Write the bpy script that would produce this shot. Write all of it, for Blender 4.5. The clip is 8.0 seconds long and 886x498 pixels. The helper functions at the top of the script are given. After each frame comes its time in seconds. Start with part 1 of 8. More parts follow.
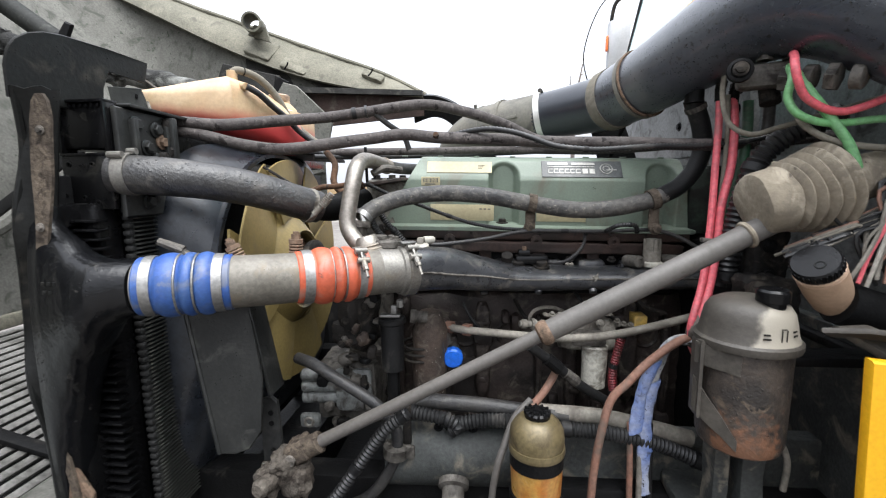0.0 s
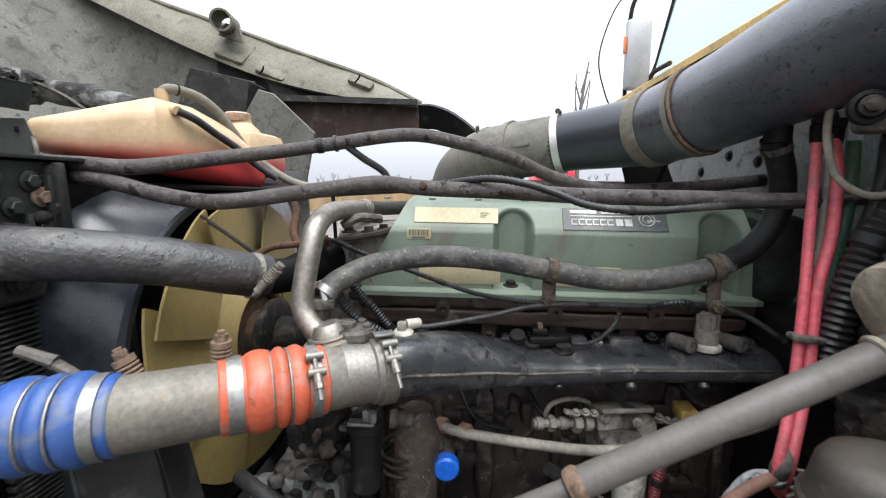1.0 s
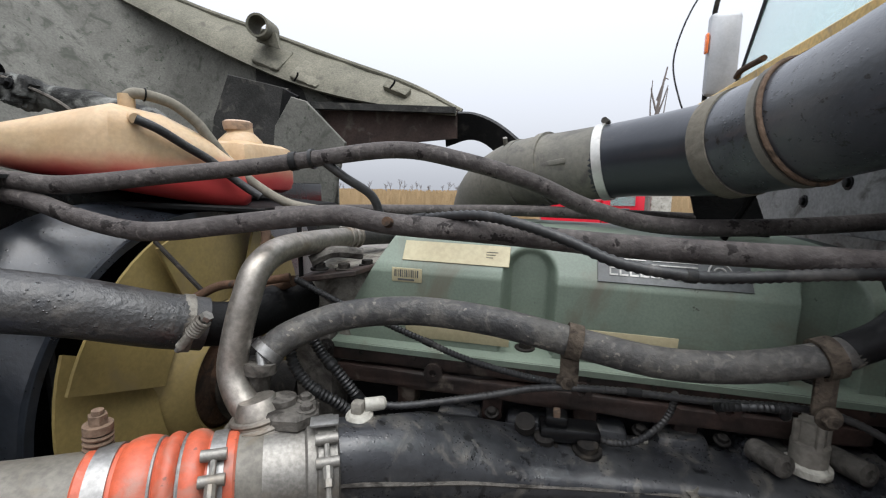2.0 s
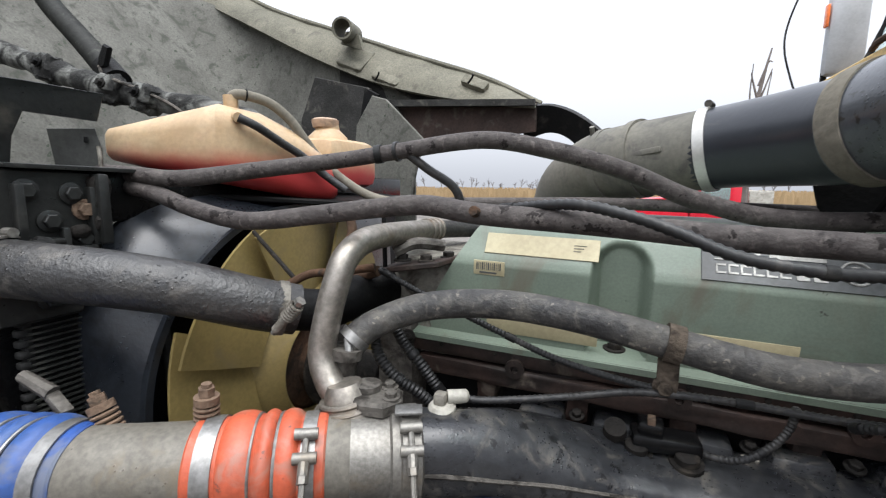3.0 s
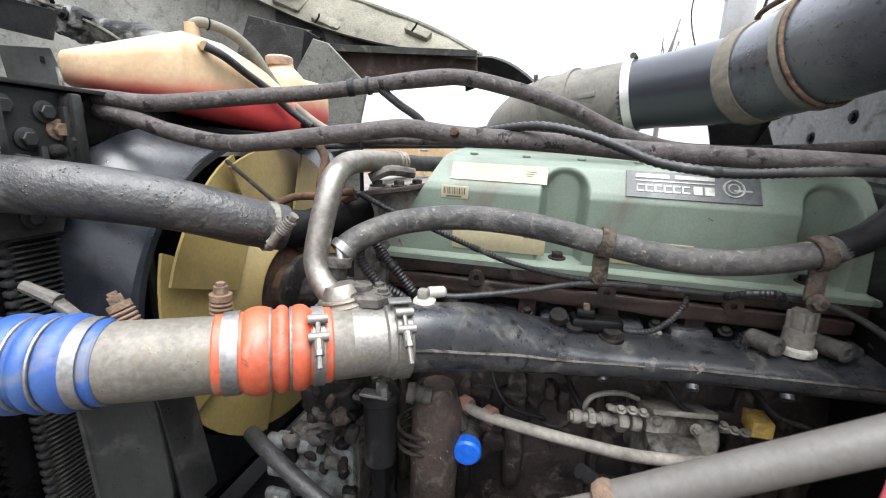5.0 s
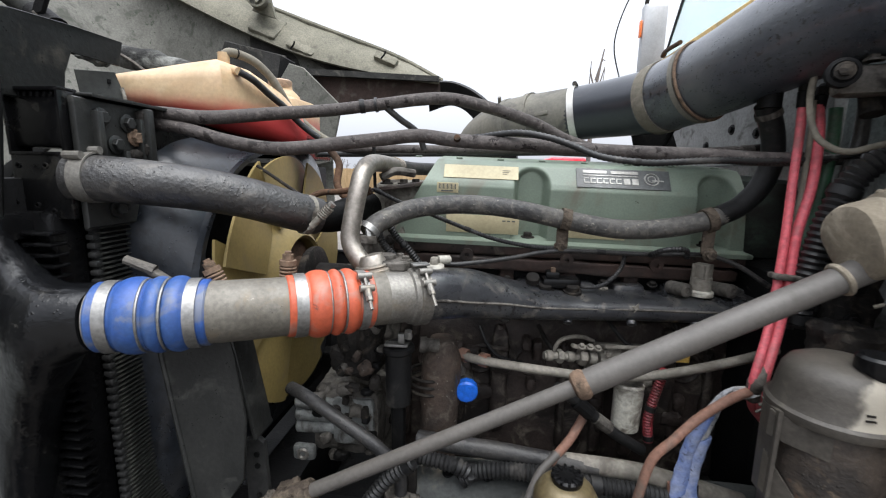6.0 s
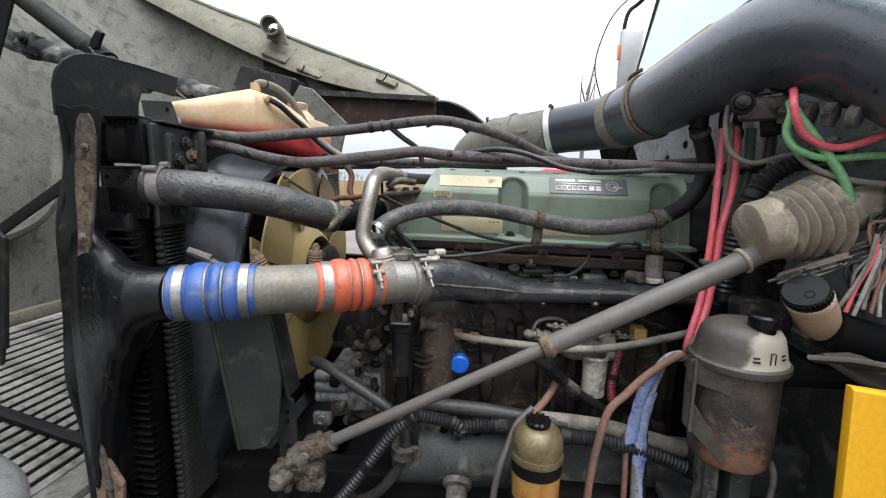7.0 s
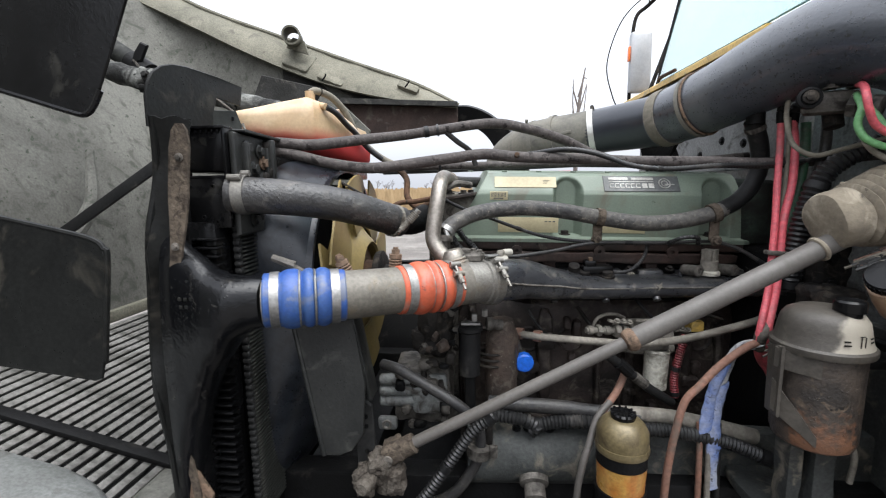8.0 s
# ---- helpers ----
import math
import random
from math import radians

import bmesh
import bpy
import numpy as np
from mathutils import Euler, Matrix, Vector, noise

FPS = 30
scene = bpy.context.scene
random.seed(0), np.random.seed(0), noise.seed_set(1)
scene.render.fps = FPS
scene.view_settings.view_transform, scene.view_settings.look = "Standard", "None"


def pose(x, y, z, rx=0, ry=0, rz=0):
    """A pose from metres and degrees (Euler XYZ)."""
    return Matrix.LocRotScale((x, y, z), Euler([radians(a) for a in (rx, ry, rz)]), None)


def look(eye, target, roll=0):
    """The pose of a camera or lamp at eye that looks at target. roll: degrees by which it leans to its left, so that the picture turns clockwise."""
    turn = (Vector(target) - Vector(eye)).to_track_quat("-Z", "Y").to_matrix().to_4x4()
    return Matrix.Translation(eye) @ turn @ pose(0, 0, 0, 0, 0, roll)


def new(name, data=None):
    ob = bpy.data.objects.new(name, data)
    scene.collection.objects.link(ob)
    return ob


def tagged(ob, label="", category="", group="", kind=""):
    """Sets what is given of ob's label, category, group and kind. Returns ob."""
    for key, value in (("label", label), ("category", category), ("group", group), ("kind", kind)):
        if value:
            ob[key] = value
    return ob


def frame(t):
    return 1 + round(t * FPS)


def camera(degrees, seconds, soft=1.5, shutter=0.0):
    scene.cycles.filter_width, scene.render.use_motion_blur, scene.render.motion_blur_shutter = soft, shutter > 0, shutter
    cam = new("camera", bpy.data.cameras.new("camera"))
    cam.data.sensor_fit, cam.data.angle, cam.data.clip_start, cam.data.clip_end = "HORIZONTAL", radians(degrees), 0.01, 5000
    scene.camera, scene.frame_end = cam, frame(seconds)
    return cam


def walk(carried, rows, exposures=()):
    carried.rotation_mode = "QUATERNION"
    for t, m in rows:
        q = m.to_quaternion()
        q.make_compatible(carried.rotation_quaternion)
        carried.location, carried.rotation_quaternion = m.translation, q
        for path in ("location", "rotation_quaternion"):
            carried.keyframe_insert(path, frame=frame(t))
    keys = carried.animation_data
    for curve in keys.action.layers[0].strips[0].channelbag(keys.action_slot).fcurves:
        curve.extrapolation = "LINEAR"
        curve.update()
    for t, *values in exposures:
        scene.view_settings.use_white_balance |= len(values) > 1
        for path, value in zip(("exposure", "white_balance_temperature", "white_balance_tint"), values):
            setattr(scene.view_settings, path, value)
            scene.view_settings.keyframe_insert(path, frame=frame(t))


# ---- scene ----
cam = camera(91.1, 8.0, soft=1.15, shutter=0.25)
PATH = [
    (0, (0.056, -0.018, 1.493), (-0.141, 1.952, 1.209), -0.8),
    (0.5, (0.047, 0.114, 1.543), (-0.142, 2.082, 1.239), 0.8),
    (1, (0.049, 0.277, 1.619), (-0.153, 2.243, 1.312), -0.5),
    (1.2, (0.07, 0.337, 1.633), (-0.174, 2.298, 1.325), -0.5),
    (2.3, (0.142, 0.529, 1.654), (-0.418, 2.431, 1.391), 1.5),
    (2.5, (0.135, 0.525, 1.648), (-0.473, 2.412, 1.382), 1.6),
    (3, (0.115, 0.517, 1.642), (-0.675, 2.332, 1.355), 0.6),
    (3.5, (0.101, 0.526, 1.599), (-0.74, 2.289, 1.173), 0.3),
    (4, (0.095, 0.521, 1.581), (-0.742, 2.274, 1.105), 0.8),
    (4.5, (0.114, 0.484, 1.593), (-0.593, 2.29, 1.105), 1.2),
    (4.7, (0.109, 0.449, 1.596), (-0.495, 2.293, 1.113), 1.6),
    (5.8, (0.012, 0.189, 1.556), (-0.241, 2.138, 1.184), 0.8),
    (6, (0.02, 0.139, 1.551), (-0.213, 2.093, 1.191), 1.0),
    (6.5, (0.055, 0.005, 1.535), (-0.162, 1.966, 1.203), 1.2),
    (7, (0.049, -0.065, 1.545), (-0.174, 1.898, 1.237), 0.7),
    (7.5, (-0.032, -0.097, 1.524), (-0.246, 1.87, 1.232), -0.2),
    (8, (-0.151, -0.101, 1.536), (-0.324, 1.871, 1.254), -1.0),
]
# the clip's camera adapts its exposure on the way
STOPS = [(0, 1.48), (0.5, 1.78), (1, 1.26), (2.5, 0.7), (3, 0.97), (3.5, 1.33), (4, 1.88), (4.5, 1.98), (6, 1.12), (6.5, 1.17), (7, 1.18), (7.5, 1.22), (8, 1.22)]
walk(cam, [(t, look(eye, target, roll)) for t, eye, target, roll in PATH], STOPS)

# ---- light ----
world = bpy.data.worlds.new("overcast")
scene.world = world
world.use_nodes = True
wn = world.node_tree.nodes
wl = world.node_tree.links
sky = wn.new("ShaderNodeTexSky")
sky.sky_type, sky.sun_disc = "NISHITA", False
sky.sun_elevation, sky.sun_rotation = radians(70), radians(143)
sky.air_density, sky.dust_density, sky.ozone_density = 1.0, 5.0, 1.0
pale = wn.new("ShaderNodeHueSaturation")
pale.inputs["Saturation"].default_value = 0.25
wl.new(sky.outputs[0], pale.inputs["Color"])
# a closed layer of cloud evens the sky out
cloud = wn.new("ShaderNodeMix")
cloud.data_type = "RGBA"
cloud.inputs[0].default_value = 0.6
cloud.inputs[7].default_value = (7.3, 7.7, 8.6, 1)
wl.new(pale.outputs[0], cloud.inputs[6])
# an overcast sky is about three times as bright overhead as at the horizon
way = wn.new("ShaderNodeTexCoord")
up = wn.new("ShaderNodeSeparateXYZ")
wl.new(way.outputs["Generated"], up.inputs[0])
grade = wn.new("ShaderNodeMapRange")
grade.inputs[1].default_value, grade.inputs[2].default_value = 0.0, 1.0
grade.inputs[3].default_value, grade.inputs[4].default_value = 0.46, 1.30
wl.new(up.outputs[2], grade.inputs[0])
dome = wn.new("ShaderNodeVectorMath")
dome.operation = "SCALE"
wl.new(cloud.outputs[2], dome.inputs[0])
wl.new(grade.outputs[0], dome.inputs["Scale"])
wl.new(dome.outputs[0], wn["Background"].inputs[0])
wn["Background"].inputs[1].default_value = 0.15

sun = new("sun", bpy.data.lights.new("sun", "SUN"))
sun.data.energy, sun.data.angle, sun.data.color = 1.7, radians(60), (0.95, 0.98, 1.0)
sun.matrix_world = look((0, 0, 0), (-0.2, 0.27, -0.94))

# ---- geometry helpers ----


def vec(*a):
    return np.array(a, float)


def curve(pts, n=8):
    """A smooth line through a few points."""
    p = np.array(pts, float)
    if len(p) < 3:
        return np.array([p[0] + (p[-1] - p[0]) * k / n for k in range(n + 1)])
    q = np.vstack([2 * p[0] - p[1], p, 2 * p[-1] - p[-2]])
    out = []
    for i in range(1, len(q) - 2):
        a, b, c, d = q[i - 1 : i + 3]
        for k in range(n):
            t = k / n
            out.append(0.5 * (2 * b + (c - a) * t + (2 * a - 5 * b + 4 * c - d) * t * t + (3 * b - a - 3 * c + d) * t**3))
    out.append(p[-1])
    return np.array(out)


def unit(v):
    return v / max(np.linalg.norm(v), 1e-9)


class Geo:
    """Vertices and faces of one mesh."""

    def __init__(self):
        self.v, self.f = [], []

    def add(self, v, f):
        n = len(self.v)
        self.v += [tuple(map(float, p)) for p in v]
        self.f += [tuple(i + n for i in c) for c in f]
        return self

    def rings(self, rows, caps=True, closed=False):
        """Joins rows of points of equal number into a skin."""
        m, k = len(rows), len(rows[0])
        v = [p for row in rows for p in row]
        f = []
        for i in range(m if closed else m - 1):
            j = (i + 1) % m
            f += [(i * k + a, i * k + (a + 1) % k, j * k + (a + 1) % k, j * k + a) for a in range(k)]
        if caps and not closed:
            f += [tuple(reversed(range(k))), tuple((m - 1) * k + a for a in range(k))]
        return self.add(v, f)

    def tube(self, pts, r, seg=12, caps=True, flat=1.0):
        """A pipe along points; r is one radius or one for each point."""
        p = np.array(pts, float)
        rr = np.full(len(p), r, float) if np.isscalar(r) else np.interp(np.linspace(0, 1, len(p)), np.linspace(0, 1, len(r)), r)
        t = np.gradient(p, axis=0)
        t /= np.linalg.norm(t, axis=1)[:, None] + 1e-12
        up = vec(0, 0, 1) if abs(t[0][2]) < 0.9 else vec(1, 0, 0)
        u = unit(np.cross(up, t[0]))
        rows = []
        for i in range(len(p)):
            u = unit(u - t[i] * (u @ t[i]))
            w = np.cross(t[i], u)
            a = np.linspace(0, 2 * np.pi, seg, endpoint=False)
            rows.append([p[i] + rr[i] * (np.cos(b) * u + flat * np.sin(b) * w) for b in a])
        return self.rings(rows, caps)

    def ribbed(self, pts, r, pitch, depth, seg=10):
        """A corrugated hose."""
        p = curve(pts, 10)
        d = np.r_[0, np.cumsum(np.linalg.norm(np.diff(p, axis=0), axis=1))]
        n = max(4, int(d[-1] / pitch))
        s = np.linspace(0, d[-1], 2 * n + 1)
        q = np.stack([np.interp(s, d, p[:, k]) for k in range(3)], 1)
        return self.tube(q, [r if k % 2 else r - depth for k in range(2 * n + 1)], seg)

    def lathe(self, prof, at, axis=(0, 0, 1), seg=24, caps=True):
        """Turns a profile of (height, radius) round an axis."""
        a = unit(vec(*axis))
        u = unit(np.cross(a, vec(0, 0, 1) if abs(a[2]) < 0.9 else vec(1, 0, 0)))
        w = np.cross(a, u)
        ang = np.linspace(0, 2 * np.pi, seg, endpoint=False)
        rows = [[vec(*at) + a * h + r * (np.cos(b) * u + np.sin(b) * w) for b in ang] for h, r in prof]
        return self.rings(rows, caps)

    def box(self, at, size, bevel=0.004, turn=None):
        bm = bmesh.new()
        bmesh.ops.create_cube(bm, size=1)
        bmesh.ops.scale(bm, vec=size, verts=bm.verts)
        if bevel:
            bmesh.ops.bevel(bm, geom=bm.edges, offset=min(bevel, min(size) * 0.45), segments=2, affect="EDGES", profile=0.5)
        m = Matrix.Translation(at) @ (turn.to_4x4() if turn else Matrix())
        bm.transform(m)
        bm.verts.ensure_lookup_table()
        self.add([v.co for v in bm.verts], [[v.index for v in f.verts] for f in bm.faces])
        bm.free()
        return self

    def rough_box(self, at, size, amount=0.006, scale=22.0, n=14, turn=None, power=8.0):
        """A cast block: rounded, lumpy and crusted."""
        m = Matrix.Translation(at) @ (turn.to_4x4() if turn else Matrix())
        rows = []
        for i in range(n + 1):
            v = math.pi * (i / n - 0.5)
            row = []
            for j in range(2 * n):
                u = 2 * math.pi * j / (2 * n)
                d = vec(math.cos(v) * math.cos(u), math.cos(v) * math.sin(u), math.sin(v))
                k = 1 / max((abs(d[0]) ** power + abs(d[1]) ** power + abs(d[2]) ** power) ** (1 / power), 1e-6)
                p = d * k * vec(*size) / 2
                q = Vector(p) + Vector(at)
                b = noise.noise(q * scale) + 0.6 * noise.noise(q * scale * 2.3)
                row.append(m @ Vector(p + d * amount * b))
            rows.append(row)
        return self.rings(rows)

    def slab(self, poly, thick, bevel=0.0):
        """A plate: a flat outline of 3D points, thickened along its normal on both sides."""
        p = np.array(poly, float)
        c = p.mean(0)
        n = unit(sum(np.cross(p[i] - c, p[(i + 1) % len(p)] - c) for i in range(len(p))))
        k = len(p)
        b = min(bevel, thick * 0.4)
        shrink = lambda q: q + (c - q) * (b / max(np.linalg.norm(c - q), 1e-6))  # noqa: E731
        rows = [[shrink(q) - n * thick / 2 for q in p], [q - n * (thick / 2 - b) for q in p], [q + n * (thick / 2 - b) for q in p], [shrink(q) + n * thick / 2 for q in p]]
        if not b:
            rows = [rows[0], rows[3]]
        return self.rings(rows)

    def sheet(self, grid, thick=0.0):
        """A skin over a grid of points, thickened when asked."""
        g = np.array(grid, float)
        m, k = g.shape[:2]
        face = [(i * k + j, i * k + j + 1, (i + 1) * k + j + 1, (i + 1) * k + j) for i in range(m - 1) for j in range(k - 1)]
        if not thick:
            return self.add(g.reshape(-1, 3), face)
        du, dv = np.gradient(g, axis=0), np.gradient(g, axis=1)
        n = np.cross(du, dv)
        n /= np.linalg.norm(n, axis=2)[:, :, None] + 1e-12
        lo = (g - n * thick).reshape(-1, 3)
        off = m * k
        back = [tuple(off + i for i in reversed(c)) for c in face]
        rim = [(0, j, j + 1) for j in ()]
        edge = [j for j in range(k)] + [i * k + k - 1 for i in range(1, m)] + [(m - 1) * k + j for j in range(k - 2, -1, -1)] + [i * k for i in range(m - 2, 0, -1)]
        rim = [(edge[i], off + edge[i], off + edge[(i + 1) % len(edge)], edge[(i + 1) % len(edge)]) for i in range(len(edge))]
        return self.add(np.vstack([g.reshape(-1, 3), lo]), face + back + rim)

    def bolt(self, at, axis, r=0.009, h=0.008, washer=True):
        if washer:
            self.lathe([(0, r * 1.5), (h * 0.25, r * 1.5), (h * 0.3, r * 1.4)], at, axis, 14)
        return self.lathe([(0, r), (h * 0.9, r), (h, r * 0.85)], at, axis, 6)

    def band(self, at, axis, r, width, thick=0.0025, seg=32):
        """A flat hoop."""
        w = width / 2
        return self.lathe([(-w, r), (-w, r + thick), (w, r + thick), (w, r), (-w, r)], at, axis, seg, caps=False)

    def torus(self, at, axis, r, tr, seg=32, sub=8):
        a = np.linspace(0, 2 * np.pi, sub + 1)
        return self.lathe([(tr * np.sin(b), r + tr * np.cos(b)) for b in a], at, axis, seg, caps=False)


def mesh_of(name, g, mat, origin=(0, 0, 0), sharp=35):
    me = bpy.data.meshes.new(name)
    o = np.array(origin, float)
    me.from_pydata([tuple(np.array(p) - o) for p in g.v], [], g.f)
    bm = bmesh.new()
    bm.from_mesh(me)
    bmesh.ops.recalc_face_normals(bm, faces=bm.faces)
    bm.to_mesh(me)
    bm.free()
    me.polygons.foreach_set("use_smooth", [True] * len(me.polygons))
    me.set_sharp_from_angle(angle=radians(sharp))
    me.materials.append(mat)
    me.update()
    return me


def thing(name, at, label, category, group="", kind=""):
    ob = new(name)
    ob.location = at
    ob.empty_display_size = 0.05
    return tagged(ob, label, category, group, kind)


def base_of(ob):
    p = vec(0, 0, 0)
    while ob:
        p += vec(*ob.location)
        ob = ob.parent
    return p


def part(name, g, mat, parent, label="", sharp=35):
    """One mesh under a thing or under a part; its points are given in the world."""
    ob = new(name, mesh_of(name, g, mat, base_of(parent), sharp))
    ob.parent = parent
    return tagged(ob, label)


def solo(name, g, mat, at, label, category, group="", kind="", sharp=35):
    """A thing of one mesh."""
    ob = new(name, mesh_of(name, g, mat, at, sharp))
    ob.location = at
    return tagged(ob, label, category, group, kind)


def settle(ob, old, to, size=1.0, turn=(0, 0, 0)):
    """Moves a finished thing so that its point old comes to lie at to, turned by degrees round x, y and z."""
    ob.matrix_basis = Matrix.Translation(to) @ pose(0, 0, 0, *turn) @ Matrix.Scale(size, 4) @ Matrix.Translation([-c for c in old]) @ ob.matrix_basis
    return ob


def deeper(ob, by):
    """Moves and enlarges a thing away from the middle of the walk."""
    return settle(ob, (0.03, 0.0, 1.54), (0.03, 0.0, 1.54), by)


# ---- materials ----


def surface(name, base, rough=0.6, metal=0.0, other=None, spread=0.35, stain=9.0, grain=120.0, bump=0.15, dirt=None, dirt_amount=0.35, dirt_scale=14.0,
            chips=None, chip_amount=0.0, chip_scale=60.0, coat=0.0, random_tone=0.0, rough_spread=0.25, spec=0.5, drops=0.0, fleck=0.7):
    """A worn surface: two tones in large stains, fine grain, dirt in patches, chips, and relief at two scales."""
    m = bpy.data.materials.new(name)
    m.use_nodes = True
    nt = m.node_tree
    n, l = nt.nodes, nt.links
    b = n["Principled BSDF"]
    tc = n.new("ShaderNodeTexCoord")

    def noise_tex(scale, detail=4.0, dist=0.0):
        t = n.new("ShaderNodeTexNoise")
        t.inputs["Scale"].default_value, t.inputs["Detail"].default_value, t.inputs["Distortion"].default_value = scale, detail, dist
        t.inputs["Roughness"].default_value = 0.6
        l.new(tc.outputs["Object"], t.inputs["Vector"])
        return t

    def ramp(src, lo, hi):
        r = n.new("ShaderNodeMapRange")
        r.interpolation_type = "SMOOTHSTEP"
        r.inputs[1].default_value, r.inputs[2].default_value = lo, hi
        l.new(src, r.inputs[0])
        return r.outputs[0]

    def mix(fac, a, c, mode="MIX"):
        x = n.new("ShaderNodeMix")
        x.data_type, x.blend_type = "RGBA", mode
        for sock, val in ((x.inputs[0], fac), (x.inputs[6], a), (x.inputs[7], c)):
            if isinstance(val, (int, float)):
                sock.default_value = val
            elif isinstance(val, tuple):
                sock.default_value = (*val, 1)
            else:
                l.new(val, sock)
        return x.outputs[2]

    big, fine = noise_tex(stain, 5, 0.4), noise_tex(grain, 3)
    second = other or tuple(c * (1 - spread) for c in base)
    col = mix(ramp(big.outputs[0], 0.35, 0.68), base, second)
    grey = mix(ramp(fine.outputs[0], 0.25, 0.75), (0.66, 0.66, 0.66), (1.26, 1.26, 1.26))
    col = mix(fleck, col, grey, "MULTIPLY")
    rough_out = None
    if dirt:
        d = noise_tex(dirt_scale, 7, 0.8)
        dm = ramp(d.outputs[0], 0.62 - 0.35 * dirt_amount, 0.8 - 0.3 * dirt_amount)
        col = mix(dm, col, dirt)
        rough_out = dm
    if chips:
        c = noise_tex(chip_scale, 5, 0.3)
        cm = ramp(c.outputs[0], 0.74 - 0.3 * chip_amount, 0.77 - 0.3 * chip_amount)
        col = mix(cm, col, chips)
    if random_tone:
        oi = n.new("ShaderNodeObjectInfo")
        col = mix(random_tone, col, mix(oi.outputs["Random"], (0.6, 0.6, 0.6), (1.3, 1.3, 1.3)), "MULTIPLY")
    l.new(col, b.inputs["Base Color"])
    rr = n.new("ShaderNodeMapRange")
    rr.inputs[3].default_value, rr.inputs[4].default_value = max(0.05, rough - rough_spread / 2), min(1, rough + rough_spread / 2)
    l.new(big.outputs[0], rr.inputs[0])
    l.new(rr.outputs[0], b.inputs["Roughness"])
    b.inputs["Metallic"].default_value = metal
    b.inputs["Coat Weight"].default_value = coat
    b.inputs["Specular IOR Level"].default_value = spec
    if bump:
        add = n.new("ShaderNodeMath")
        add.operation = "MULTIPLY_ADD"
        add.inputs[1].default_value = 0.5
        l.new(big.outputs[0], add.inputs[0])
        l.new(fine.outputs[0], add.inputs[2])
        height = add.outputs[0]
        if drops:
            # beads of water: small domes, only here and there
            vo = n.new("ShaderNodeTexVoronoi")
            vo.inputs["Scale"].default_value = 170
            l.new(tc.outputs["Object"], vo.inputs["Vector"])
            dome = ramp(vo.outputs["Distance"], 0.34, 0.05)
            gate = noise_tex(30, 2)
            wet = n.new("ShaderNodeMath")
            wet.operation = "MULTIPLY"
            l.new(dome, wet.inputs[0])
            l.new(ramp(gate.outputs[0], 0.62 - 0.2 * drops, 0.66 - 0.2 * drops), wet.inputs[1])
            tall = n.new("ShaderNodeMath")
            tall.operation = "MULTIPLY_ADD"
            tall.inputs[1].default_value = 4.0 * drops
            l.new(wet.outputs[0], tall.inputs[0])
            l.new(height, tall.inputs[2])
            height = tall.outputs[0]
            rm = n.new("ShaderNodeMix")
            l.new(wet.outputs[0], rm.inputs[0])
            l.new(rr.outputs[0], rm.inputs[2])
            rm.inputs[3].default_value = 0.08
            l.new(rm.outputs[0], b.inputs["Roughness"])
        bp = n.new("ShaderNodeBump")
        bp.inputs["Strength"].default_value, bp.inputs["Distance"].default_value = bump, 0.004
        l.new(height, bp.inputs["Height"])
        l.new(bp.outputs[0], b.inputs["Normal"])
    return m


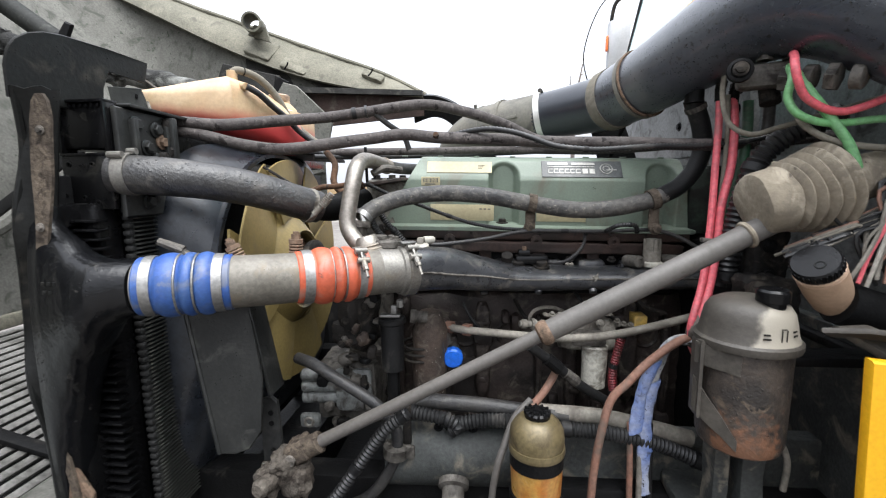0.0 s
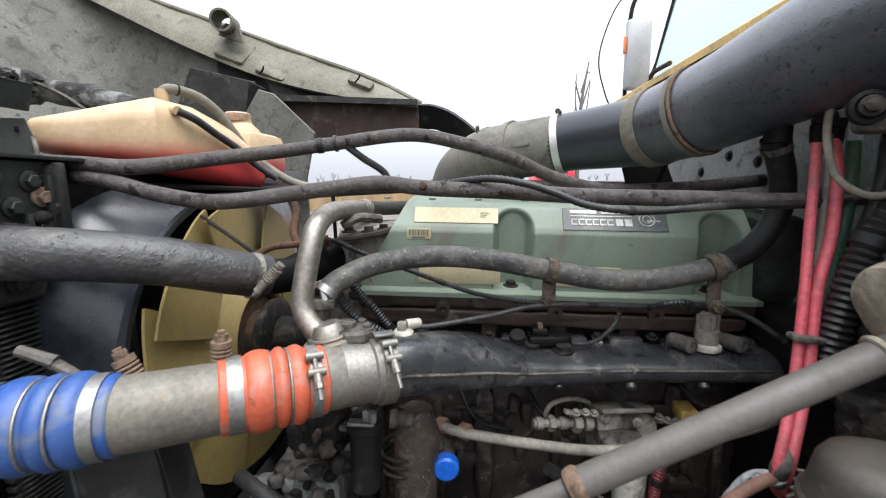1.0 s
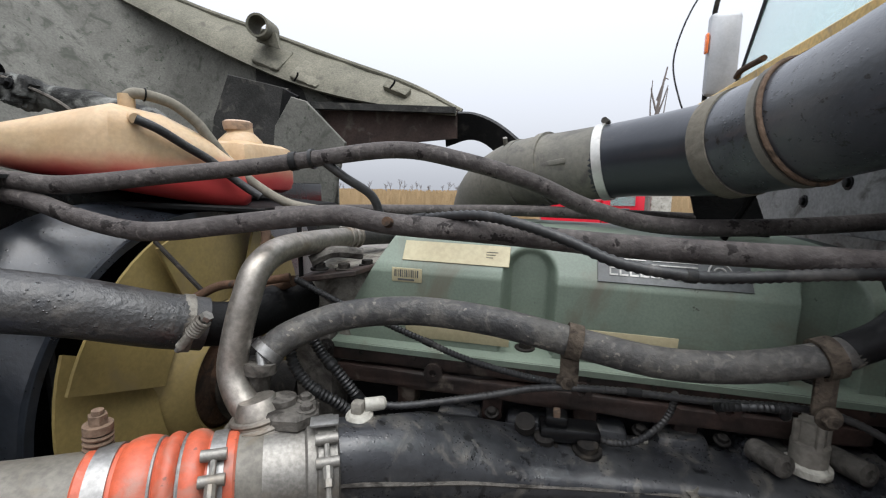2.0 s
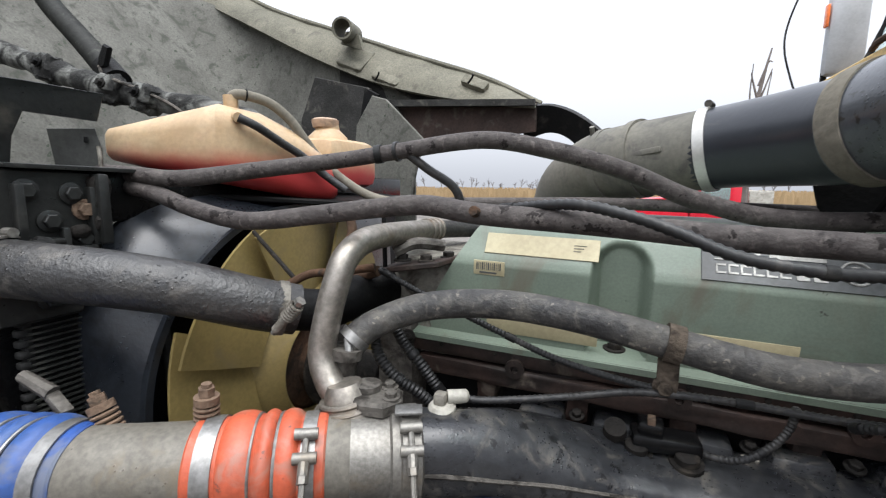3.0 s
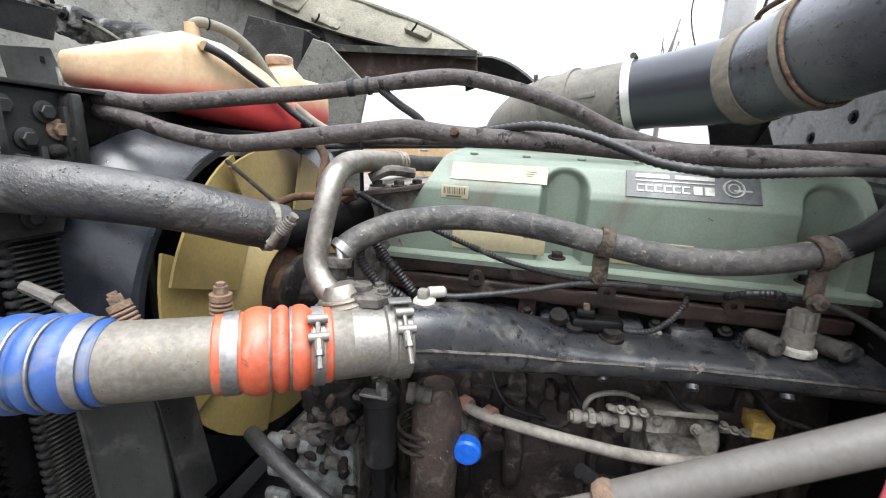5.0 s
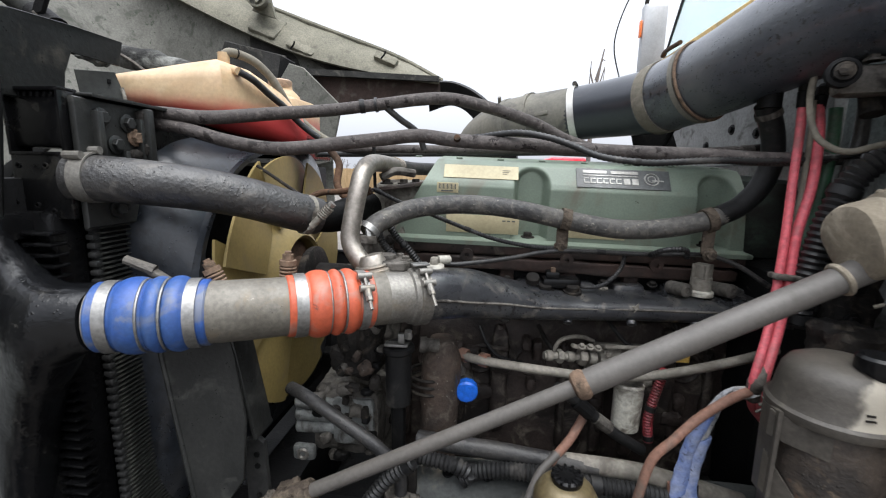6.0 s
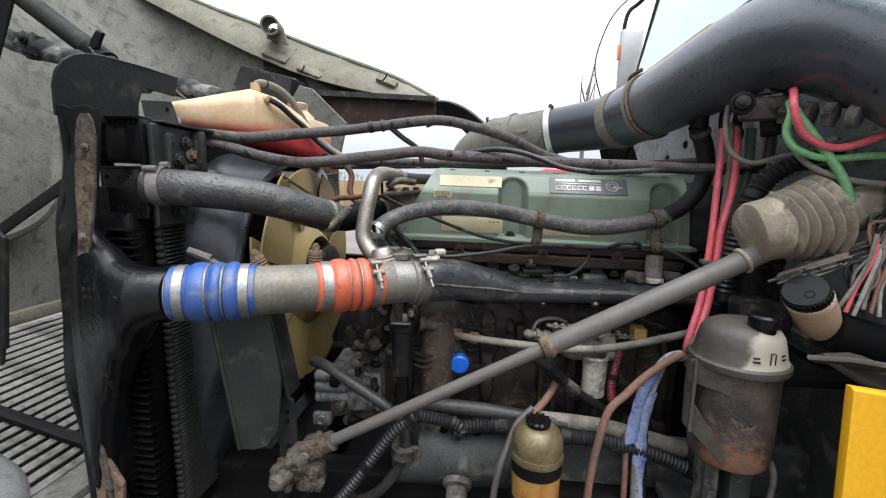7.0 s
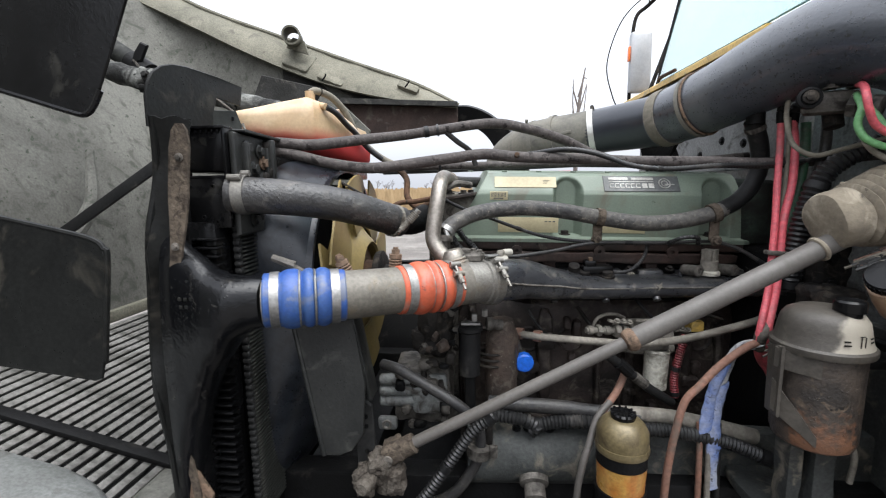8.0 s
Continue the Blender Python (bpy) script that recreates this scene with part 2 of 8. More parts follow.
DUST = (0.23, 0.20, 0.16)
GRIME = (0.035, 0.03, 0.026)
M = {
    "cover": surface("green_paint", (0.157, 0.195, 0.151), 0.48, 0, (0.133, 0.166, 0.130), grain=260, bump=0.06, dirt=(0.12, 0.115, 0.085), dirt_amount=0.3, dirt_scale=7, chips=(0.05, 0.055, 0.042), chip_amount=0.14, chip_scale=34, fleck=0.3),
    "green_dark": surface("green_grime", (0.035, 0.048, 0.038), 0.6, 0, (0.018, 0.022, 0.018), dirt=(0.014, 0.012, 0.011), dirt_amount=0.5, spec=0.3),
    "plate": surface("cream_label", (0.41, 0.36, 0.225), 0.5, 0, (0.36, 0.31, 0.19), bump=0.02, dirt=(0.35, 0.3, 0.2), dirt_amount=0.1, fleck=0.3),
    "badge": surface("badge_black", (0.075, 0.08, 0.08), 0.4, bump=0.02),
    "silver_ink": surface("silver_ink", (0.36, 0.355, 0.33), 0.4, 0.3, bump=0.0),
    "head": surface("oily_brown_iron", (0.045, 0.028, 0.023), 0.55, 0.0, (0.015, 0.012, 0.0105), dirt=(0.12, 0.10, 0.08), dirt_amount=0.12, spec=0.25),
    "iron": surface("grimy_iron", (0.018, 0.0155, 0.0135), 0.75, 0.0, (0.006, 0.0055, 0.005), dirt=(0.055, 0.046, 0.036), dirt_amount=0.3, dirt_scale=26, bump=0.6, spec=0.2),
    "iron_black": surface("black_iron", (0.0045, 0.0045, 0.0048), 0.6, 0.0, (0.003, 0.003, 0.003), dirt=(0.024, 0.022, 0.019), dirt_amount=0.14, bump=0.35, spec=0.15),
    "manifold": surface("black_painted_casting", (0.020, 0.021, 0.024), 0.34, 0.0, (0.034, 0.035, 0.037), stain=13, grain=90, bump=0.12, dirt=(0.10, 0.092, 0.08), dirt_amount=0.3, dirt_scale=26, chips=(0.006, 0.006, 0.007), chip_amount=0.44, chip_scale=48, spec=0.55, drops=0.6, rough_spread=0.5),
    "alu": surface("dull_aluminium", (0.225, 0.215, 0.195), 0.5, 0.65, (0.175, 0.164, 0.146), dirt=(0.20, 0.17, 0.13), dirt_amount=0.22, grain=200, bump=0.1),
    "alu_dirty": surface("dirty_cast_aluminium", (0.12, 0.11, 0.097), 0.65, 0.2, (0.06, 0.055, 0.048), dirt=(0.022, 0.019, 0.016), dirt_amount=0.5, dirt_scale=24, bump=0.5, spec=0.3),
    "pipe": surface("dusty_pipe", (0.145, 0.133, 0.112), 0.55, 0.2, (0.106, 0.096, 0.079), dirt=(0.14, 0.117, 0.085), dirt_amount=0.3, dirt_scale=25, bump=0.1, drops=0.2),
    "bright_band": surface("bright_band_steel", (0.62, 0.61, 0.58), 0.35, 0.55, (0.50, 0.49, 0.46), bump=0.03, dirt=(0.3, 0.28, 0.24), dirt_amount=0.1, fleck=0.2),
    "steel": surface("bright_steel", (0.30, 0.295, 0.285), 0.48, 0.85, (0.23, 0.225, 0.215), bump=0.05, dirt=(0.25, 0.22, 0.18), dirt_amount=0.1),
    "tube_steel": surface("brushed_tube", (0.30, 0.275, 0.245), 0.5, 0.85, (0.22, 0.20, 0.17), bump=0.12, dirt=(0.2, 0.16, 0.12), dirt_amount=0.3),
    "blue": surface("blue_silicone", (0.019, 0.062, 0.235), 0.5, 0, (0.03, 0.075, 0.20), bump=0.12, dirt=(0.10, 0.115, 0.16), dirt_amount=0.38, dirt_scale=18, chips=(0.16, 0.17, 0.2), chip_amount=0.12, fleck=0.5),
    "orange": surface("orange_silicone", (0.44, 0.082, 0.036), 0.48, 0, (0.36, 0.070, 0.032), bump=0.15, dirt=(0.30, 0.13, 0.092), dirt_amount=0.38, dirt_scale=22, chips=(0.16, 0.05, 0.032), chip_amount=0.3, chip_scale=50, fleck=0.45),
    "rubber": surface("dusty_rubber", (0.022, 0.022, 0.023), 0.42, 0, (0.036, 0.034, 0.032), dirt=(0.055, 0.051, 0.046), dirt_amount=0.3, dirt_scale=75, bump=0.35, spec=0.35, drops=0.12),
    "rubber_black": surface("black_rubber", (0.008, 0.008, 0.0085), 0.5, 0, (0.012, 0.012, 0.012), dirt=(0.045, 0.042, 0.037), dirt_amount=0.15, bump=0.2, spec=0.25),
    "rubber_wet": surface("wet_dusty_rubber", (0.016, 0.0155, 0.0155), 0.48, 0, (0.027, 0.0255, 0.024), stain=20, dirt=(0.066, 0.060, 0.053), dirt_amount=0.24, dirt_scale=24, bump=0.5, spec=0.65, drops=0.2, chips=(0.012, 0.012, 0.013), chip_amount=0.42, chip_scale=34, rough_spread=0.7),
    "rubber_grey": surface("grey_dusty_rubber", (0.17, 0.155, 0.125), 0.85, 0, (0.13, 0.118, 0.096), dirt=(0.24, 0.215, 0.175), dirt_amount=0.35, dirt_scale=12, bump=0.25, spec=0.2, fleck=0.4),
    "loom": surface("plastic_loom", (0.012, 0.012, 0.0125), 0.42, 0, (0.02, 0.02, 0.02), dirt=(0.07, 0.065, 0.06), dirt_amount=0.13, bump=0.05, spec=0.4),
    "line": surface("flaking_line", (0.043, 0.036, 0.034), 0.75, 0, (0.075, 0.066, 0.062), dirt=(0.115, 0.10, 0.092), dirt_amount=0.26, dirt_scale=85, bump=0.7, grain=90, spec=0.3, chips=(0.012, 0.009, 0.008), chip_amount=0.42, chip_scale=42, stain=26, rough_spread=0.6),
    "plastic": surface("black_plastic", (0.0035, 0.0035, 0.0038), 0.26, 0, (0.006, 0.006, 0.0064), dirt=(0.026, 0.025, 0.022), dirt_amount=0.14, bump=0.12, spec=0.22, drops=0.25),
    "shroud": surface("wet_shroud_plastic", (0.0115, 0.0138, 0.018), 0.33, 0, (0.026, 0.030, 0.037), dirt=(0.008, 0.0085, 0.010), dirt_amount=0.36, dirt_scale=28, bump=0.10, spec=0.6, drops=0.35, rough_spread=0.4),
    "shroud_grey": surface("dusty_shroud", (0.03, 0.03, 0.029), 0.65, 0, (0.018, 0.018, 0.0175), dirt=(0.015, 0.015, 0.015), dirt_amount=0.25, bump=0.15, spec=0.25),
    "duct_dark": surface("clean_black_duct", (0.014, 0.017, 0.024), 0.3, 0, (0.02, 0.023, 0.030), stain=4, bump=0.05, dirt=(0.06, 0.06, 0.06), dirt_amount=0.12, spec=0.6, fleck=0.2),
    "panel_grey": surface("dusty_green_grey_plastic", (0.032, 0.0335, 0.030), 0.55, 0, (0.021, 0.022, 0.020), dirt=(0.09, 0.09, 0.078), dirt_amount=0.2, bump=0.15, spec=0.35),
    "hose_crust": surface("crusted_hose", (0.036, 0.035, 0.035), 0.55, 0, (0.085, 0.08, 0.072), stain=16, dirt=(0.105, 0.098, 0.086), dirt_amount=0.42, dirt_scale=60, bump=0.8, grain=70, chips=(0.17, 0.155, 0.13), chip_amount=0.36, chip_scale=70, spec=0.35, rough_spread=0.6),
    "case_grey": surface("grimy_pale_casting", (0.22, 0.205, 0.175), 0.7, 0.1, (0.14, 0.128, 0.108), dirt=(0.05, 0.042, 0.034), dirt_amount=0.42, dirt_scale=22, bump=0.5, spec=0.3),
    "shaft": surface("grey_shaft_paint", (0.096, 0.088, 0.080), 0.5, 0.0, (0.080, 0.073, 0.066), dirt=(0.055, 0.048, 0.04), dirt_amount=0.08, dirt_scale=30, bump=0.08, spec=0.4, fleck=0.35),
    "wet_black": surface("wet_black_casting", (0.0032, 0.0034, 0.004), 0.22, 0, (0.006, 0.0063, 0.007), stain=6, grain=85, dirt=(0.035, 0.033, 0.03), dirt_amount=0.12, dirt_scale=30, bump=0.28, spec=0.3, drops=0.5),
    "speckled": surface("speckled_brown_casting", (0.062, 0.044, 0.034), 0.75, 0, (0.035, 0.028, 0.024), stain=12, dirt=(0.10, 0.085, 0.07), dirt_amount=0.3, dirt_scale=30, bump=0.6, chips=(0.30, 0.28, 0.25), chip_amount=0.22, chip_scale=95, spec=0.25),
    "frame_dusty": surface("dusty_frame_paint", (0.046, 0.049, 0.047), 0.7, 0.0, (0.026, 0.028, 0.027), stain=6, dirt=(0.13, 0.115, 0.09), dirt_amount=0.3, dirt_scale=16, bump=0.4, spec=0.25),
    "wrap_white": surface("torn_white_wrap", (0.36, 0.355, 0.345), 0.6, 0, (0.24, 0.245, 0.26), stain=14, dirt=(0.05, 0.05, 0.05), dirt_amount=0.35, dirt_scale=70, bump=0.3, chips=(0.02, 0.02, 0.022), chip_amount=0.4, chip_scale=60),
    "block": surface("oily_brown_block", (0.040, 0.030, 0.026), 0.6, 0.0, (0.012, 0.0095, 0.0085), stain=7, dirt=(0.11, 0.095, 0.078), dirt_amount=0.3, dirt_scale=18, bump=0.5, spec=0.3),
    "boot": surface("dusty_boot_rubber", (0.205, 0.175, 0.132), 0.85, 0, (0.145, 0.124, 0.096), stain=14, dirt=(0.31, 0.272, 0.21), dirt_amount=0.34, dirt_scale=22, bump=0.35, spec=0.2, chips=(0.085, 0.072, 0.058), chip_amount=0.2, chip_scale=24, fleck=0.35),
    "red_dim": surface("dark_red_hose", (0.22, 0.018, 0.026), 0.5, 0, (0.15, 0.016, 0.02), dirt=(0.08, 0.035, 0.03), dirt_amount=0.3, bump=0.1),
    "filter_white": surface("stained_filter_paint", (0.55, 0.53, 0.46), 0.5, 0, (0.42, 0.40, 0.34), dirt=(0.11, 0.095, 0.075), dirt_amount=0.5, dirt_scale=24, bump=0.1),
    "tan": surface("tan_nylon", (0.24, 0.178, 0.064), 0.5, 0, (0.205, 0.152, 0.056), bump=0.05, dirt=(0.2, 0.15, 0.07), dirt_amount=0.15, fleck=0.35),
    "seal": surface("aged_rubber_sheet", (0.012, 0.0124, 0.0118), 0.42, 0, (0.008, 0.0083, 0.008), dirt=(0.048, 0.044, 0.036), dirt_amount=0.2, bump=0.15, spec=0.15, drops=0.2, dirt_scale=9),
    "panel_dark": surface("grimy_dark_panel", (0.018, 0.0185, 0.0175), 0.45, 0, (0.010, 0.0105, 0.010), dirt=(0.05, 0.05, 0.045), dirt_amount=0.25, bump=0.15, spec=0.35, drops=0.2),
    "pump_alu": surface("blue_grey_casting", (0.17, 0.178, 0.172), 0.6, 0.2, (0.11, 0.112, 0.108), dirt=(0.045, 0.04, 0.035), dirt_amount=0.35, dirt_scale=26, bump=0.4, spec=0.3),
    "surround": surface("faded_grey_fibreglass", (0.15, 0.155, 0.15), 0.6, 0, (0.115, 0.118, 0.112), stain=4, dirt=(0.07, 0.068, 0.06), dirt_amount=0.25, bump=0.1, spec=0.3),
    "hinge": surface("dust_caked_black_steel", (0.020, 0.020, 0.019), 0.8, 0, (0.010, 0.010, 0.010), stain=10, dirt=(0.17, 0.172, 0.160), dirt_amount=0.6, dirt_scale=11, bump=0.9, spec=0.2, chips=(0.006, 0.006, 0.006), chip_amount=0.3, chip_scale=30),
    "rust": surface("rusty_steel", (0.085, 0.046, 0.027), 0.9, 0.0, (0.05, 0.033, 0.023), dirt=(0.025, 0.02, 0.016), dirt_amount=0.35, bump=0.5, dirt_scale=35, spec=0.2),
    "rust_light": surface("light_rust", (0.17, 0.115, 0.08), 0.85, 0.0, (0.10, 0.068, 0.048), dirt=(0.05, 0.038, 0.028), dirt_amount=0.35, dirt_scale=40, bump=0.7, spec=0.2),
    "rust_grey": surface("grimy_grey_steel", (0.15, 0.135, 0.118), 0.8, 0.0, (0.075, 0.066, 0.057), dirt=(0.02, 0.018, 0.015), dirt_amount=0.4, dirt_scale=26, bump=0.6, spec=0.25),
    "crust_pale": surface("pale_caked_dirt", (0.10, 0.088, 0.074), 0.9, 0.0, (0.055, 0.046, 0.038), stain=22, dirt=(0.03, 0.024, 0.02), dirt_amount=0.4, dirt_scale=40, bump=0.9, spec=0.15),
    "crust": surface("crusted_rust", (0.105, 0.084, 0.064), 0.9, 0.0, (0.055, 0.044, 0.035), stain=30, dirt=(0.025, 0.02, 0.016), dirt_amount=0.4, dirt_scale=45, bump=0.9, spec=0.15),
    "can": surface("grimy_brown_canister", (0.052, 0.042, 0.035), 0.5, 0.0, (0.03, 0.025, 0.022), dirt=(0.15, 0.066, 0.030), dirt_amount=0.12, dirt_scale=11, bump=0.3, spec=0.35, drops=0.4),
    "lid": surface("dusty_lid", (0.062, 0.055, 0.046), 0.5, 0.0, (0.045, 0.04, 0.034), dirt=(0.11, 0.10, 0.078), dirt_amount=0.16, bump=0.15, spec=0.35),
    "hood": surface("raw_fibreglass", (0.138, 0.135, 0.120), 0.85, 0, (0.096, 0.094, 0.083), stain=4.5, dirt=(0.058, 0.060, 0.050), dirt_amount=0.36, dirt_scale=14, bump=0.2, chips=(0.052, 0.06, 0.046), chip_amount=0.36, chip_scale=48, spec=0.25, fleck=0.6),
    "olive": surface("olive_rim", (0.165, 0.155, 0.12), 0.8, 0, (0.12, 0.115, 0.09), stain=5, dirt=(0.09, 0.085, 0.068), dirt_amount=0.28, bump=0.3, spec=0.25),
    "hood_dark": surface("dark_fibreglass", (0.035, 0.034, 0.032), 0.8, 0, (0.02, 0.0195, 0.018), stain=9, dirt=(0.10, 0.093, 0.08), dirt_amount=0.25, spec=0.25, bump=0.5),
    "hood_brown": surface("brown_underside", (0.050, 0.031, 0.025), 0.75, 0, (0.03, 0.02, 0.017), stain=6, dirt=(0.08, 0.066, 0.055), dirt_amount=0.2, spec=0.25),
    "grille": surface("weathered_slats", (0.16, 0.155, 0.145), 0.7, 0.0, (0.095, 0.092, 0.084), dirt=(0.04, 0.038, 0.033), dirt_amount=0.4, dirt_scale=14, random_tone=0.35, spec=0.3),
    "yellow": surface("yellow_paint", (0.75, 0.385, 0.012), 0.4, 0, (0.72, 0.39, 0.014), bump=0.05, chips=(0.09, 0.05, 0.03), chip_amount=0.16, chip_scale=30, stain=3, fleck=0.25),
    "yellow_trim": surface("faded_yellow", (0.62, 0.40, 0.09), 0.5, 0, (0.5, 0.33, 0.09), dirt=(0.2, 0.15, 0.08), dirt_amount=0.25),
    "cab": surface("grey_firewall", (0.21, 0.215, 0.215), 0.55, 0, (0.16, 0.165, 0.165), dirt=(0.04, 0.039, 0.034), dirt_amount=0.32, bump=0.1, spec=0.35),
    "duct": surface("black_duct", (0.028, 0.033, 0.043), 0.34, 0, (0.046, 0.051, 0.060), stain=3, dirt=(0.075, 0.078, 0.083), dirt_amount=0.26, dirt_scale=3.2, bump=0.12, chips=(0.004, 0.004, 0.0045), chip_amount=0.44, chip_scale=95, spec=0.9, drops=0.6, coat=0.3, fleck=0.4, rough_spread=0.5),
    "duct_grey": surface("chalky_rubber_elbow", (0.155, 0.145, 0.12), 0.8, 0, (0.115, 0.11, 0.095), dirt=(0.07, 0.065, 0.06), dirt_amount=0.25, bump=0.12, fleck=0.35),
    "tyre_red": surface("red_hose", (0.60, 0.10, 0.12), 0.45, 0, (0.50, 0.09, 0.11), dirt=(0.30, 0.09, 0.09), dirt_amount=0.25, bump=0.08),
    "green_hose": surface("green_hose", (0.1368, 0.36, 0.1368), 0.45, 0, (0.1584, 0.3312, 0.1584), dirt=(0.2, 0.35, 0.18), dirt_amount=0.15, bump=0.05),
    "green_dim": surface("dark_green_hose", (0.02, 0.09, 0.04), 0.5, 0, (0.03, 0.07, 0.04), dirt=(0.1, 0.1, 0.08), dirt_amount=0.2),
    "copper": surface("pink_copper_line", (0.23, 0.115, 0.08), 0.65, 0.0, (0.17, 0.10, 0.075), dirt=(0.11, 0.085, 0.068), dirt_amount=0.3, spec=0.3),
    "grey_line": surface("pale_fuel_line", (0.22, 0.20, 0.17), 0.65, 0, (0.13, 0.12, 0.10), dirt=(0.09, 0.08, 0.066), dirt_amount=0.3, spec=0.3),
    "beige": surface("aged_beige_plastic", (0.42, 0.285, 0.19), 0.5, 0, (0.34, 0.225, 0.15), dirt=(0.17, 0.125, 0.09), dirt_amount=0.28, bump=0.06, fleck=0.3),
    "white": surface("grubby_white", (0.36, 0.345, 0.30), 0.55, 0, (0.25, 0.235, 0.20), dirt=(0.12, 0.10, 0.08), dirt_amount=0.3),
    "blue_cap": surface("blue_plastic", (0.012, 0.13, 0.62), 0.4, 0, (0.012, 0.10, 0.5), bump=0.05),
    "cover_dirty": surface("greasy_green_paint", (0.12, 0.15, 0.115), 0.55, 0, (0.09, 0.11, 0.085), dirt=(0.045, 0.042, 0.034), dirt_amount=0.45, dirt_scale=16, bump=0.15, spec=0.3),
    "blue_bag": surface("torn_blue_wrap", (0.36, 0.37, 0.39), 0.45, 0, (0.10, 0.17, 0.42), stain=7, dirt=(0.045, 0.045, 0.05), dirt_amount=0.22, dirt_scale=70, bump=0.3, chips=(0.025, 0.025, 0.028), chip_amount=0.4, chip_scale=45),
    "gold": surface("brass_canister", (0.14, 0.11, 0.056), 0.42, 0.25, (0.095, 0.074, 0.038), dirt=(0.05, 0.035, 0.02), dirt_amount=0.3, bump=0.1),
    "amber": surface("amber_bowl", (0.36, 0.205, 0.055), 0.3, 0.0, (0.30, 0.10, 0.02), stain=16, bump=0.03),
    "mirror_back": surface("mirror_housing", (0.42, 0.43, 0.44), 0.4, 0.3, (0.36, 0.37, 0.38), bump=0.03, fleck=0.2),
    "glass": surface("tinted_glass", (0.55, 0.78, 0.76), 0.08, 0.0, (0.60, 0.82, 0.80), bump=0.0, coat=0.5),
    "red_paint": surface("red_truck_paint", (0.60, 0.012, 0.03), 0.28, 0, (0.52, 0.012, 0.03), bump=0.0, stain=1.0),
    "ground": surface("damp_gravel", (0.16, 0.148, 0.135), 0.95, 0, (0.11, 0.10, 0.092), stain=0.4, grain=22, dirt=(0.20, 0.19, 0.17), dirt_amount=0.3, dirt_scale=1.5, bump=0.6, spec=0.2),
    "reed": surface("dry_reeds", (0.40, 0.28, 0.15), 0.9, 0, (0.30, 0.21, 0.11), stain=0.3, bump=0.0),
    "bark": surface("grey_bark", (0.16, 0.135, 0.12), 0.9, 0, (0.10, 0.085, 0.08), stain=2.0, bump=0.0),
    "amber_lens": surface("amber_lens", (0.85, 0.20, 0.05), 0.25, 0, (0.75, 0.17, 0.04), bump=0.0),
}


def tank_material():
    """Translucent cream plastic with red coolant standing in its lower part."""
    m = surface("coolant_tank_plastic", (0.47, 0.345, 0.215), 0.45, 0, (0.42, 0.285, 0.16), stain=7, bump=0.04, dirt=(0.36, 0.25, 0.14), dirt_amount=0.3, dirt_scale=9, fleck=0.3)
    nt = m.node_tree
    n, l = nt.nodes, nt.links
    b = n["Principled BSDF"]
    old = b.inputs["Base Color"].links[0].from_socket
    tc = n.new("ShaderNodeTexCoord")
    sep = n.new("ShaderNodeSeparateXYZ")
    l.new(tc.outputs["Object"], sep.inputs[0])
    level = n.new("ShaderNodeMapRange")
    level.interpolation_type = "SMOOTHSTEP"
    level.inputs[1].default_value, level.inputs[2].default_value = 0.120, 0.066
    # the surface shows uneven through the cloudy plastic
    wave = n.new("ShaderNodeTexNoise")
    wave.inputs["Scale"].default_value, wave.inputs["Detail"].default_value = 9, 3
    l.new(tc.outputs["Object"], wave.inputs["Vector"])
    uneven = n.new("ShaderNodeMath")
    uneven.operation = "MULTIPLY_ADD"
    uneven.inputs[1].default_value = 0.045
    l.new(wave.outputs[0], uneven.inputs[0])
    l.new(sep.outputs[2], uneven.inputs[2])
    shift = n.new("ShaderNodeMath")
    shift.operation = "SUBTRACT"
    shift.inputs[1].default_value = 0.022
    l.new(uneven.outputs[0], shift.inputs[0])
    l.new(shift.outputs[0], level.inputs[0])
    mx = n.new("ShaderNodeMix")
    mx.data_type = "RGBA"
    l.new(level.outputs[0], mx.inputs[0])
    l.new(old, mx.inputs[6])
    mx.inputs[7].default_value = (0.40, 0.036, 0.036, 1)
    l.new(mx.outputs[2], b.inputs["Base Color"])
    b.inputs["Subsurface Weight"].default_value = 0.15
    b.inputs["Subsurface Radius"].default_value = (0.02, 0.01, 0.005)
    return m




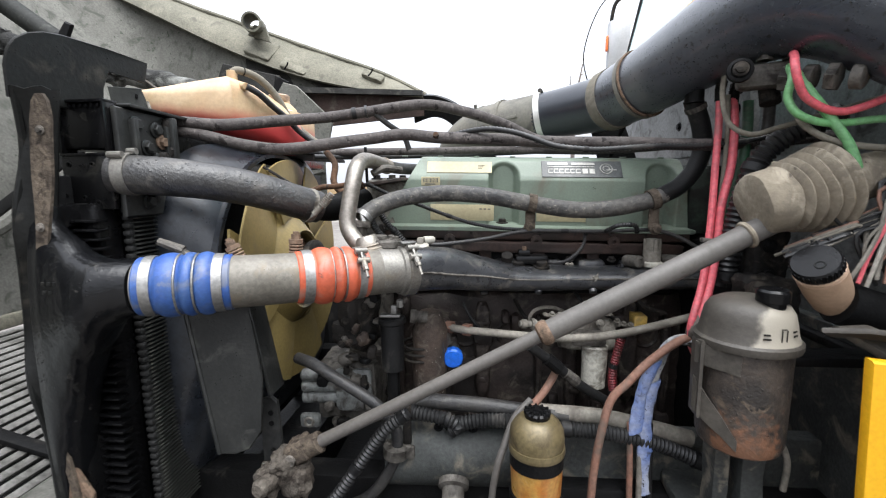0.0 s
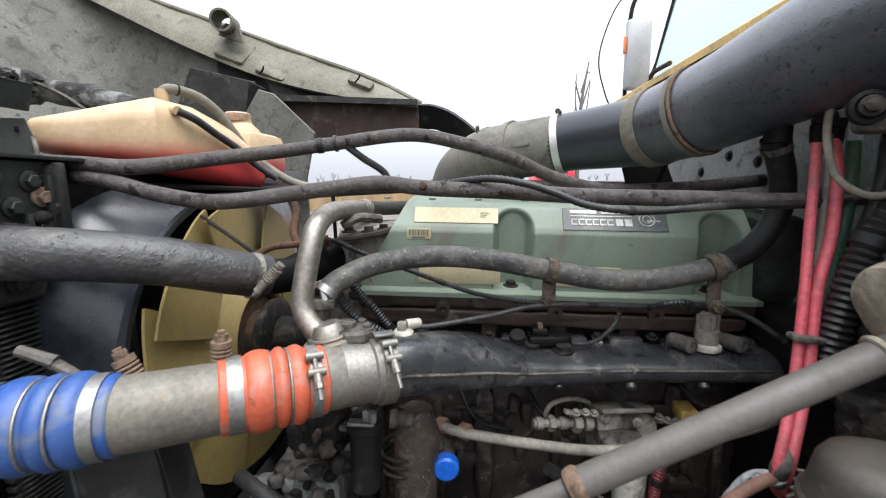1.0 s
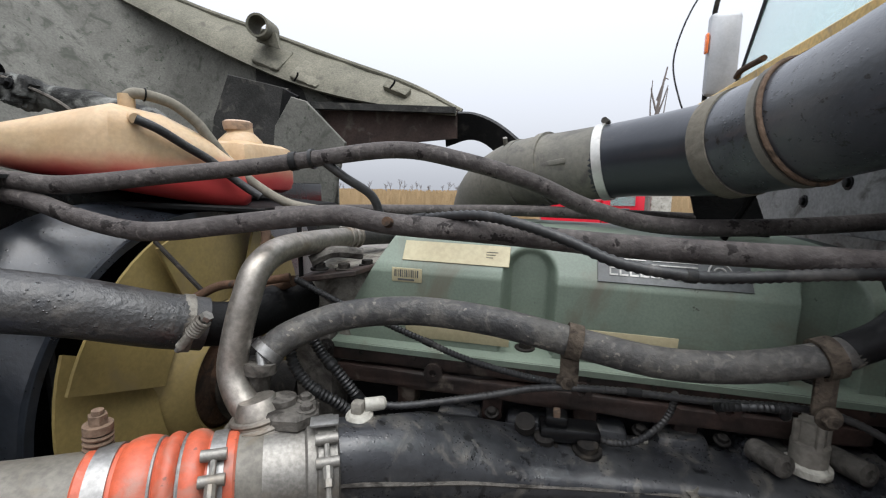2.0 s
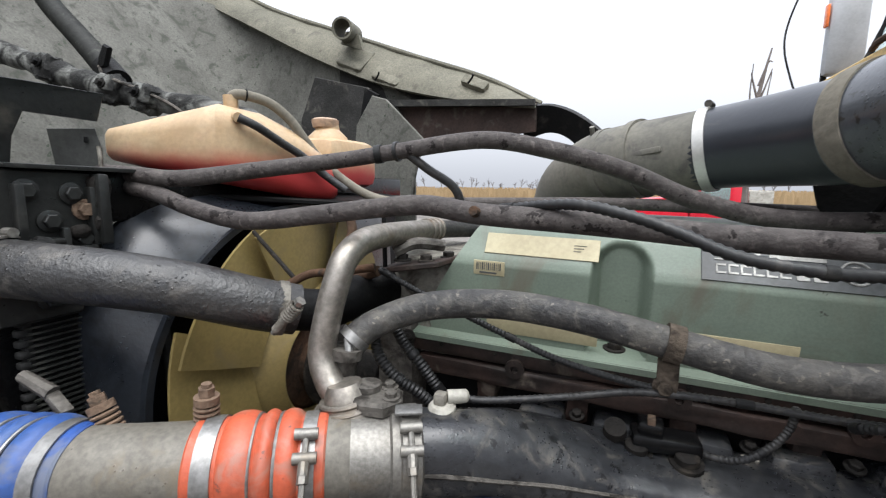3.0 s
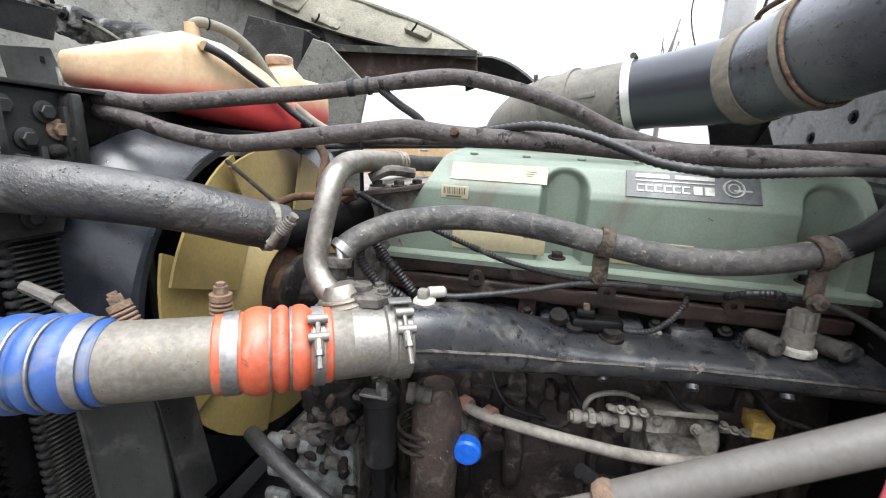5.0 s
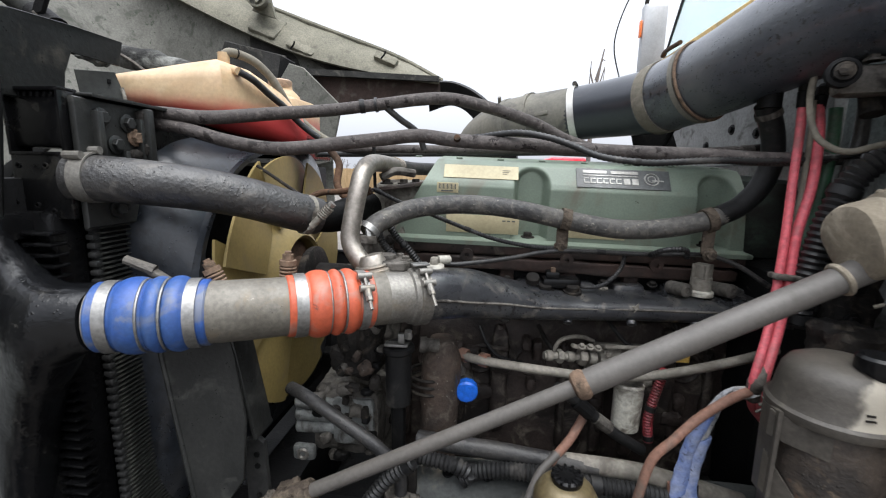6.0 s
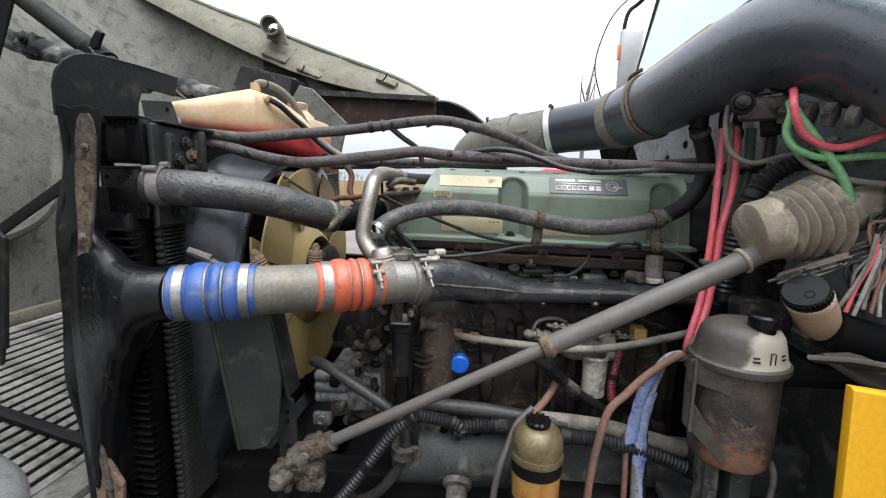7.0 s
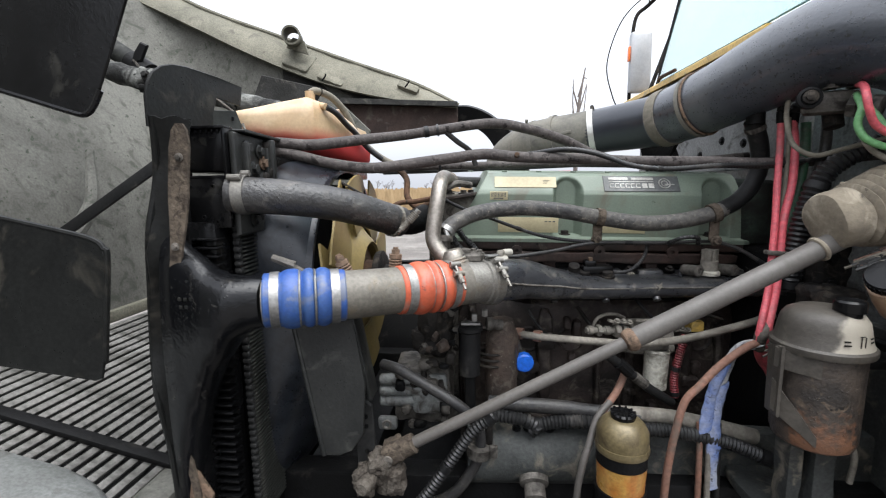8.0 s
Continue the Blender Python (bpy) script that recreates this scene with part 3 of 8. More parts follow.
def worn(mat, colour, toward, at, fade, low=None, scale=40.0):
    """Adds one patch of wear to a material: on the side that faces a direction, with a ragged edge, and below a height where that is given."""
    nt = mat.node_tree
    n, l = nt.nodes, nt.links
    b = n["Principled BSDF"]
    old = b.inputs["Base Color"].links[0].from_socket
    tc = n.new("ShaderNodeTexCoord")
    dot = n.new("ShaderNodeVectorMath")
    dot.operation = "DOT_PRODUCT"
    dot.inputs[1].default_value = toward
    l.new(tc.outputs["Object"], dot.inputs[0])
    rag = n.new("ShaderNodeTexNoise")
    rag.inputs["Scale"].default_value, rag.inputs["Detail"].default_value = scale, 8
    l.new(tc.outputs["Object"], rag.inputs["Vector"])
    add = n.new("ShaderNodeMath")
    add.operation = "MULTIPLY_ADD"
    add.inputs[1].default_value = fade * 3
    l.new(rag.outputs[0], add.inputs[0])
    l.new(dot.outputs["Value"], add.inputs[2])
    mask = n.new("ShaderNodeMapRange")
    mask.interpolation_type = "SMOOTHSTEP"
    mask.inputs[1].default_value, mask.inputs[2].default_value = at + fade, at + 2 * fade
    l.new(add.outputs[0], mask.inputs[0])
    out = mask.outputs[0]
    if low:
        sep = n.new("ShaderNodeSeparateXYZ")
        l.new(tc.outputs["Object"], sep.inputs[0])
        z = n.new("ShaderNodeMath")
        z.operation = "MULTIPLY_ADD"
        z.inputs[1].default_value = -(low[1] - low[0]) * 3
        l.new(rag.outputs[0], z.inputs[0])
        l.new(sep.outputs[2], z.inputs[2])
        m2 = n.new("ShaderNodeMapRange")
        m2.inputs[1].default_value, m2.inputs[2].default_value = low[1] - (low[1] - low[0]) * 1.5, low[0] - (low[1] - low[0]) * 1.5
        l.new(z.outputs[0], m2.inputs[0])
        mul = n.new("ShaderNodeMath")
        mul.operation = "MULTIPLY"
        l.new(out, mul.inputs[0])
        l.new(m2.outputs[0], mul.inputs[1])
        out = mul.outputs[0]
    mx = n.new("ShaderNodeMix")
    mx.data_type = "RGBA"
    l.new(out, mx.inputs[0])
    l.new(old, mx.inputs[6])
    mx.inputs[7].default_value = (*colour, 1)
    l.new(mx.outputs[2], b.inputs["Base Color"])


M["tank"] = tank_material()
M["lid_wiped"] = surface("dusty_lid_with_wiped_side", (0.062, 0.055, 0.046), 0.5, 0.0, (0.045, 0.04, 0.034), dirt=(0.11, 0.10, 0.078), dirt_amount=0.16, bump=0.15, spec=0.35, fleck=0.4)
worn(M["lid_wiped"], (0.27, 0.245, 0.20), (0.45, -0.89, 0.0), 0.052, 0.010, scale=34)
M["can_rusty"] = surface("grimy_can_with_rust", (0.056, 0.045, 0.037), 0.5, 0.0, (0.022, 0.019, 0.017), stain=16, dirt=(0.11, 0.082, 0.058), dirt_amount=0.25, dirt_scale=38, bump=0.55, spec=0.35, drops=0.3, chips=(0.010, 0.009, 0.008), chip_amount=0.34, chip_scale=38, rough_spread=0.5)
worn(M["can_rusty"], (0.135, 0.066, 0.038), (-0.35, -0.94, 0.0), 0.052, 0.014, (0.03, 0.085), 75)
glass = M["glass"].node_tree.nodes["Principled BSDF"]
glass.inputs["Transmission Weight"].default_value = 0.75
glass.inputs["IOR"].default_value = 1.45

# ---- ground and distance ----
rng = random.Random(4)


def make_ground():
    g = Geo()
    n = 40
    xs = np.sign(np.linspace(-1, 1, n)) * np.abs(np.linspace(-1, 1, n)) ** 3 * 900
    grid = [[(x, y, 0.04 * noise.noise((x * 0.15, y * 0.15, 0)) - 0.02) for x in xs] for y in xs]
    g.sheet(grid)
    solo("ground", g, M["ground"], (0, 0, 0), "damp grey-brown gravel ground reaching to the horizon", "ground", kind="structure")


def make_reeds():
    g = Geo()
    for k in range(5200):
        y = 24 + 90 * rng.random() ** 1.6
        x = (rng.random() - 0.55) * 1.7 * y
        h = 0.75 + 0.8 * rng.random()
        w, lean = 0.05 + 0.0035 * y, (rng.random() - 0.5) * 0.4
        g.add([(x - w, y, 0), (x + w, y + 0.1, 0), (x + lean + w * 0.3, y, h), (x + lean - w * 0.3, y, h)], [(0, 1, 2, 3)])
    solo("reed_field", g, M["reed"], (0, 24, 0), "field of dry tan reeds beyond the truck", "reeds", kind="stuff")


def branch(g, p, d, length, r, depth):
    q = p + d * length
    g.tube([p, q], [r, r * 0.6], 3, caps=False)
    if depth:
        for _ in range(3):
            e = unit(d + vec(rng.uniform(-0.8, 0.8), rng.uniform(-0.8, 0.8), rng.uniform(-0.15, 0.6)))
            branch(g, p + d * length * rng.uniform(0.45, 1.0), e, length * rng.uniform(0.45, 0.75), r * 0.55, depth - 1)


def make_woods():
    g = Geo()
    for k in range(75):
        y = rng.uniform(135, 190)
        x = rng.uniform(-0.95, 0.6) * y
        branch(g, vec(x, y, 0), vec(0, 0, 1), rng.uniform(1.6, 2.6), 0.16, 4)
    solo("far_woods", g, M["bark"], (0, 140, 0), "line of bare grey trees along the horizon", "trees", kind="stuff")
    tree = thing("bare_sapling", (1.84, 9.3, 0), "thin leafless sapling behind the truck", "tree")
    t = Geo()
    t.tube(curve([(1.84, 9.3, 0), (1.82, 9.3, 1.7), (1.84, 9.3, 2.9), (1.90, 9.3, 3.45), (1.97, 9.3, 3.87)], 6), [0.06, 0.012], 6)
    part("trunk", t, M["bark"], tree)
    c = Geo()
    for z, s, h in ((2.3, -1, 0.9), (2.5, 1, 1.0), (2.75, -1, 0.9), (2.95, 1, 0.6), (3.1, -1, 0.45), (3.3, 1, 0.35)):
        c.tube(curve([(1.84, 9.3, z), (1.84 + s * 0.10, 9.3, z + 0.35), (1.87 + s * 0.13, 9.28, z + h)], 4), [0.02, 0.007], 5)
    part("crown", c, M["bark"], tree)


def make_red_truck():
    t = thing("red_truck", (1.3, 10.6, 0), "bright red truck parked beyond the engine bay", "truck")
    g = Geo()
    prof = [(0.55, 0.7), (0.5, 1.25), (0.62, 1.5), (1.0, 1.6), (1.75, 1.66), (1.8, 0.7)]
    g.rings([[(x, 9.6, z) for x, z in prof], [(x, 9.5, z - 0.03) for x, z in prof], [(x, 11.4, z) for x, z in prof]][::2])
    part("bonnet", g, M["red_paint"], t)
    g = Geo().box((2.25, 10.5, 1.4), (0.95, 1.9, 1.3), 0.12)
    part("cab", g, M["red_paint"], t)
    g = Geo().box((2.2, 9.53, 1.75), (0.5, 0.03, 0.4), 0.01)
    part("window", g, M["glass"], t)
    for k in range(5):
        g = Geo().box((0.485, 9.9 + 0.28 * k, 1.15), (0.03, 0.03, 0.5), 0.008)
        part("grille_bar", g, M["steel"], t)
    for x in (1.0, 3.0):
        g = Geo().lathe([(0, 0.3), (0.02, 0.48), (0.26, 0.48), (0.28, 0.3)], (x, 9.55, 0.46), (0, 1, 0), 28)
        w = part("wheel", g, M["rubber_black"], t)
        g = Geo().lathe([(-0.015, 0.05), (-0.02, 0.2), (0.02, 0.26)], (x, 9.55, 0.46), (0, 1, 0), 20)
        part("rim", g, M["steel"], w)
    g = Geo().box((1.45, 9.7, 1.72), (0.12, 0.08, 0.12), 0.02)
    part("marker_lamp", g, M["amber_lens"], t, "orange marker lamp")
    g = Geo().box((2.95, 10.4, 1.15), (0.4, 1.8, 1.3), 0.03)
    part("body", g, M["white"], t)
    g = Geo().box((2.2, 10.4, 0.62), (3.2, 0.8, 0.25), 0.03)
    part("frame", g, M["iron_black"], t)
    settle(t, (1.3, 10.6, 0), (0.62, 10.6, -0.02), 0.91)


# ---- the truck's hood, swung forward ----


def hood_back(y, z):
    """The hood's top panel stands nearly upright in front of the radiator."""
    s = (y - 1.3) / 1.1
    return -1.72 + 0.10 * s * s - 0.05 * (z - 1.6) - 0.42 * max(0.0, z - 1.5) ** 1.3 + 0.012 * noise.noise((y * 2, z * 2, 3.1))


def make_hood():
    h = thing("truck_hood", (-1.7, 1.3, 1.0), "grey fibreglass truck hood tilted open, stained inside", "hood")
    ys, zs = np.linspace(-0.6, 2.2, 24), np.linspace(1.03, 3.1, 22)
    g = Geo().sheet([[(hood_back(y, 1.03 + (z - 1.03) * (1 - 0.17 * max(0.0, y - 1.2))), y, 1.03 + (z - 1.03) * (1 - 0.17 * max(0.0, y - 1.2))) for y in ys] for z in zs], 0.012)
    part("top_panel", g, M["hood"], h)
    # far side panel, with a rounded corner to the top panel
    g = Geo()
    rows = []
    for k in range(16):
        u = k / 15
        top = 2.67 - 0.65 * u
        row = []
        for z in np.linspace(1.03, 1.0, 14) * 0 + np.linspace(1.0, top, 14):
            x0, x1 = hood_back(2.12, z), -0.83
            x = x0 + (x1 - x0) * u
            y = 2.36 - 0.22 * max(0, 1 - u * 4) ** 2 + 0.02 * noise.noise((x * 2, z * 2, 7))
            row.append((x, y, z))
        rows.append(row)
    g.sheet(rows, 0.012)
    part("side_panel", g, M["hood"], h)
    # olive rim turned inward along the upper edge
    up = [(-2.9, 3.18), (-2.2, 2.82), (-1.75, 2.575), (-1.33, 2.41), (-0.89, 2.245), (-0.52, 2.11), (-0.27, 1.985)]
    lo = [(-2.9, 3.05), (-2.2, 2.67), (-1.75, 2.445), (-1.33, 2.24), (-0.95, 2.09), (-0.54, 1.995), (-0.27, 1.965)]
    up = [(x, 2.42, z) for x, z in up]
    lo = [(x, 2.30, z) for x, z in lo]
    a, b = curve(up, 6), curve(lo, 6)
    rows = []
    for t in np.linspace(0, 1, 6):
        rows.append([(*(p * (1 - t) + q * t + vec(0, -0.02 * math.sin(t * math.pi) + 0.004 * math.sin(i * 1.7), 0)),) for i, (p, q) in enumerate(zip(a, b))])
    g = Geo().sheet(rows, 0.015)
    part("rim", g, M["olive"], h, "olive-grey moulded rim of the hood")
    g = Geo().tube(curve([(x, y, z + 0.004) for x, y, z in up], 6), 0.012, 8)
    part("edge_bead", g, M["olive"], h)
    # mounting pads on the rim
    for x, z, w, d in ((-1.14, 2.235, 0.15, 0.13), (-0.95, 2.15, 0.15, 0.12), (-0.54, 2.075, 0.12, 0.05)):
        g = Geo().rough_box((x, 2.340, z), (w, 0.03, d), 0.006, 14, 18, Euler((radians(-38), radians(22), 0)).to_matrix(), 9)
        part("pad", g, M["olive"], h)
    g = Geo()
    for rr in ((0.048, 0.039),):
        p = curve([(-1.13, 2.22, 2.335), (-1.17, 2.36, 2.350)], 3)
        g.tube(p, rr[0], 18, caps=False)
        g.tube(p, rr[1], 18, caps=False)
    g.lathe([(0, 0.039), (0, 0.048)], (-1.13, 2.22, 2.335), (0.25, -1, -0.1), 18, caps=False)
    part("tube_socket", g, M["olive"], h, "short grey pipe stub on the rim")
    g = Geo().slab([(-1.19, 2.3, 2.295), (-1.07, 2.3, 2.255), (-1.09, 2.3, 2.325), (-1.15, 2.3, 2.345)], 0.02)
    part("stub_bracket", g, M["olive"], h)
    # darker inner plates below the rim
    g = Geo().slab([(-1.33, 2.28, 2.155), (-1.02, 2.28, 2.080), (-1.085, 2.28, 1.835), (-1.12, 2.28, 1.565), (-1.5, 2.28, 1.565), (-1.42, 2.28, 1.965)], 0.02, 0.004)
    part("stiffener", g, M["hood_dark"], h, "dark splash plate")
    g = Geo().slab([(-1.04, 2.27, 2.082), (-0.965, 2.27, 2.045), (-1.07, 2.27, 1.935)], 0.02, 0.004)
    part("stiffener", g, M["iron_black"], h)
    g = Geo().slab([(-0.99, 2.25, 2.040), (-0.92, 2.25, 2.020), (-0.735, 2.25, 1.843), (-0.80, 2.25, 1.575), (-1.12, 2.25, 1.515), (-1.075, 2.25, 1.915)], 0.02, 0.004)
    part("stiffener", g, M["hood"], h)
    g = Geo().slab([(-0.93, 2.34, 2.025), (-0.27, 2.34, 1.980), (-0.27, 2.34, 1.865), (-0.79, 2.34, 1.825)], 0.02, 0.004)
    part("inner_plate", g, M["hood_brown"], h, "rust-brown inner fender plate")
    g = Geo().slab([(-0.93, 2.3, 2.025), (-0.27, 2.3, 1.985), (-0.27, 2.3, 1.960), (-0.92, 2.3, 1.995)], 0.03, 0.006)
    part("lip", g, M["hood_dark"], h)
    g = Geo()
    a = curve([(-0.33, 2.33, 1.965), (-0.2, 2.33, 1.960), (-0.07, 2.33, 1.895), (0.06, 2.33, 1.765), (0.12, 2.33, 1.585)], 6)
    b = curve([(-0.33, 2.33, 1.835), (-0.22, 2.33, 1.865), (-0.13, 2.33, 1.825), (-0.06, 2.33, 1.725), (-0.02, 2.33, 1.585)], 6)
    g.sheet([[(*(p * (1 - t) + q * t + vec(0, 0.06 * t, 0)),) for p, q in zip(a, b)] for t in (0, 0.5, 1)], 0.02)
    part("fender_lip", g, M["rubber_black"], h, "black curved fender lip")
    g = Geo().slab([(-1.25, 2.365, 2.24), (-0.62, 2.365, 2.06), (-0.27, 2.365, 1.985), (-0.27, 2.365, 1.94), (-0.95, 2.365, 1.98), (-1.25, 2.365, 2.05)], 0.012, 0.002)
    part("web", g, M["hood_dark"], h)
    # spring clips on the rim
    for x, z in ((-0.53, 2.085), (-0.98, 2.135)):
        g = Geo().tube(curve([(x - 0.02, 2.285, z - 0.02), (x, 2.28, z), (x + 0.006, 2.275, z + 0.012)], 4), 0.004, 6)
        part("clip", g, M["iron_black"], h)
    # a step moulded into the top panel above the grille
    g = Geo().tube(curve([(-1.69, -0.5, 1.30), (-1.69, 0.8, 1.32), (-1.66, 1.25, 1.34), (-1.62, 1.42, 1.47), (-1.66, 1.5, 1.7)], 8), [0.02, 0.035, 0.03, 0.015], 10)
    part("moulded_step", g, M["hood"], h)
    g = Geo().box((-1.66, 0.85, 1.035), (0.03, 3.0, 0.05), 0.008)
    part("grille_seam", g, M["olive"], h)


def make_grille():
    h = thing("hood_grille", (-1.3, 0.9, 0.85), "weathered grey slatted grille lying under the tilted hood", "grille")
    slat = Geo().box((0, 0, 0), (0.020, 2.4, 0.012), 0.003)
    me = mesh_of("slat", slat, M["grille"])
    for k in range(23):
        u = k / 22
        ob = new("slat", me)
        ob.parent = h
        ob.location = (-1.63 + 0.75 * u + 1.3, 0.75 - 0.9, 1.0 - 0.2 * u - 0.85)
        ob.rotation_euler = (0, radians(15 + 12), radians(rng.uniform(-0.2, 0.2)))
    for y in (0.88, 0.1):
        g = Geo().box((-1.25, y, 0.915), (0.8, 0.035, 0.016), 0.004, Euler((0, radians(15), 0)).to_matrix())
        part("cross_bar", g, M["iron_black"], h)
    g = Geo().box((-1.25, 0.7, 0.86), (0.9, 2.5, 0.01), 0, Euler((0, radians(15), 0)).to_matrix())
    part("screen", g, M["iron_black"], h)
    edge = curve([(-1.62, 0.83), (-1.45, 0.80), (-1.31, 0.775), (-1.145, 0.775), (-1.03, 0.745), (-0.95, 0.68)], 5)
    rows = [[(x, y - d, 1.0 - 0.2 * (x + 1.63) / 0.75 + h) for d, h in ((0, -0.02), (0.004, 0.006), (0.02, 0.022), (0.06, 0.030), (0.5, 0.030))] for x, y in edge]
    part("surround", Geo().sheet(rows, 0.008), M["surround"], h, "smooth pale grey surround")
    g = Geo().box((-0.93, 0.3, 0.80), (0.10, 1.4, 0.06), 0.02)
    part("lower_frame", g, M["hood"], h)


def make_flaps():
    for name, poly, mat, lab in (
        ("splash_flap", [(-1.062, 1.743), (-0.962, 1.712), (-0.902, 1.693), (-0.843, 1.674), (-0.813, 1.667), (-0.796, 1.678), (-0.779, 1.705), (-0.741, 1.783), (-0.714, 1.842), (-0.688, 1.891), (-0.66, 2.1), (-1.1, 2.1)], "plastic", "black plastic splash shield with rounded corner under the hood"),
        ("splash_flap", [(-1.108, 1.513), (-1.0, 1.496), (-0.874, 1.468), (-0.827, 1.455), (-0.81, 1.44), (-0.806, 1.415), (-0.834, 1.232), (-0.843, 1.199), (-0.858, 1.194), (-1.049, 1.219), (-1.163, 1.237)], "seal", "dusty dark grey rubber splash shield hanging from the hood"),
    ):
        poly = [(x, 0.60, z) for x, z in poly]
        f = thing(name, poly[1], lab, "splash shield")
        part("sheet", Geo().slab(poly, 0.006, 0.002), M[mat], f)
        part("edge_bead", Geo().tube(curve(poly[1:7], 5), 0.005, 8), M[mat], f)
    g = Geo().box((0, 0, 0), (0.62, 0.012, 0.035), 0.003)
    g.v = [tuple(Matrix.Translation((-1.34, 1.2, 1.51)) @ Euler((0, radians(-31), 0)).to_matrix().to_4x4() @ Vector(p)) for p in g.v]
    solo("hood_strap", g, M["rubber_black"], (-1.34, 1.2, 1.51), "black flat strap holding the open hood", "strap")
    t = thing("hood_hinge_link", (-1.09, 1.36, 1.86), "dust-caked black hinge arm between radiator and open hood", "hinge")
    way = curve([(-1.762, 1.260, 2.054), (-1.675, 1.270, 2.028), (-1.488, 1.280, 1.973), (-1.318, 1.290, 1.920), (-1.182, 1.320, 1.884), (-1.090, 1.360, 1.862), (-0.97, 1.40, 1.84), (-0.84, 1.42, 1.80), (-0.76, 1.43, 1.72), (-0.735, 1.43, 1.64)], 6)
    g = Geo().tube(way, [0.033 + 0.004 * math.sin(k * 2.1) + 0.003 * math.sin(k * 5.3) for k in range(49)], 14)
    part("arm", g, M["hinge"], t)
    for k in (13, 22, 27):
        x, y, z = way[k]
        part("clevis", Geo().rough_box((x, y - 0.012, z), (0.085, 0.06, 0.075), 0.012, 45, 18, Euler((0, radians(14), 0)).to_matrix(), 3.5), M["hinge"], t)
        part("clevis_pin", Geo().bolt((x + 0.012, y - 0.045, z + 0.010), (0, -1, 0.3), 0.010, 0.014), M["iron_black"], t)
    g = Geo().ribbed([(-1.810, 1.420, 2.321), (-1.680, 1.400, 2.212), (-1.479, 1.370, 2.077), (-1.283, 1.330, 1.952)], 0.033, 0.019, 0.008, 20)
    part("conduit", g, M["panel_grey"], t, "black corrugated conduit")
    a, b = vec(-1.283, 1.330, 1.952), vec(-1.479, 1.370, 2.077)
    part("end_cuff", Geo().tube([a + (b - a) * 0.14, a - (b - a) * 0.05, a - (b - a) * 0.24], 0.035, 18), M["iron_black"], t)
    part("clip", Geo().slab([tuple(a + vec(x, -0.03, z)) for x, z in ((0.0, 0.0), (0.035, 0.005), (0.062, 0.055), (0.04, 0.066), (0.012, 0.035))], 0.014, 0.005), M["iron_black"], t)
    g = Geo().tube(curve([tuple(a + vec(0.01, -0.035, 0.01)), tuple(a + vec(0.05, -0.045, -0.03)), tuple(way[24] + vec(0, -0.04, 0.03)), tuple(way[32] + vec(0, -0.04, 0.0)), tuple(way[36] + vec(0, -0.04, -0.05))], 6), 0.0045, 6)
    part("cable", g, M["rust_grey"], t)


# ---- cab ----


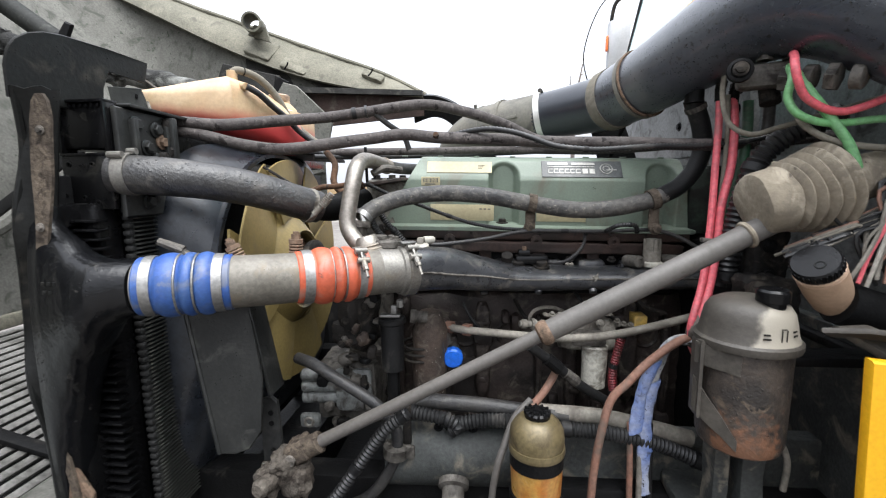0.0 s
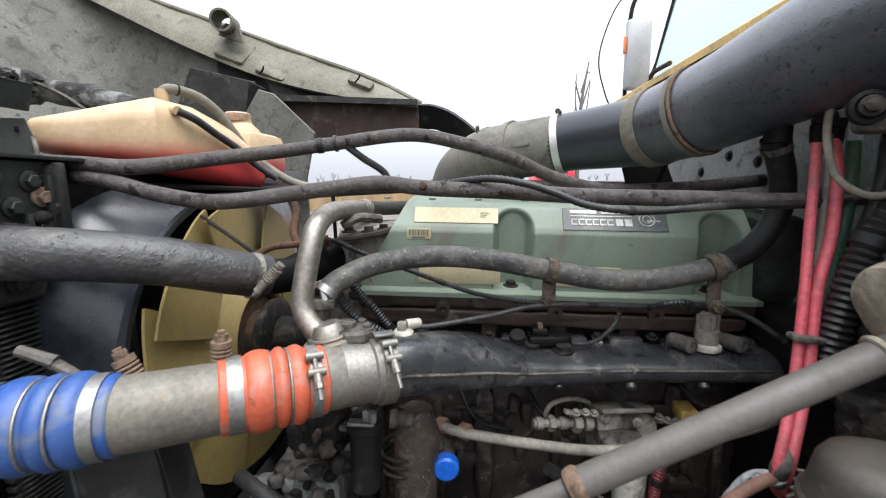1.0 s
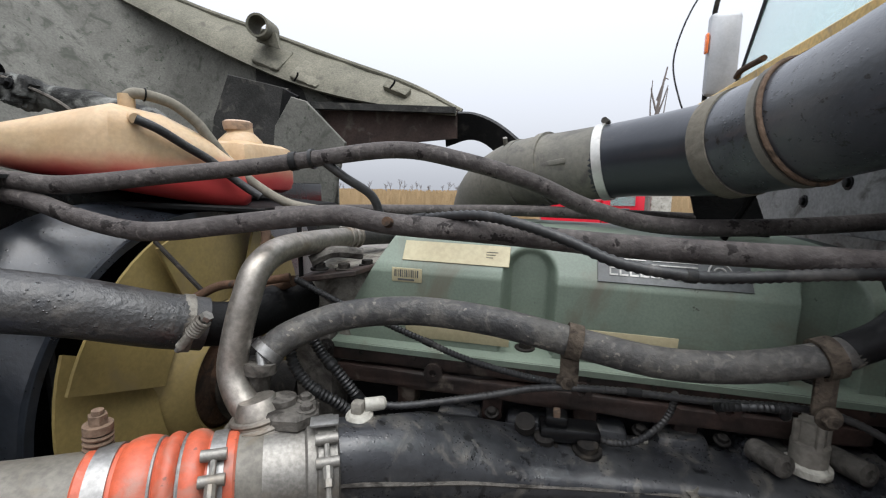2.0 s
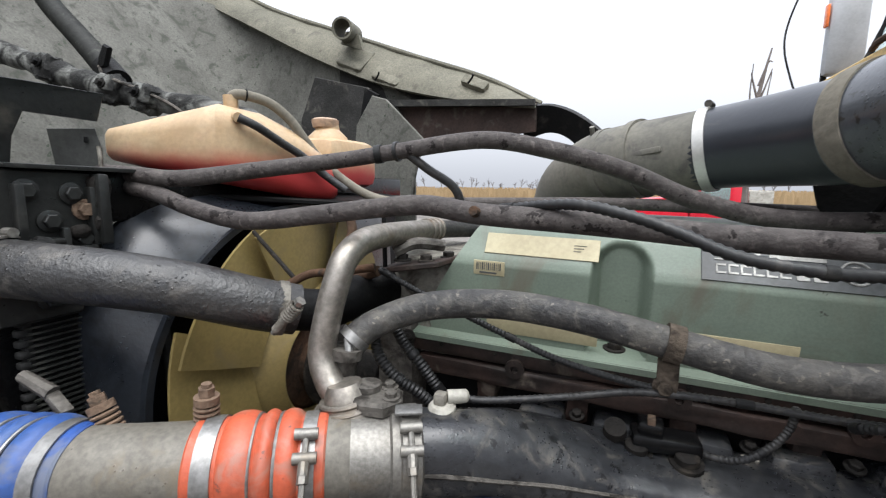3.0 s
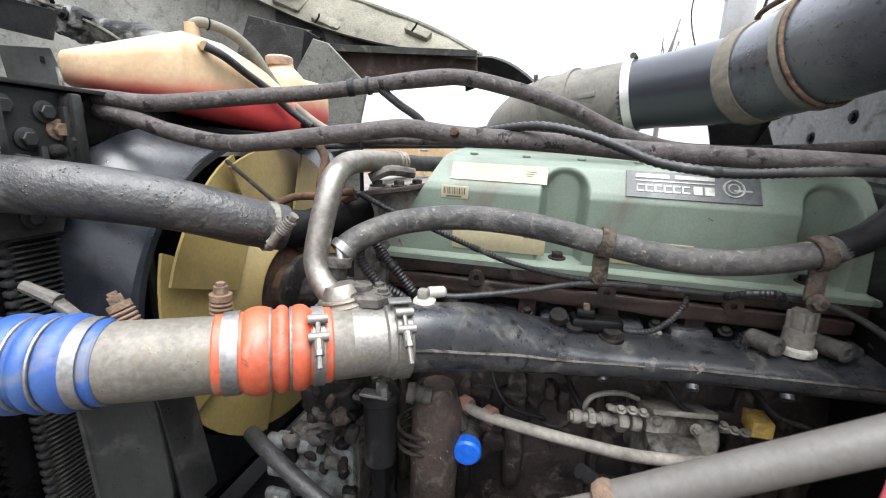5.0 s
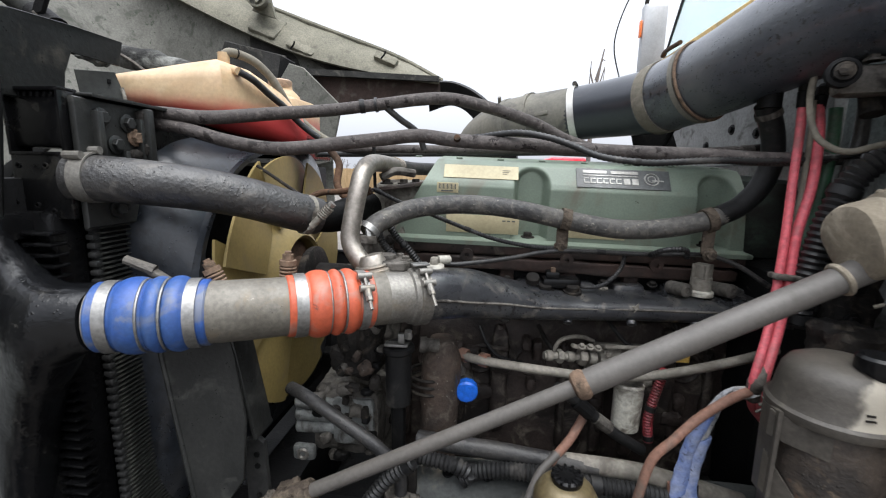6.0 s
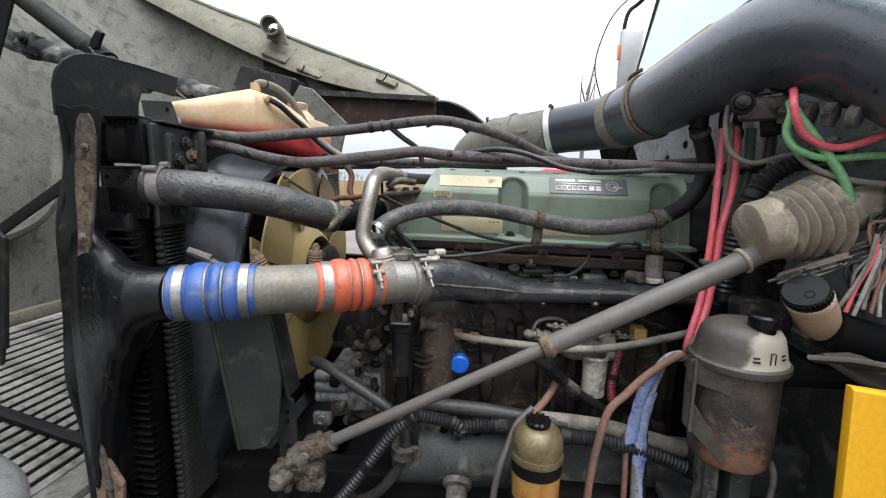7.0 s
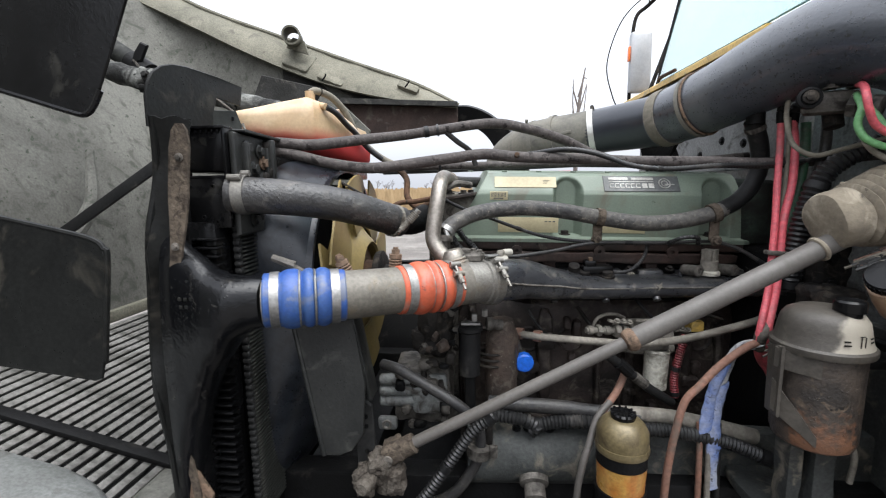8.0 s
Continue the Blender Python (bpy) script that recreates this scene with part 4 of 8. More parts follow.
def make_cab():
    c = thing("truck_cab", (0.85, 1.4, 1.2), "truck cab front with grey firewall and faded yellow cowl edge", "cab")
    g = Geo()
    g.box((0.90, 1.42, 1.35), (0.04, 2.4, 1.36), 0.01)
    part("firewall", g, M["cab"], c)
    part("bulkhead", Geo().box((0.715, 1.76, 1.74), (0.03, 1.20, 0.33), 0.006), M["cab"], c, "light grey upper bulkhead panel")
    # added dark panel: stands for the shade over the lower grey firewall
    part("kick_panel", Geo().box((0.855, 0.78, 0.92), (0.03, 0.9, 0.5), 0.008), M["frame_dusty"], c, "dirty dark panel added for the shade low on the firewall")
    part("kick_rail", Geo().tube([(0.835, 0.40, 1.13), (0.835, 1.2, 1.13)], 0.014, 10), M["iron_black"], c)
    # the cowl's edge runs across the truck, rising a little to the far side
    def edge(y, dx=0.0, dz=0.0):
        return (0.58 + 0.065 * (y - 2) + dx, y, 1.935 + 0.045 * (y - 2) + dz)

    g = Geo().rings([[edge(y, 0.012, -0.012), edge(y, 0.13, 0.02), edge(y, 0.13, -0.03), edge(y, 0.012, -0.062)] for y in (1.12, 1.7, 2.34)])
    part("cowl", g, M["iron_black"], c)
    g = Geo().rings([[edge(y, 0, -0.010), edge(y, 0, 0.008), edge(y, 0.006, 0.013), edge(y, 0.06, 0.020), edge(y, 0.06, -0.002)] for y in (1.05, 1.7, 2.36)])
    part("cowl_trim", g, M["yellow_trim"], c, "faded yellow cowl edge")
    g = Geo().slab([edge(0.50, 0.075, 0.05), edge(2.03, 0.075, 0.05), edge(1.98, 0.27, 0.95), edge(0.55, 0.27, 0.95)], 0.008)
    w = part("windshield", g, M["glass"], c, "pale green tinted windshield")
    for y0, y1 in ((2.05, 2.0), (0.48, 0.53)):
        g = Geo().tube([edge(y0, 0.07, 0.0), edge(y1, 0.265, 0.96)], 0.013, 8)
        part("pillar", g, M["iron_black"], c)
    for y in (0.42, 2.42):
        part("rear_pillar", Geo().tube([(1.60, y, 2.0), (1.58, y, 2.88)], 0.04, 8), M["yellow_trim"], c)
    g = Geo().box((1.35, 1.42, 2.9), (0.6, 2.0, 0.08), 0.03)
    part("roof", g, M["yellow_trim"], c)
    for y in (0.30, 2.54):
        g = Geo().slab([(0.93, y, 0.7), (0.93, y, 2.04), (1.6, y, 2.04), (1.6, y, 0.7)], 0.04, 0.01)
        part("side_panel", g, M["yellow"], c)
    g = Geo().box((1.62, 1.42, 1.38), (0.04, 2.2, 1.36), 0.01)
    part("back_panel", g, M["cab"], c)
    g = Geo().box((1.2, 1.42, 0.72), (0.8, 2.2, 0.05), 0.01)
    part("cab_floor", g, M["cab"], c)
    for y, z in ((1.20, 1.73), (1.21, 1.68), (1.42, 1.66), (1.55, 1.68), (1.32, 1.84), (1.7, 1.64)):
        g = Geo().bolt((0.70, y, z), (-1, 0, 0), 0.010, 0.008)
        part("bolt", g, M["iron_black"], c)
    for pts, r in (([edge(1.80, 0.0, 0.02), edge(1.74, -0.006, 0.024), edge(1.62, 0.0, 0.024)], 0.007), ([edge(1.48, -0.005, -0.03), edge(1.42, -0.012, -0.035), edge(1.33, -0.005, -0.03)], 0.012)):
        g = Geo().tube(curve(pts, 5), r, 8)
        part("wiper_arm", g, M["rust"], c)
    m = thing("side_mirror", (0.9, 2.95, 2.35), "grey truck side mirror on a tubular bracket", "mirror")
    g = Geo().box((0.88, 2.95, 2.31), (0.14, 0.06, 0.38), 0.025)
    part("housing", g, M["mirror_back"], m)
    g = Geo().tube(curve([(0.83, 2.98, 2.05), (0.84, 3.0, 2.4), (0.86, 3.0, 2.6), (0.92, 2.97, 2.66), (1.0, 2.8, 2.72)], 5), 0.012, 8)
    part("bracket", g, M["iron"], m)
    g = Geo().tube([(0.93, 2.55, 2.0), (0.87, 2.72, 2.10), (1.075, 2.76, 2.66)], 0.012, 8)
    part("bracket", g, M["iron"], m)
    g = Geo().box((0.803, 2.93, 2.36), (0.012, 0.03, 0.09), 0.004)
    part("reflector", g, M["amber_lens"], m, "orange reflector")
    a = Geo().tube(curve([(0.93, 2.96, 2.66), (0.88, 2.9, 2.69), (0.74, 2.9, 2.55), (0.66, 2.9, 2.3), (0.70, 2.9, 2.1), (0.76, 2.9, 1.98)], 8), 0.004, 6)
    part("antenna_wire", a, M["rubber_black"], m, "thin black bent antenna wire")
    # near yellow panel below the reservoir
    g = Geo().slab([(0.613, 0.646, 1.235), (0.85, 0.618, 1.217), (0.85, 0.618, 0.57), (0.645, 0.646, 0.57)], 0.02, 0.004)
    p = part("step_panel", g, M["yellow"], c, "scratched bright yellow painted panel")
    g = Geo().slab([(0.569, 0.678, 1.267), (0.629, 0.668, 1.27), (0.88, 0.638, 1.247), (0.88, 0.678, 1.232), (0.609, 0.718, 1.247)], 0.008, 0.002)
    part("flange", g, M["lid"], p)
    part("stay", Geo().box((0.80, 0.633, 0.70), (0.26, 0.05, 0.04), 0.006), M["iron_black"], p)


make_ground()
make_reeds()
make_woods()
make_red_truck()
make_hood()
make_grille()
make_flaps()
make_cab()

# ---- engine ----
COVER_X1 = 0.625


def cover_profile():
    """The near half of the cover's section, from the flange up, as (y, z)."""
    pts = [(1.185, 1.372), (1.185, 1.382), (1.205, 1.388), (1.205, 1.40), (1.208, 1.515), (1.214, 1.527), (1.245, 1.568), (1.262, 1.577), (1.30, 1.580), (1.42, 1.582)]
    out = []
    for (a, b), (c, d) in zip(pts, pts[1:]):
        n = max(1, int(math.hypot(c - a, d - b) / 0.0035))
        out += [(a + (c - a) * k / n, b + (d - b) * k / n) for k in range(n)]
    return out + [pts[-1]]


def make_valve_cover():
    t = thing("valve_cover", (0.17, 1.42, 1.37), "sage green painted engine valve cover with cream labels", "engine cover")
    half = cover_profile()
    prof = half + [(2.84 - y, z) for y, z in reversed(half[:-1])]
    xs = np.linspace(0, 1, 340)
    rows = []
    for u in xs:
        row = []
        for y, z in prof:
            k = max(0.0, z - 1.39) / 0.19
            x0 = -0.24 + 0.105 * k
            x = x0 + (COVER_X1 - 0.02 * k - x0) * u
            yy = y
            if y < 1.42:
                for c in (0.105, 0.545):
                    # arched bolt pockets
                    dx, dz = (x - c) / 0.036, (z - 1.525) / 0.036
                    rad = math.hypot(dx, max(dz, 0))
                    if z > 1.388 and rad < 1.3:
                        s = min(1.0, max(0.0, (1.3 - rad) / 0.5))
                        yy += (s * s * (3 - 2 * s)) * max(0.0, 1.250 - yy)
            row.append((x, yy, z))
        rows.append(row)
    g = Geo().rings(rows)
    part("shell", g, M["cover"], t, sharp=28)
    # bevelled corner web at the front end
    g = Geo().slab([(-0.245, 1.186, 1.377), (0.64, 1.186, 1.377), (0.64, 1.65, 1.377), (-0.245, 1.65, 1.377)], 0.012, 0.003)
    part("flange", g, M["cover_dirty"], t)
    for c in (0.105, 0.545):
        g = Geo().bolt((c, 1.232, 1.388), (0, 0, 1), 0.012, 0.014)
        part("bolt", g, M["iron"], t)

    def on_facet(x, s, lift=0.0015):
        """A place on the slanted upper facet: s from 0 at its lower edge to 1."""
        return (x, 1.214 + 0.031 * s - lift * 0.8, 1.527 + 0.041 * s + lift * 0.6)

    def facet_slab(x0, x1, s0, s1, lift=0.001, thick=0.002):
        return Geo().slab([on_facet(x0, s0, lift), on_facet(x1, s0, lift), on_facet(x1, s1, lift), on_facet(x0, s1, lift)], thick, 0.0006)

    part("label_plate", facet_slab(-0.117, 0.07, 0.18, 0.93), M["plate"], t, "cream printed label")
    for k in range(3):
        part("print_bar", facet_slab(0.03, 0.05 - 0.004 * k, 0.66 - 0.1 * k, 0.69 - 0.1 * k, 0.0024, 0.0008), M["olive"], t)
    # barcode sticker below
    part("label_plate", Geo().box((-0.105, 1.2075, 1.5105), (0.054, 0.002, 0.025), 0.0006), M["plate"], t, "small barcode sticker")
    for k in range(13):
        w = 0.0011 + 0.0011 * ((k * 7) % 3 == 0)
        part("print_bar", Geo().box((-0.126 + 0.0034 * k, 1.2062, 1.5135), (w, 0.001, 0.013), 0), M["badge"], t)
    part("print_bar", Geo().box((-0.106, 1.2062, 1.5025), (0.03, 0.001, 0.003), 0), M["badge"], t)
    # badge: dark plate with pale bars and a ring
    b = part("badge", facet_slab(0.212, 0.437, -0.05, 1.02, 0.0012, 0.002), M["badge"], t, "dark badge with silver bars and a ring")
    for x0, x1, s0, s1 in ((0.228, 0.286, 0.74, 0.90), (0.296, 0.362, 0.74, 0.90), (0.228, 0.362, 0.60, 0.64)):
        part("bar", facet_slab(x0, x1, s0, s1, 0.003, 0.001), M["silver_ink"], b)
    for k in range(6):
        for s0, s1 in ((0.18, 0.24), (0.42, 0.48)):
            part("bar", facet_slab(0.230 + 0.0155 * k, 0.243 + 0.0155 * k, s0, s1, 0.003, 0.001), M["silver_ink"], b)
        part("bar", facet_slab(0.230 + 0.0155 * k, 0.2325 + 0.0155 * k, 0.18, 0.48, 0.003, 0.001), M["silver_ink"], b)
    part("bar", facet_slab(0.326, 0.341, 0.16, 0.5, 0.003, 0.001), M["silver_ink"], b)
    part("bar", facet_slab(0.345, 0.361, 0.16, 0.5, 0.003, 0.001), M["silver_ink"], b)
    nrm = (0, -0.8, 0.6)
    part("ring", Geo().torus(on_facet(0.393, 0.5, 0.003), nrm, 0.0165, 0.0018, 28, 6), M["silver_ink"], b)
    part("ring", Geo().torus(on_facet(0.393, 0.5, 0.003), nrm, 0.009, 0.0016, 20, 6), M["silver_ink"], b)
    part("bar", facet_slab(0.393, 0.422, 0.40, 0.47, 0.003, 0.001), M["silver_ink"], b)
    # lower labels
    for x0, x1 in ((-0.105, 0.078), (0.20, 0.34)):
        part("label_plate", Geo().box(((x0 + x1) / 2, 1.2045, 1.422), (x1 - x0, 0.002, 0.046), 0.0008), M["plate"], t, "cream printed label")
    for k in range(3):
        part("print_bar", Geo().box((0.04 + 0.012 * k, 1.2032, 1.433), (0.008, 0.001, 0.003), 0), M["badge"], t)
    for k in range(22):
        x = -0.2 + 0.036 * k
        part("ridge", Geo().box((x + 0.01, 1.29, 1.5815), (0.016, 0.012, 0.004), 0.001), M["cover"], t) if k % 3 == 0 else None
    g = Geo()
    g.box((0.69, 1.45, 1.46), (0.12, 0.44, 0.20), 0.025)
    part("rear_housing", g, M["green_dark"], t)
    settle(t, (0.038, 1.21, 1.476), (0.04, 1.206, 1.472), 0.968, (3.0, 1.4, 2.4))


def make_head():
    t = thing("cylinder_head", (0.18, 1.42, 1.2), "oily brown cast iron cylinder head under the cover", "engine head")
    g = Geo().box((0.18, 1.43, 1.262), (0.82, 0.42, 0.165), 0.008)
    part("casting", g, M["iron_black"], t)
    g = Geo().box((0.18, 1.42, 1.354), (0.85, 0.478, 0.032), 0.005)
    part("rail", g, M["head"], t, "rust-brown cover rail")
    for x in (-0.05, 0.19, 0.40):
        g = Geo().lathe([(-0.006, 0.016), (0.004, 0.016), (0.004, 0.006), (-0.003, 0.006)], (x, 1.178, 1.337), (0, -1, 0), 16)
        part("lug", g, M["head"], t)
    for k in range(9):
        g = Geo().bolt((-0.18 + 0.095 * k, 1.182, 1.357), (0, -1, 0), 0.004, 0.004, False)
        part("bolt", g, M["iron"], t)
    # ledge under the rail, with shallow webs down to the manifold
    part("ledge", Geo().rough_box((0.18, 1.202, 1.318), (0.82, 0.05, 0.03), 0.004, 30, 26, power=12), M["head"], t)
    for k in range(5):
        g = Geo().rough_box((-0.10 + 0.15 * k, 1.21, 1.292), (0.035, 0.04, 0.07), 0.005, 40, 12)
        part("web", g, M["head"], t)
    settle(t, (-0.05, 1.172, 1.337), (-0.045, 1.178, 1.347), 1.0, (0, 1.4, 2.4))


def make_block():
    t = thing("engine_block", (0.2, 1.45, 0.7), "grimy dark cast iron diesel engine block", "engine")
    g = Geo().rough_box((0.2, 1.45, 0.95), (0.88, 0.52, 0.48), 0.008, 26, 40, power=14)
    part("casting", g, M["block"], t)
    for k in range(7):
        g = Geo().rough_box((-0.20 + 0.13 * k + 0.02 * math.sin(k * 2.7), 1.192, 0.98 + 0.03 * math.sin(k * 4.1)), (0.022 + 0.012 * (k % 3), 0.05, 0.30), 0.007, 40, 14, power=4)
        part("rib", g, M["block"], t)
    for k in range(6):
        g = Geo().lathe([(-0.01, 0.042), (0.006, 0.042), (0.010, 0.036), (0.004, 0.030)], (-0.135 + 0.13 * k, 1.195, 1.06), (0, -1, 0), 22)
        part("core_plug", g, M["block"], t)
    for k in range(26):
        x, z = -0.18 + 0.8 * rng.random(), 0.80 + 0.36 * rng.random()
        g = Geo().rough_box((x, 1.183, z), (0.015 + 0.045 * rng.random(), 0.03 + 0.02 * rng.random(), 0.015 + 0.05 * rng.random()), 0.005, 45, 8, power=4)
        part("boss", g, M["block"], t)
    g = Geo().box((0.2, 1.45, 0.60), (0.82, 0.42, 0.26), 0.04)
    part("oil_pan", g, M["iron_black"], t)
    g = Geo().box((0.2, 1.19, 0.735), (0.84, 0.06, 0.03), 0.006)
    part("pan_rail", g, M["iron"], t)
    g = Geo().box((-0.265, 1.42, 1.10), (0.085, 0.56, 0.62), 0.03)
    part("gear_case", g, M["alu_dirty"], t, "grey front gear case")
    for y, z in ((1.16, 1.38), (1.16, 1.22), (1.16, 1.05), (1.16, 0.9)):
        g = Geo().bolt((-0.235, y - 0.018, z), (0, -1, 0), 0.009, 0.01)
        part("bolt", g, M["iron"], t)
    g = Geo().rough_box((-0.225, 1.30, 1.41), (0.12, 0.26, 0.22), 0.003, 30, 24, power=12)
    part("front_cover", g, M["case_grey"], t, "pale dirty front cover")
    g = Geo().box((0.70, 1.42, 1.02), (0.16, 0.7, 0.66), 0.05)
    part("flywheel_housing", g, M["iron_black"], t)
    settle(t, (0, 1.2, 1), (0, 1.235, 1), 1.0, (0, 0, 2.4))


def lofted(sections, seg=28, power=2.6):
    """A skin over rounded sections (x, y, z, half depth, half height)."""
    s = np.array(sections, float)
    u = np.linspace(0, len(s) - 1, (len(s) - 1) * 6 + 1)
    d = np.stack([np.interp(u, range(len(s)), s[:, k]) for k in range(5)], 1)
    for k in range(1, 5):
        d[1:-1, k] = (d[:-2, k] + 2 * d[1:-1, k] + d[2:, k]) / 4
    rows = []
    for x, y, z, a, b in d:
        row = []
        for w in np.linspace(0, 2 * np.pi, seg, endpoint=False):
            c, q = math.cos(w), math.sin(w)
            row.append((x, y + a * math.copysign(abs(c) ** (2 / power), c), z + b * math.copysign(abs(q) ** (2 / power), q)))
        rows.append(row)
    return Geo().rings(rows)


def make_manifold():
    t = thing("intake_manifold", (0.2, 1.07, 1.23), "wet black painted intake manifold beside the engine", "manifold")
    g = lofted([(-0.133, 0.976, 1.301, 0.052, 0.052), (-0.08, 1.003, 1.299, 0.052, 0.052), (-0.03, 1.04, 1.292, 0.060, 0.050), (0.04, 1.085, 1.272, 0.068, 0.042), (0.12, 1.125, 1.254, 0.070, 0.033), (0.2, 1.150, 1.247, 0.070, 0.030), (0.34, 1.175, 1.244, 0.068, 0.029), (0.62, 1.198, 1.242, 0.068, 0.029)])
    part("log", g, M["manifold"], t)
    g = Geo().tube(curve([(-0.125, 0.930, 1.299), (-0.07, 0.955, 1.297), (-0.02, 0.985, 1.287), (0.05, 1.022, 1.276), (0.12, 1.0555, 1.262), (0.2, 1.0815, 1.255), (0.337, 1.1075, 1.252), (0.6, 1.130, 1.250)], 8), 0.003, 6)
    part("casting_seam", g, M["alu_dirty"], t, "pale casting seam")
    for k in range(6):
        g = Geo().box((0.0 + 0.115 * k, 1.205 + 0.005 * k, 1.262), (0.075, 0.06, 0.05), 0.012)
        part("runner", g, M["manifold"], t)
        g = Geo().bolt((0.055 + 0.115 * k, 1.19 + 0.005 * k, 1.286), (0, -0.4, 1), 0.008, 0.010)
        part("bolt", g, M["iron"], t)
    for x, y, z in ((0.337, 1.106, 1.256),):
        g = Geo().slab([(x - 0.004, y, z - 0.010), (x + 0.003, y, z - 0.003), (x + 0.009, y, z - 0.004), (x + 0.004, y, z + 0.004), (x + 0.005, y, z + 0.013), (x - 0.002, y, z + 0.005), (x - 0.009, y, z + 0.004), (x - 0.003, y, z - 0.002)], 0.003)
        part("paint_chip", g, M["case_grey"], t)
    for k in range(4):
        g = Geo().lathe([(0, 0.010), (0.008, 0.010), (0.010, 0.007)], (0.05 + 0.14 * k, 1.085 + 0.012 * k, 1.225), (0, -0.6, -0.8), 12)
        part("boss", g, M["manifold"], t)


# the charge pipe runs from the cooler to the manifold
KNOTS = ((-0.62, 0.702, 1.317), (-0.50, 0.745, 1.316), (-0.41, 0.787, 1.313), (-0.105, 0.990, 1.300))


def at_x(x):
    """The middle of the charge pipe at a given x: two straight lengths and a bend between."""
    xs = [k[0] for k in KNOTS]
    mid = [np.mean([np.interp(x + d, xs, [k[i] for k in KNOTS]) for d in (-0.02, -0.01, 0, 0.01, 0.02)]) for i in (1, 2)]
    return vec(x, *mid)


def axis_at(x):
    return unit(at_x(x + 0.01) - at_x(x - 0.01))


AX = axis_at(-0.2)


def span(x0, x1):
    return np.linalg.norm(at_x(x1) - at_x(x0))


def coupler(name, x0, x1, mat, label, bulges, clamps):
    t = thing(name, tuple(at_x((x0 + x1) / 2)), label, "hose coupler")
    L = span(x0, x1)
    ax = unit(at_x(x1) - at_x(x0))
    prof = []
    for k in range(61):
        u = k / 60
        r = 0.0545 if k not in (0, 60) else 0.0525
        for c, w in bulges:
            d = abs(u - c) / w
            if d < 1:
                r += 0.0068 * (1 - d * d) ** 0.7
        prof.append((u * L, r))
    part("sleeve", Geo().lathe(prof, at_x(x0), ax, 40), mat, t)
    for c in (0.5 * (bulges[i][0] + bulges[i + 1][0]) for i in range(len(bulges) - 1)):
        part("wire_ring", Geo().torus(at_x(x0 + (x1 - x0) * c), ax, 0.0565, 0.0022, 40, 8), M["steel"], t)
    for c, w in clamps:
        part("band_clamp", Geo().band(at_x(x0 + (x1 - x0) * c), ax, 0.0548, w, 0.002, 40), M["steel"], t, "bright steel band clamp")
    return t


def t_bolt(t, at, r, axis, up, length=0.05):
    """Trunnions, a long bolt and a spring across the gap of a clamp."""
    a, u = unit(vec(*axis)), unit(vec(*up))
    w = np.cross(a, u)
    c = vec(*at)
    for s in (-0.014, 0.012):
        g = Geo().lathe([(-0.013, 0.0065), (0.013, 0.0065)], c + w * s, a, 12)
        part("trunnion", g, M["alu"], t)
    g = Geo().tube([c - w * 0.020, c + w * length], 0.0035, 8)
    part("bolt", g, M["alu"], t)
    g = Geo().tube([c + w * 0.016, c + w * 0.030], 0.0065, 10)
    part("spring", g, M["alu"], t)
    g = Geo().lathe([(0, 0.0065), (0.008, 0.0065)], c + w * 0.030, w, 6)
    part("nut", g, M["alu"], t)


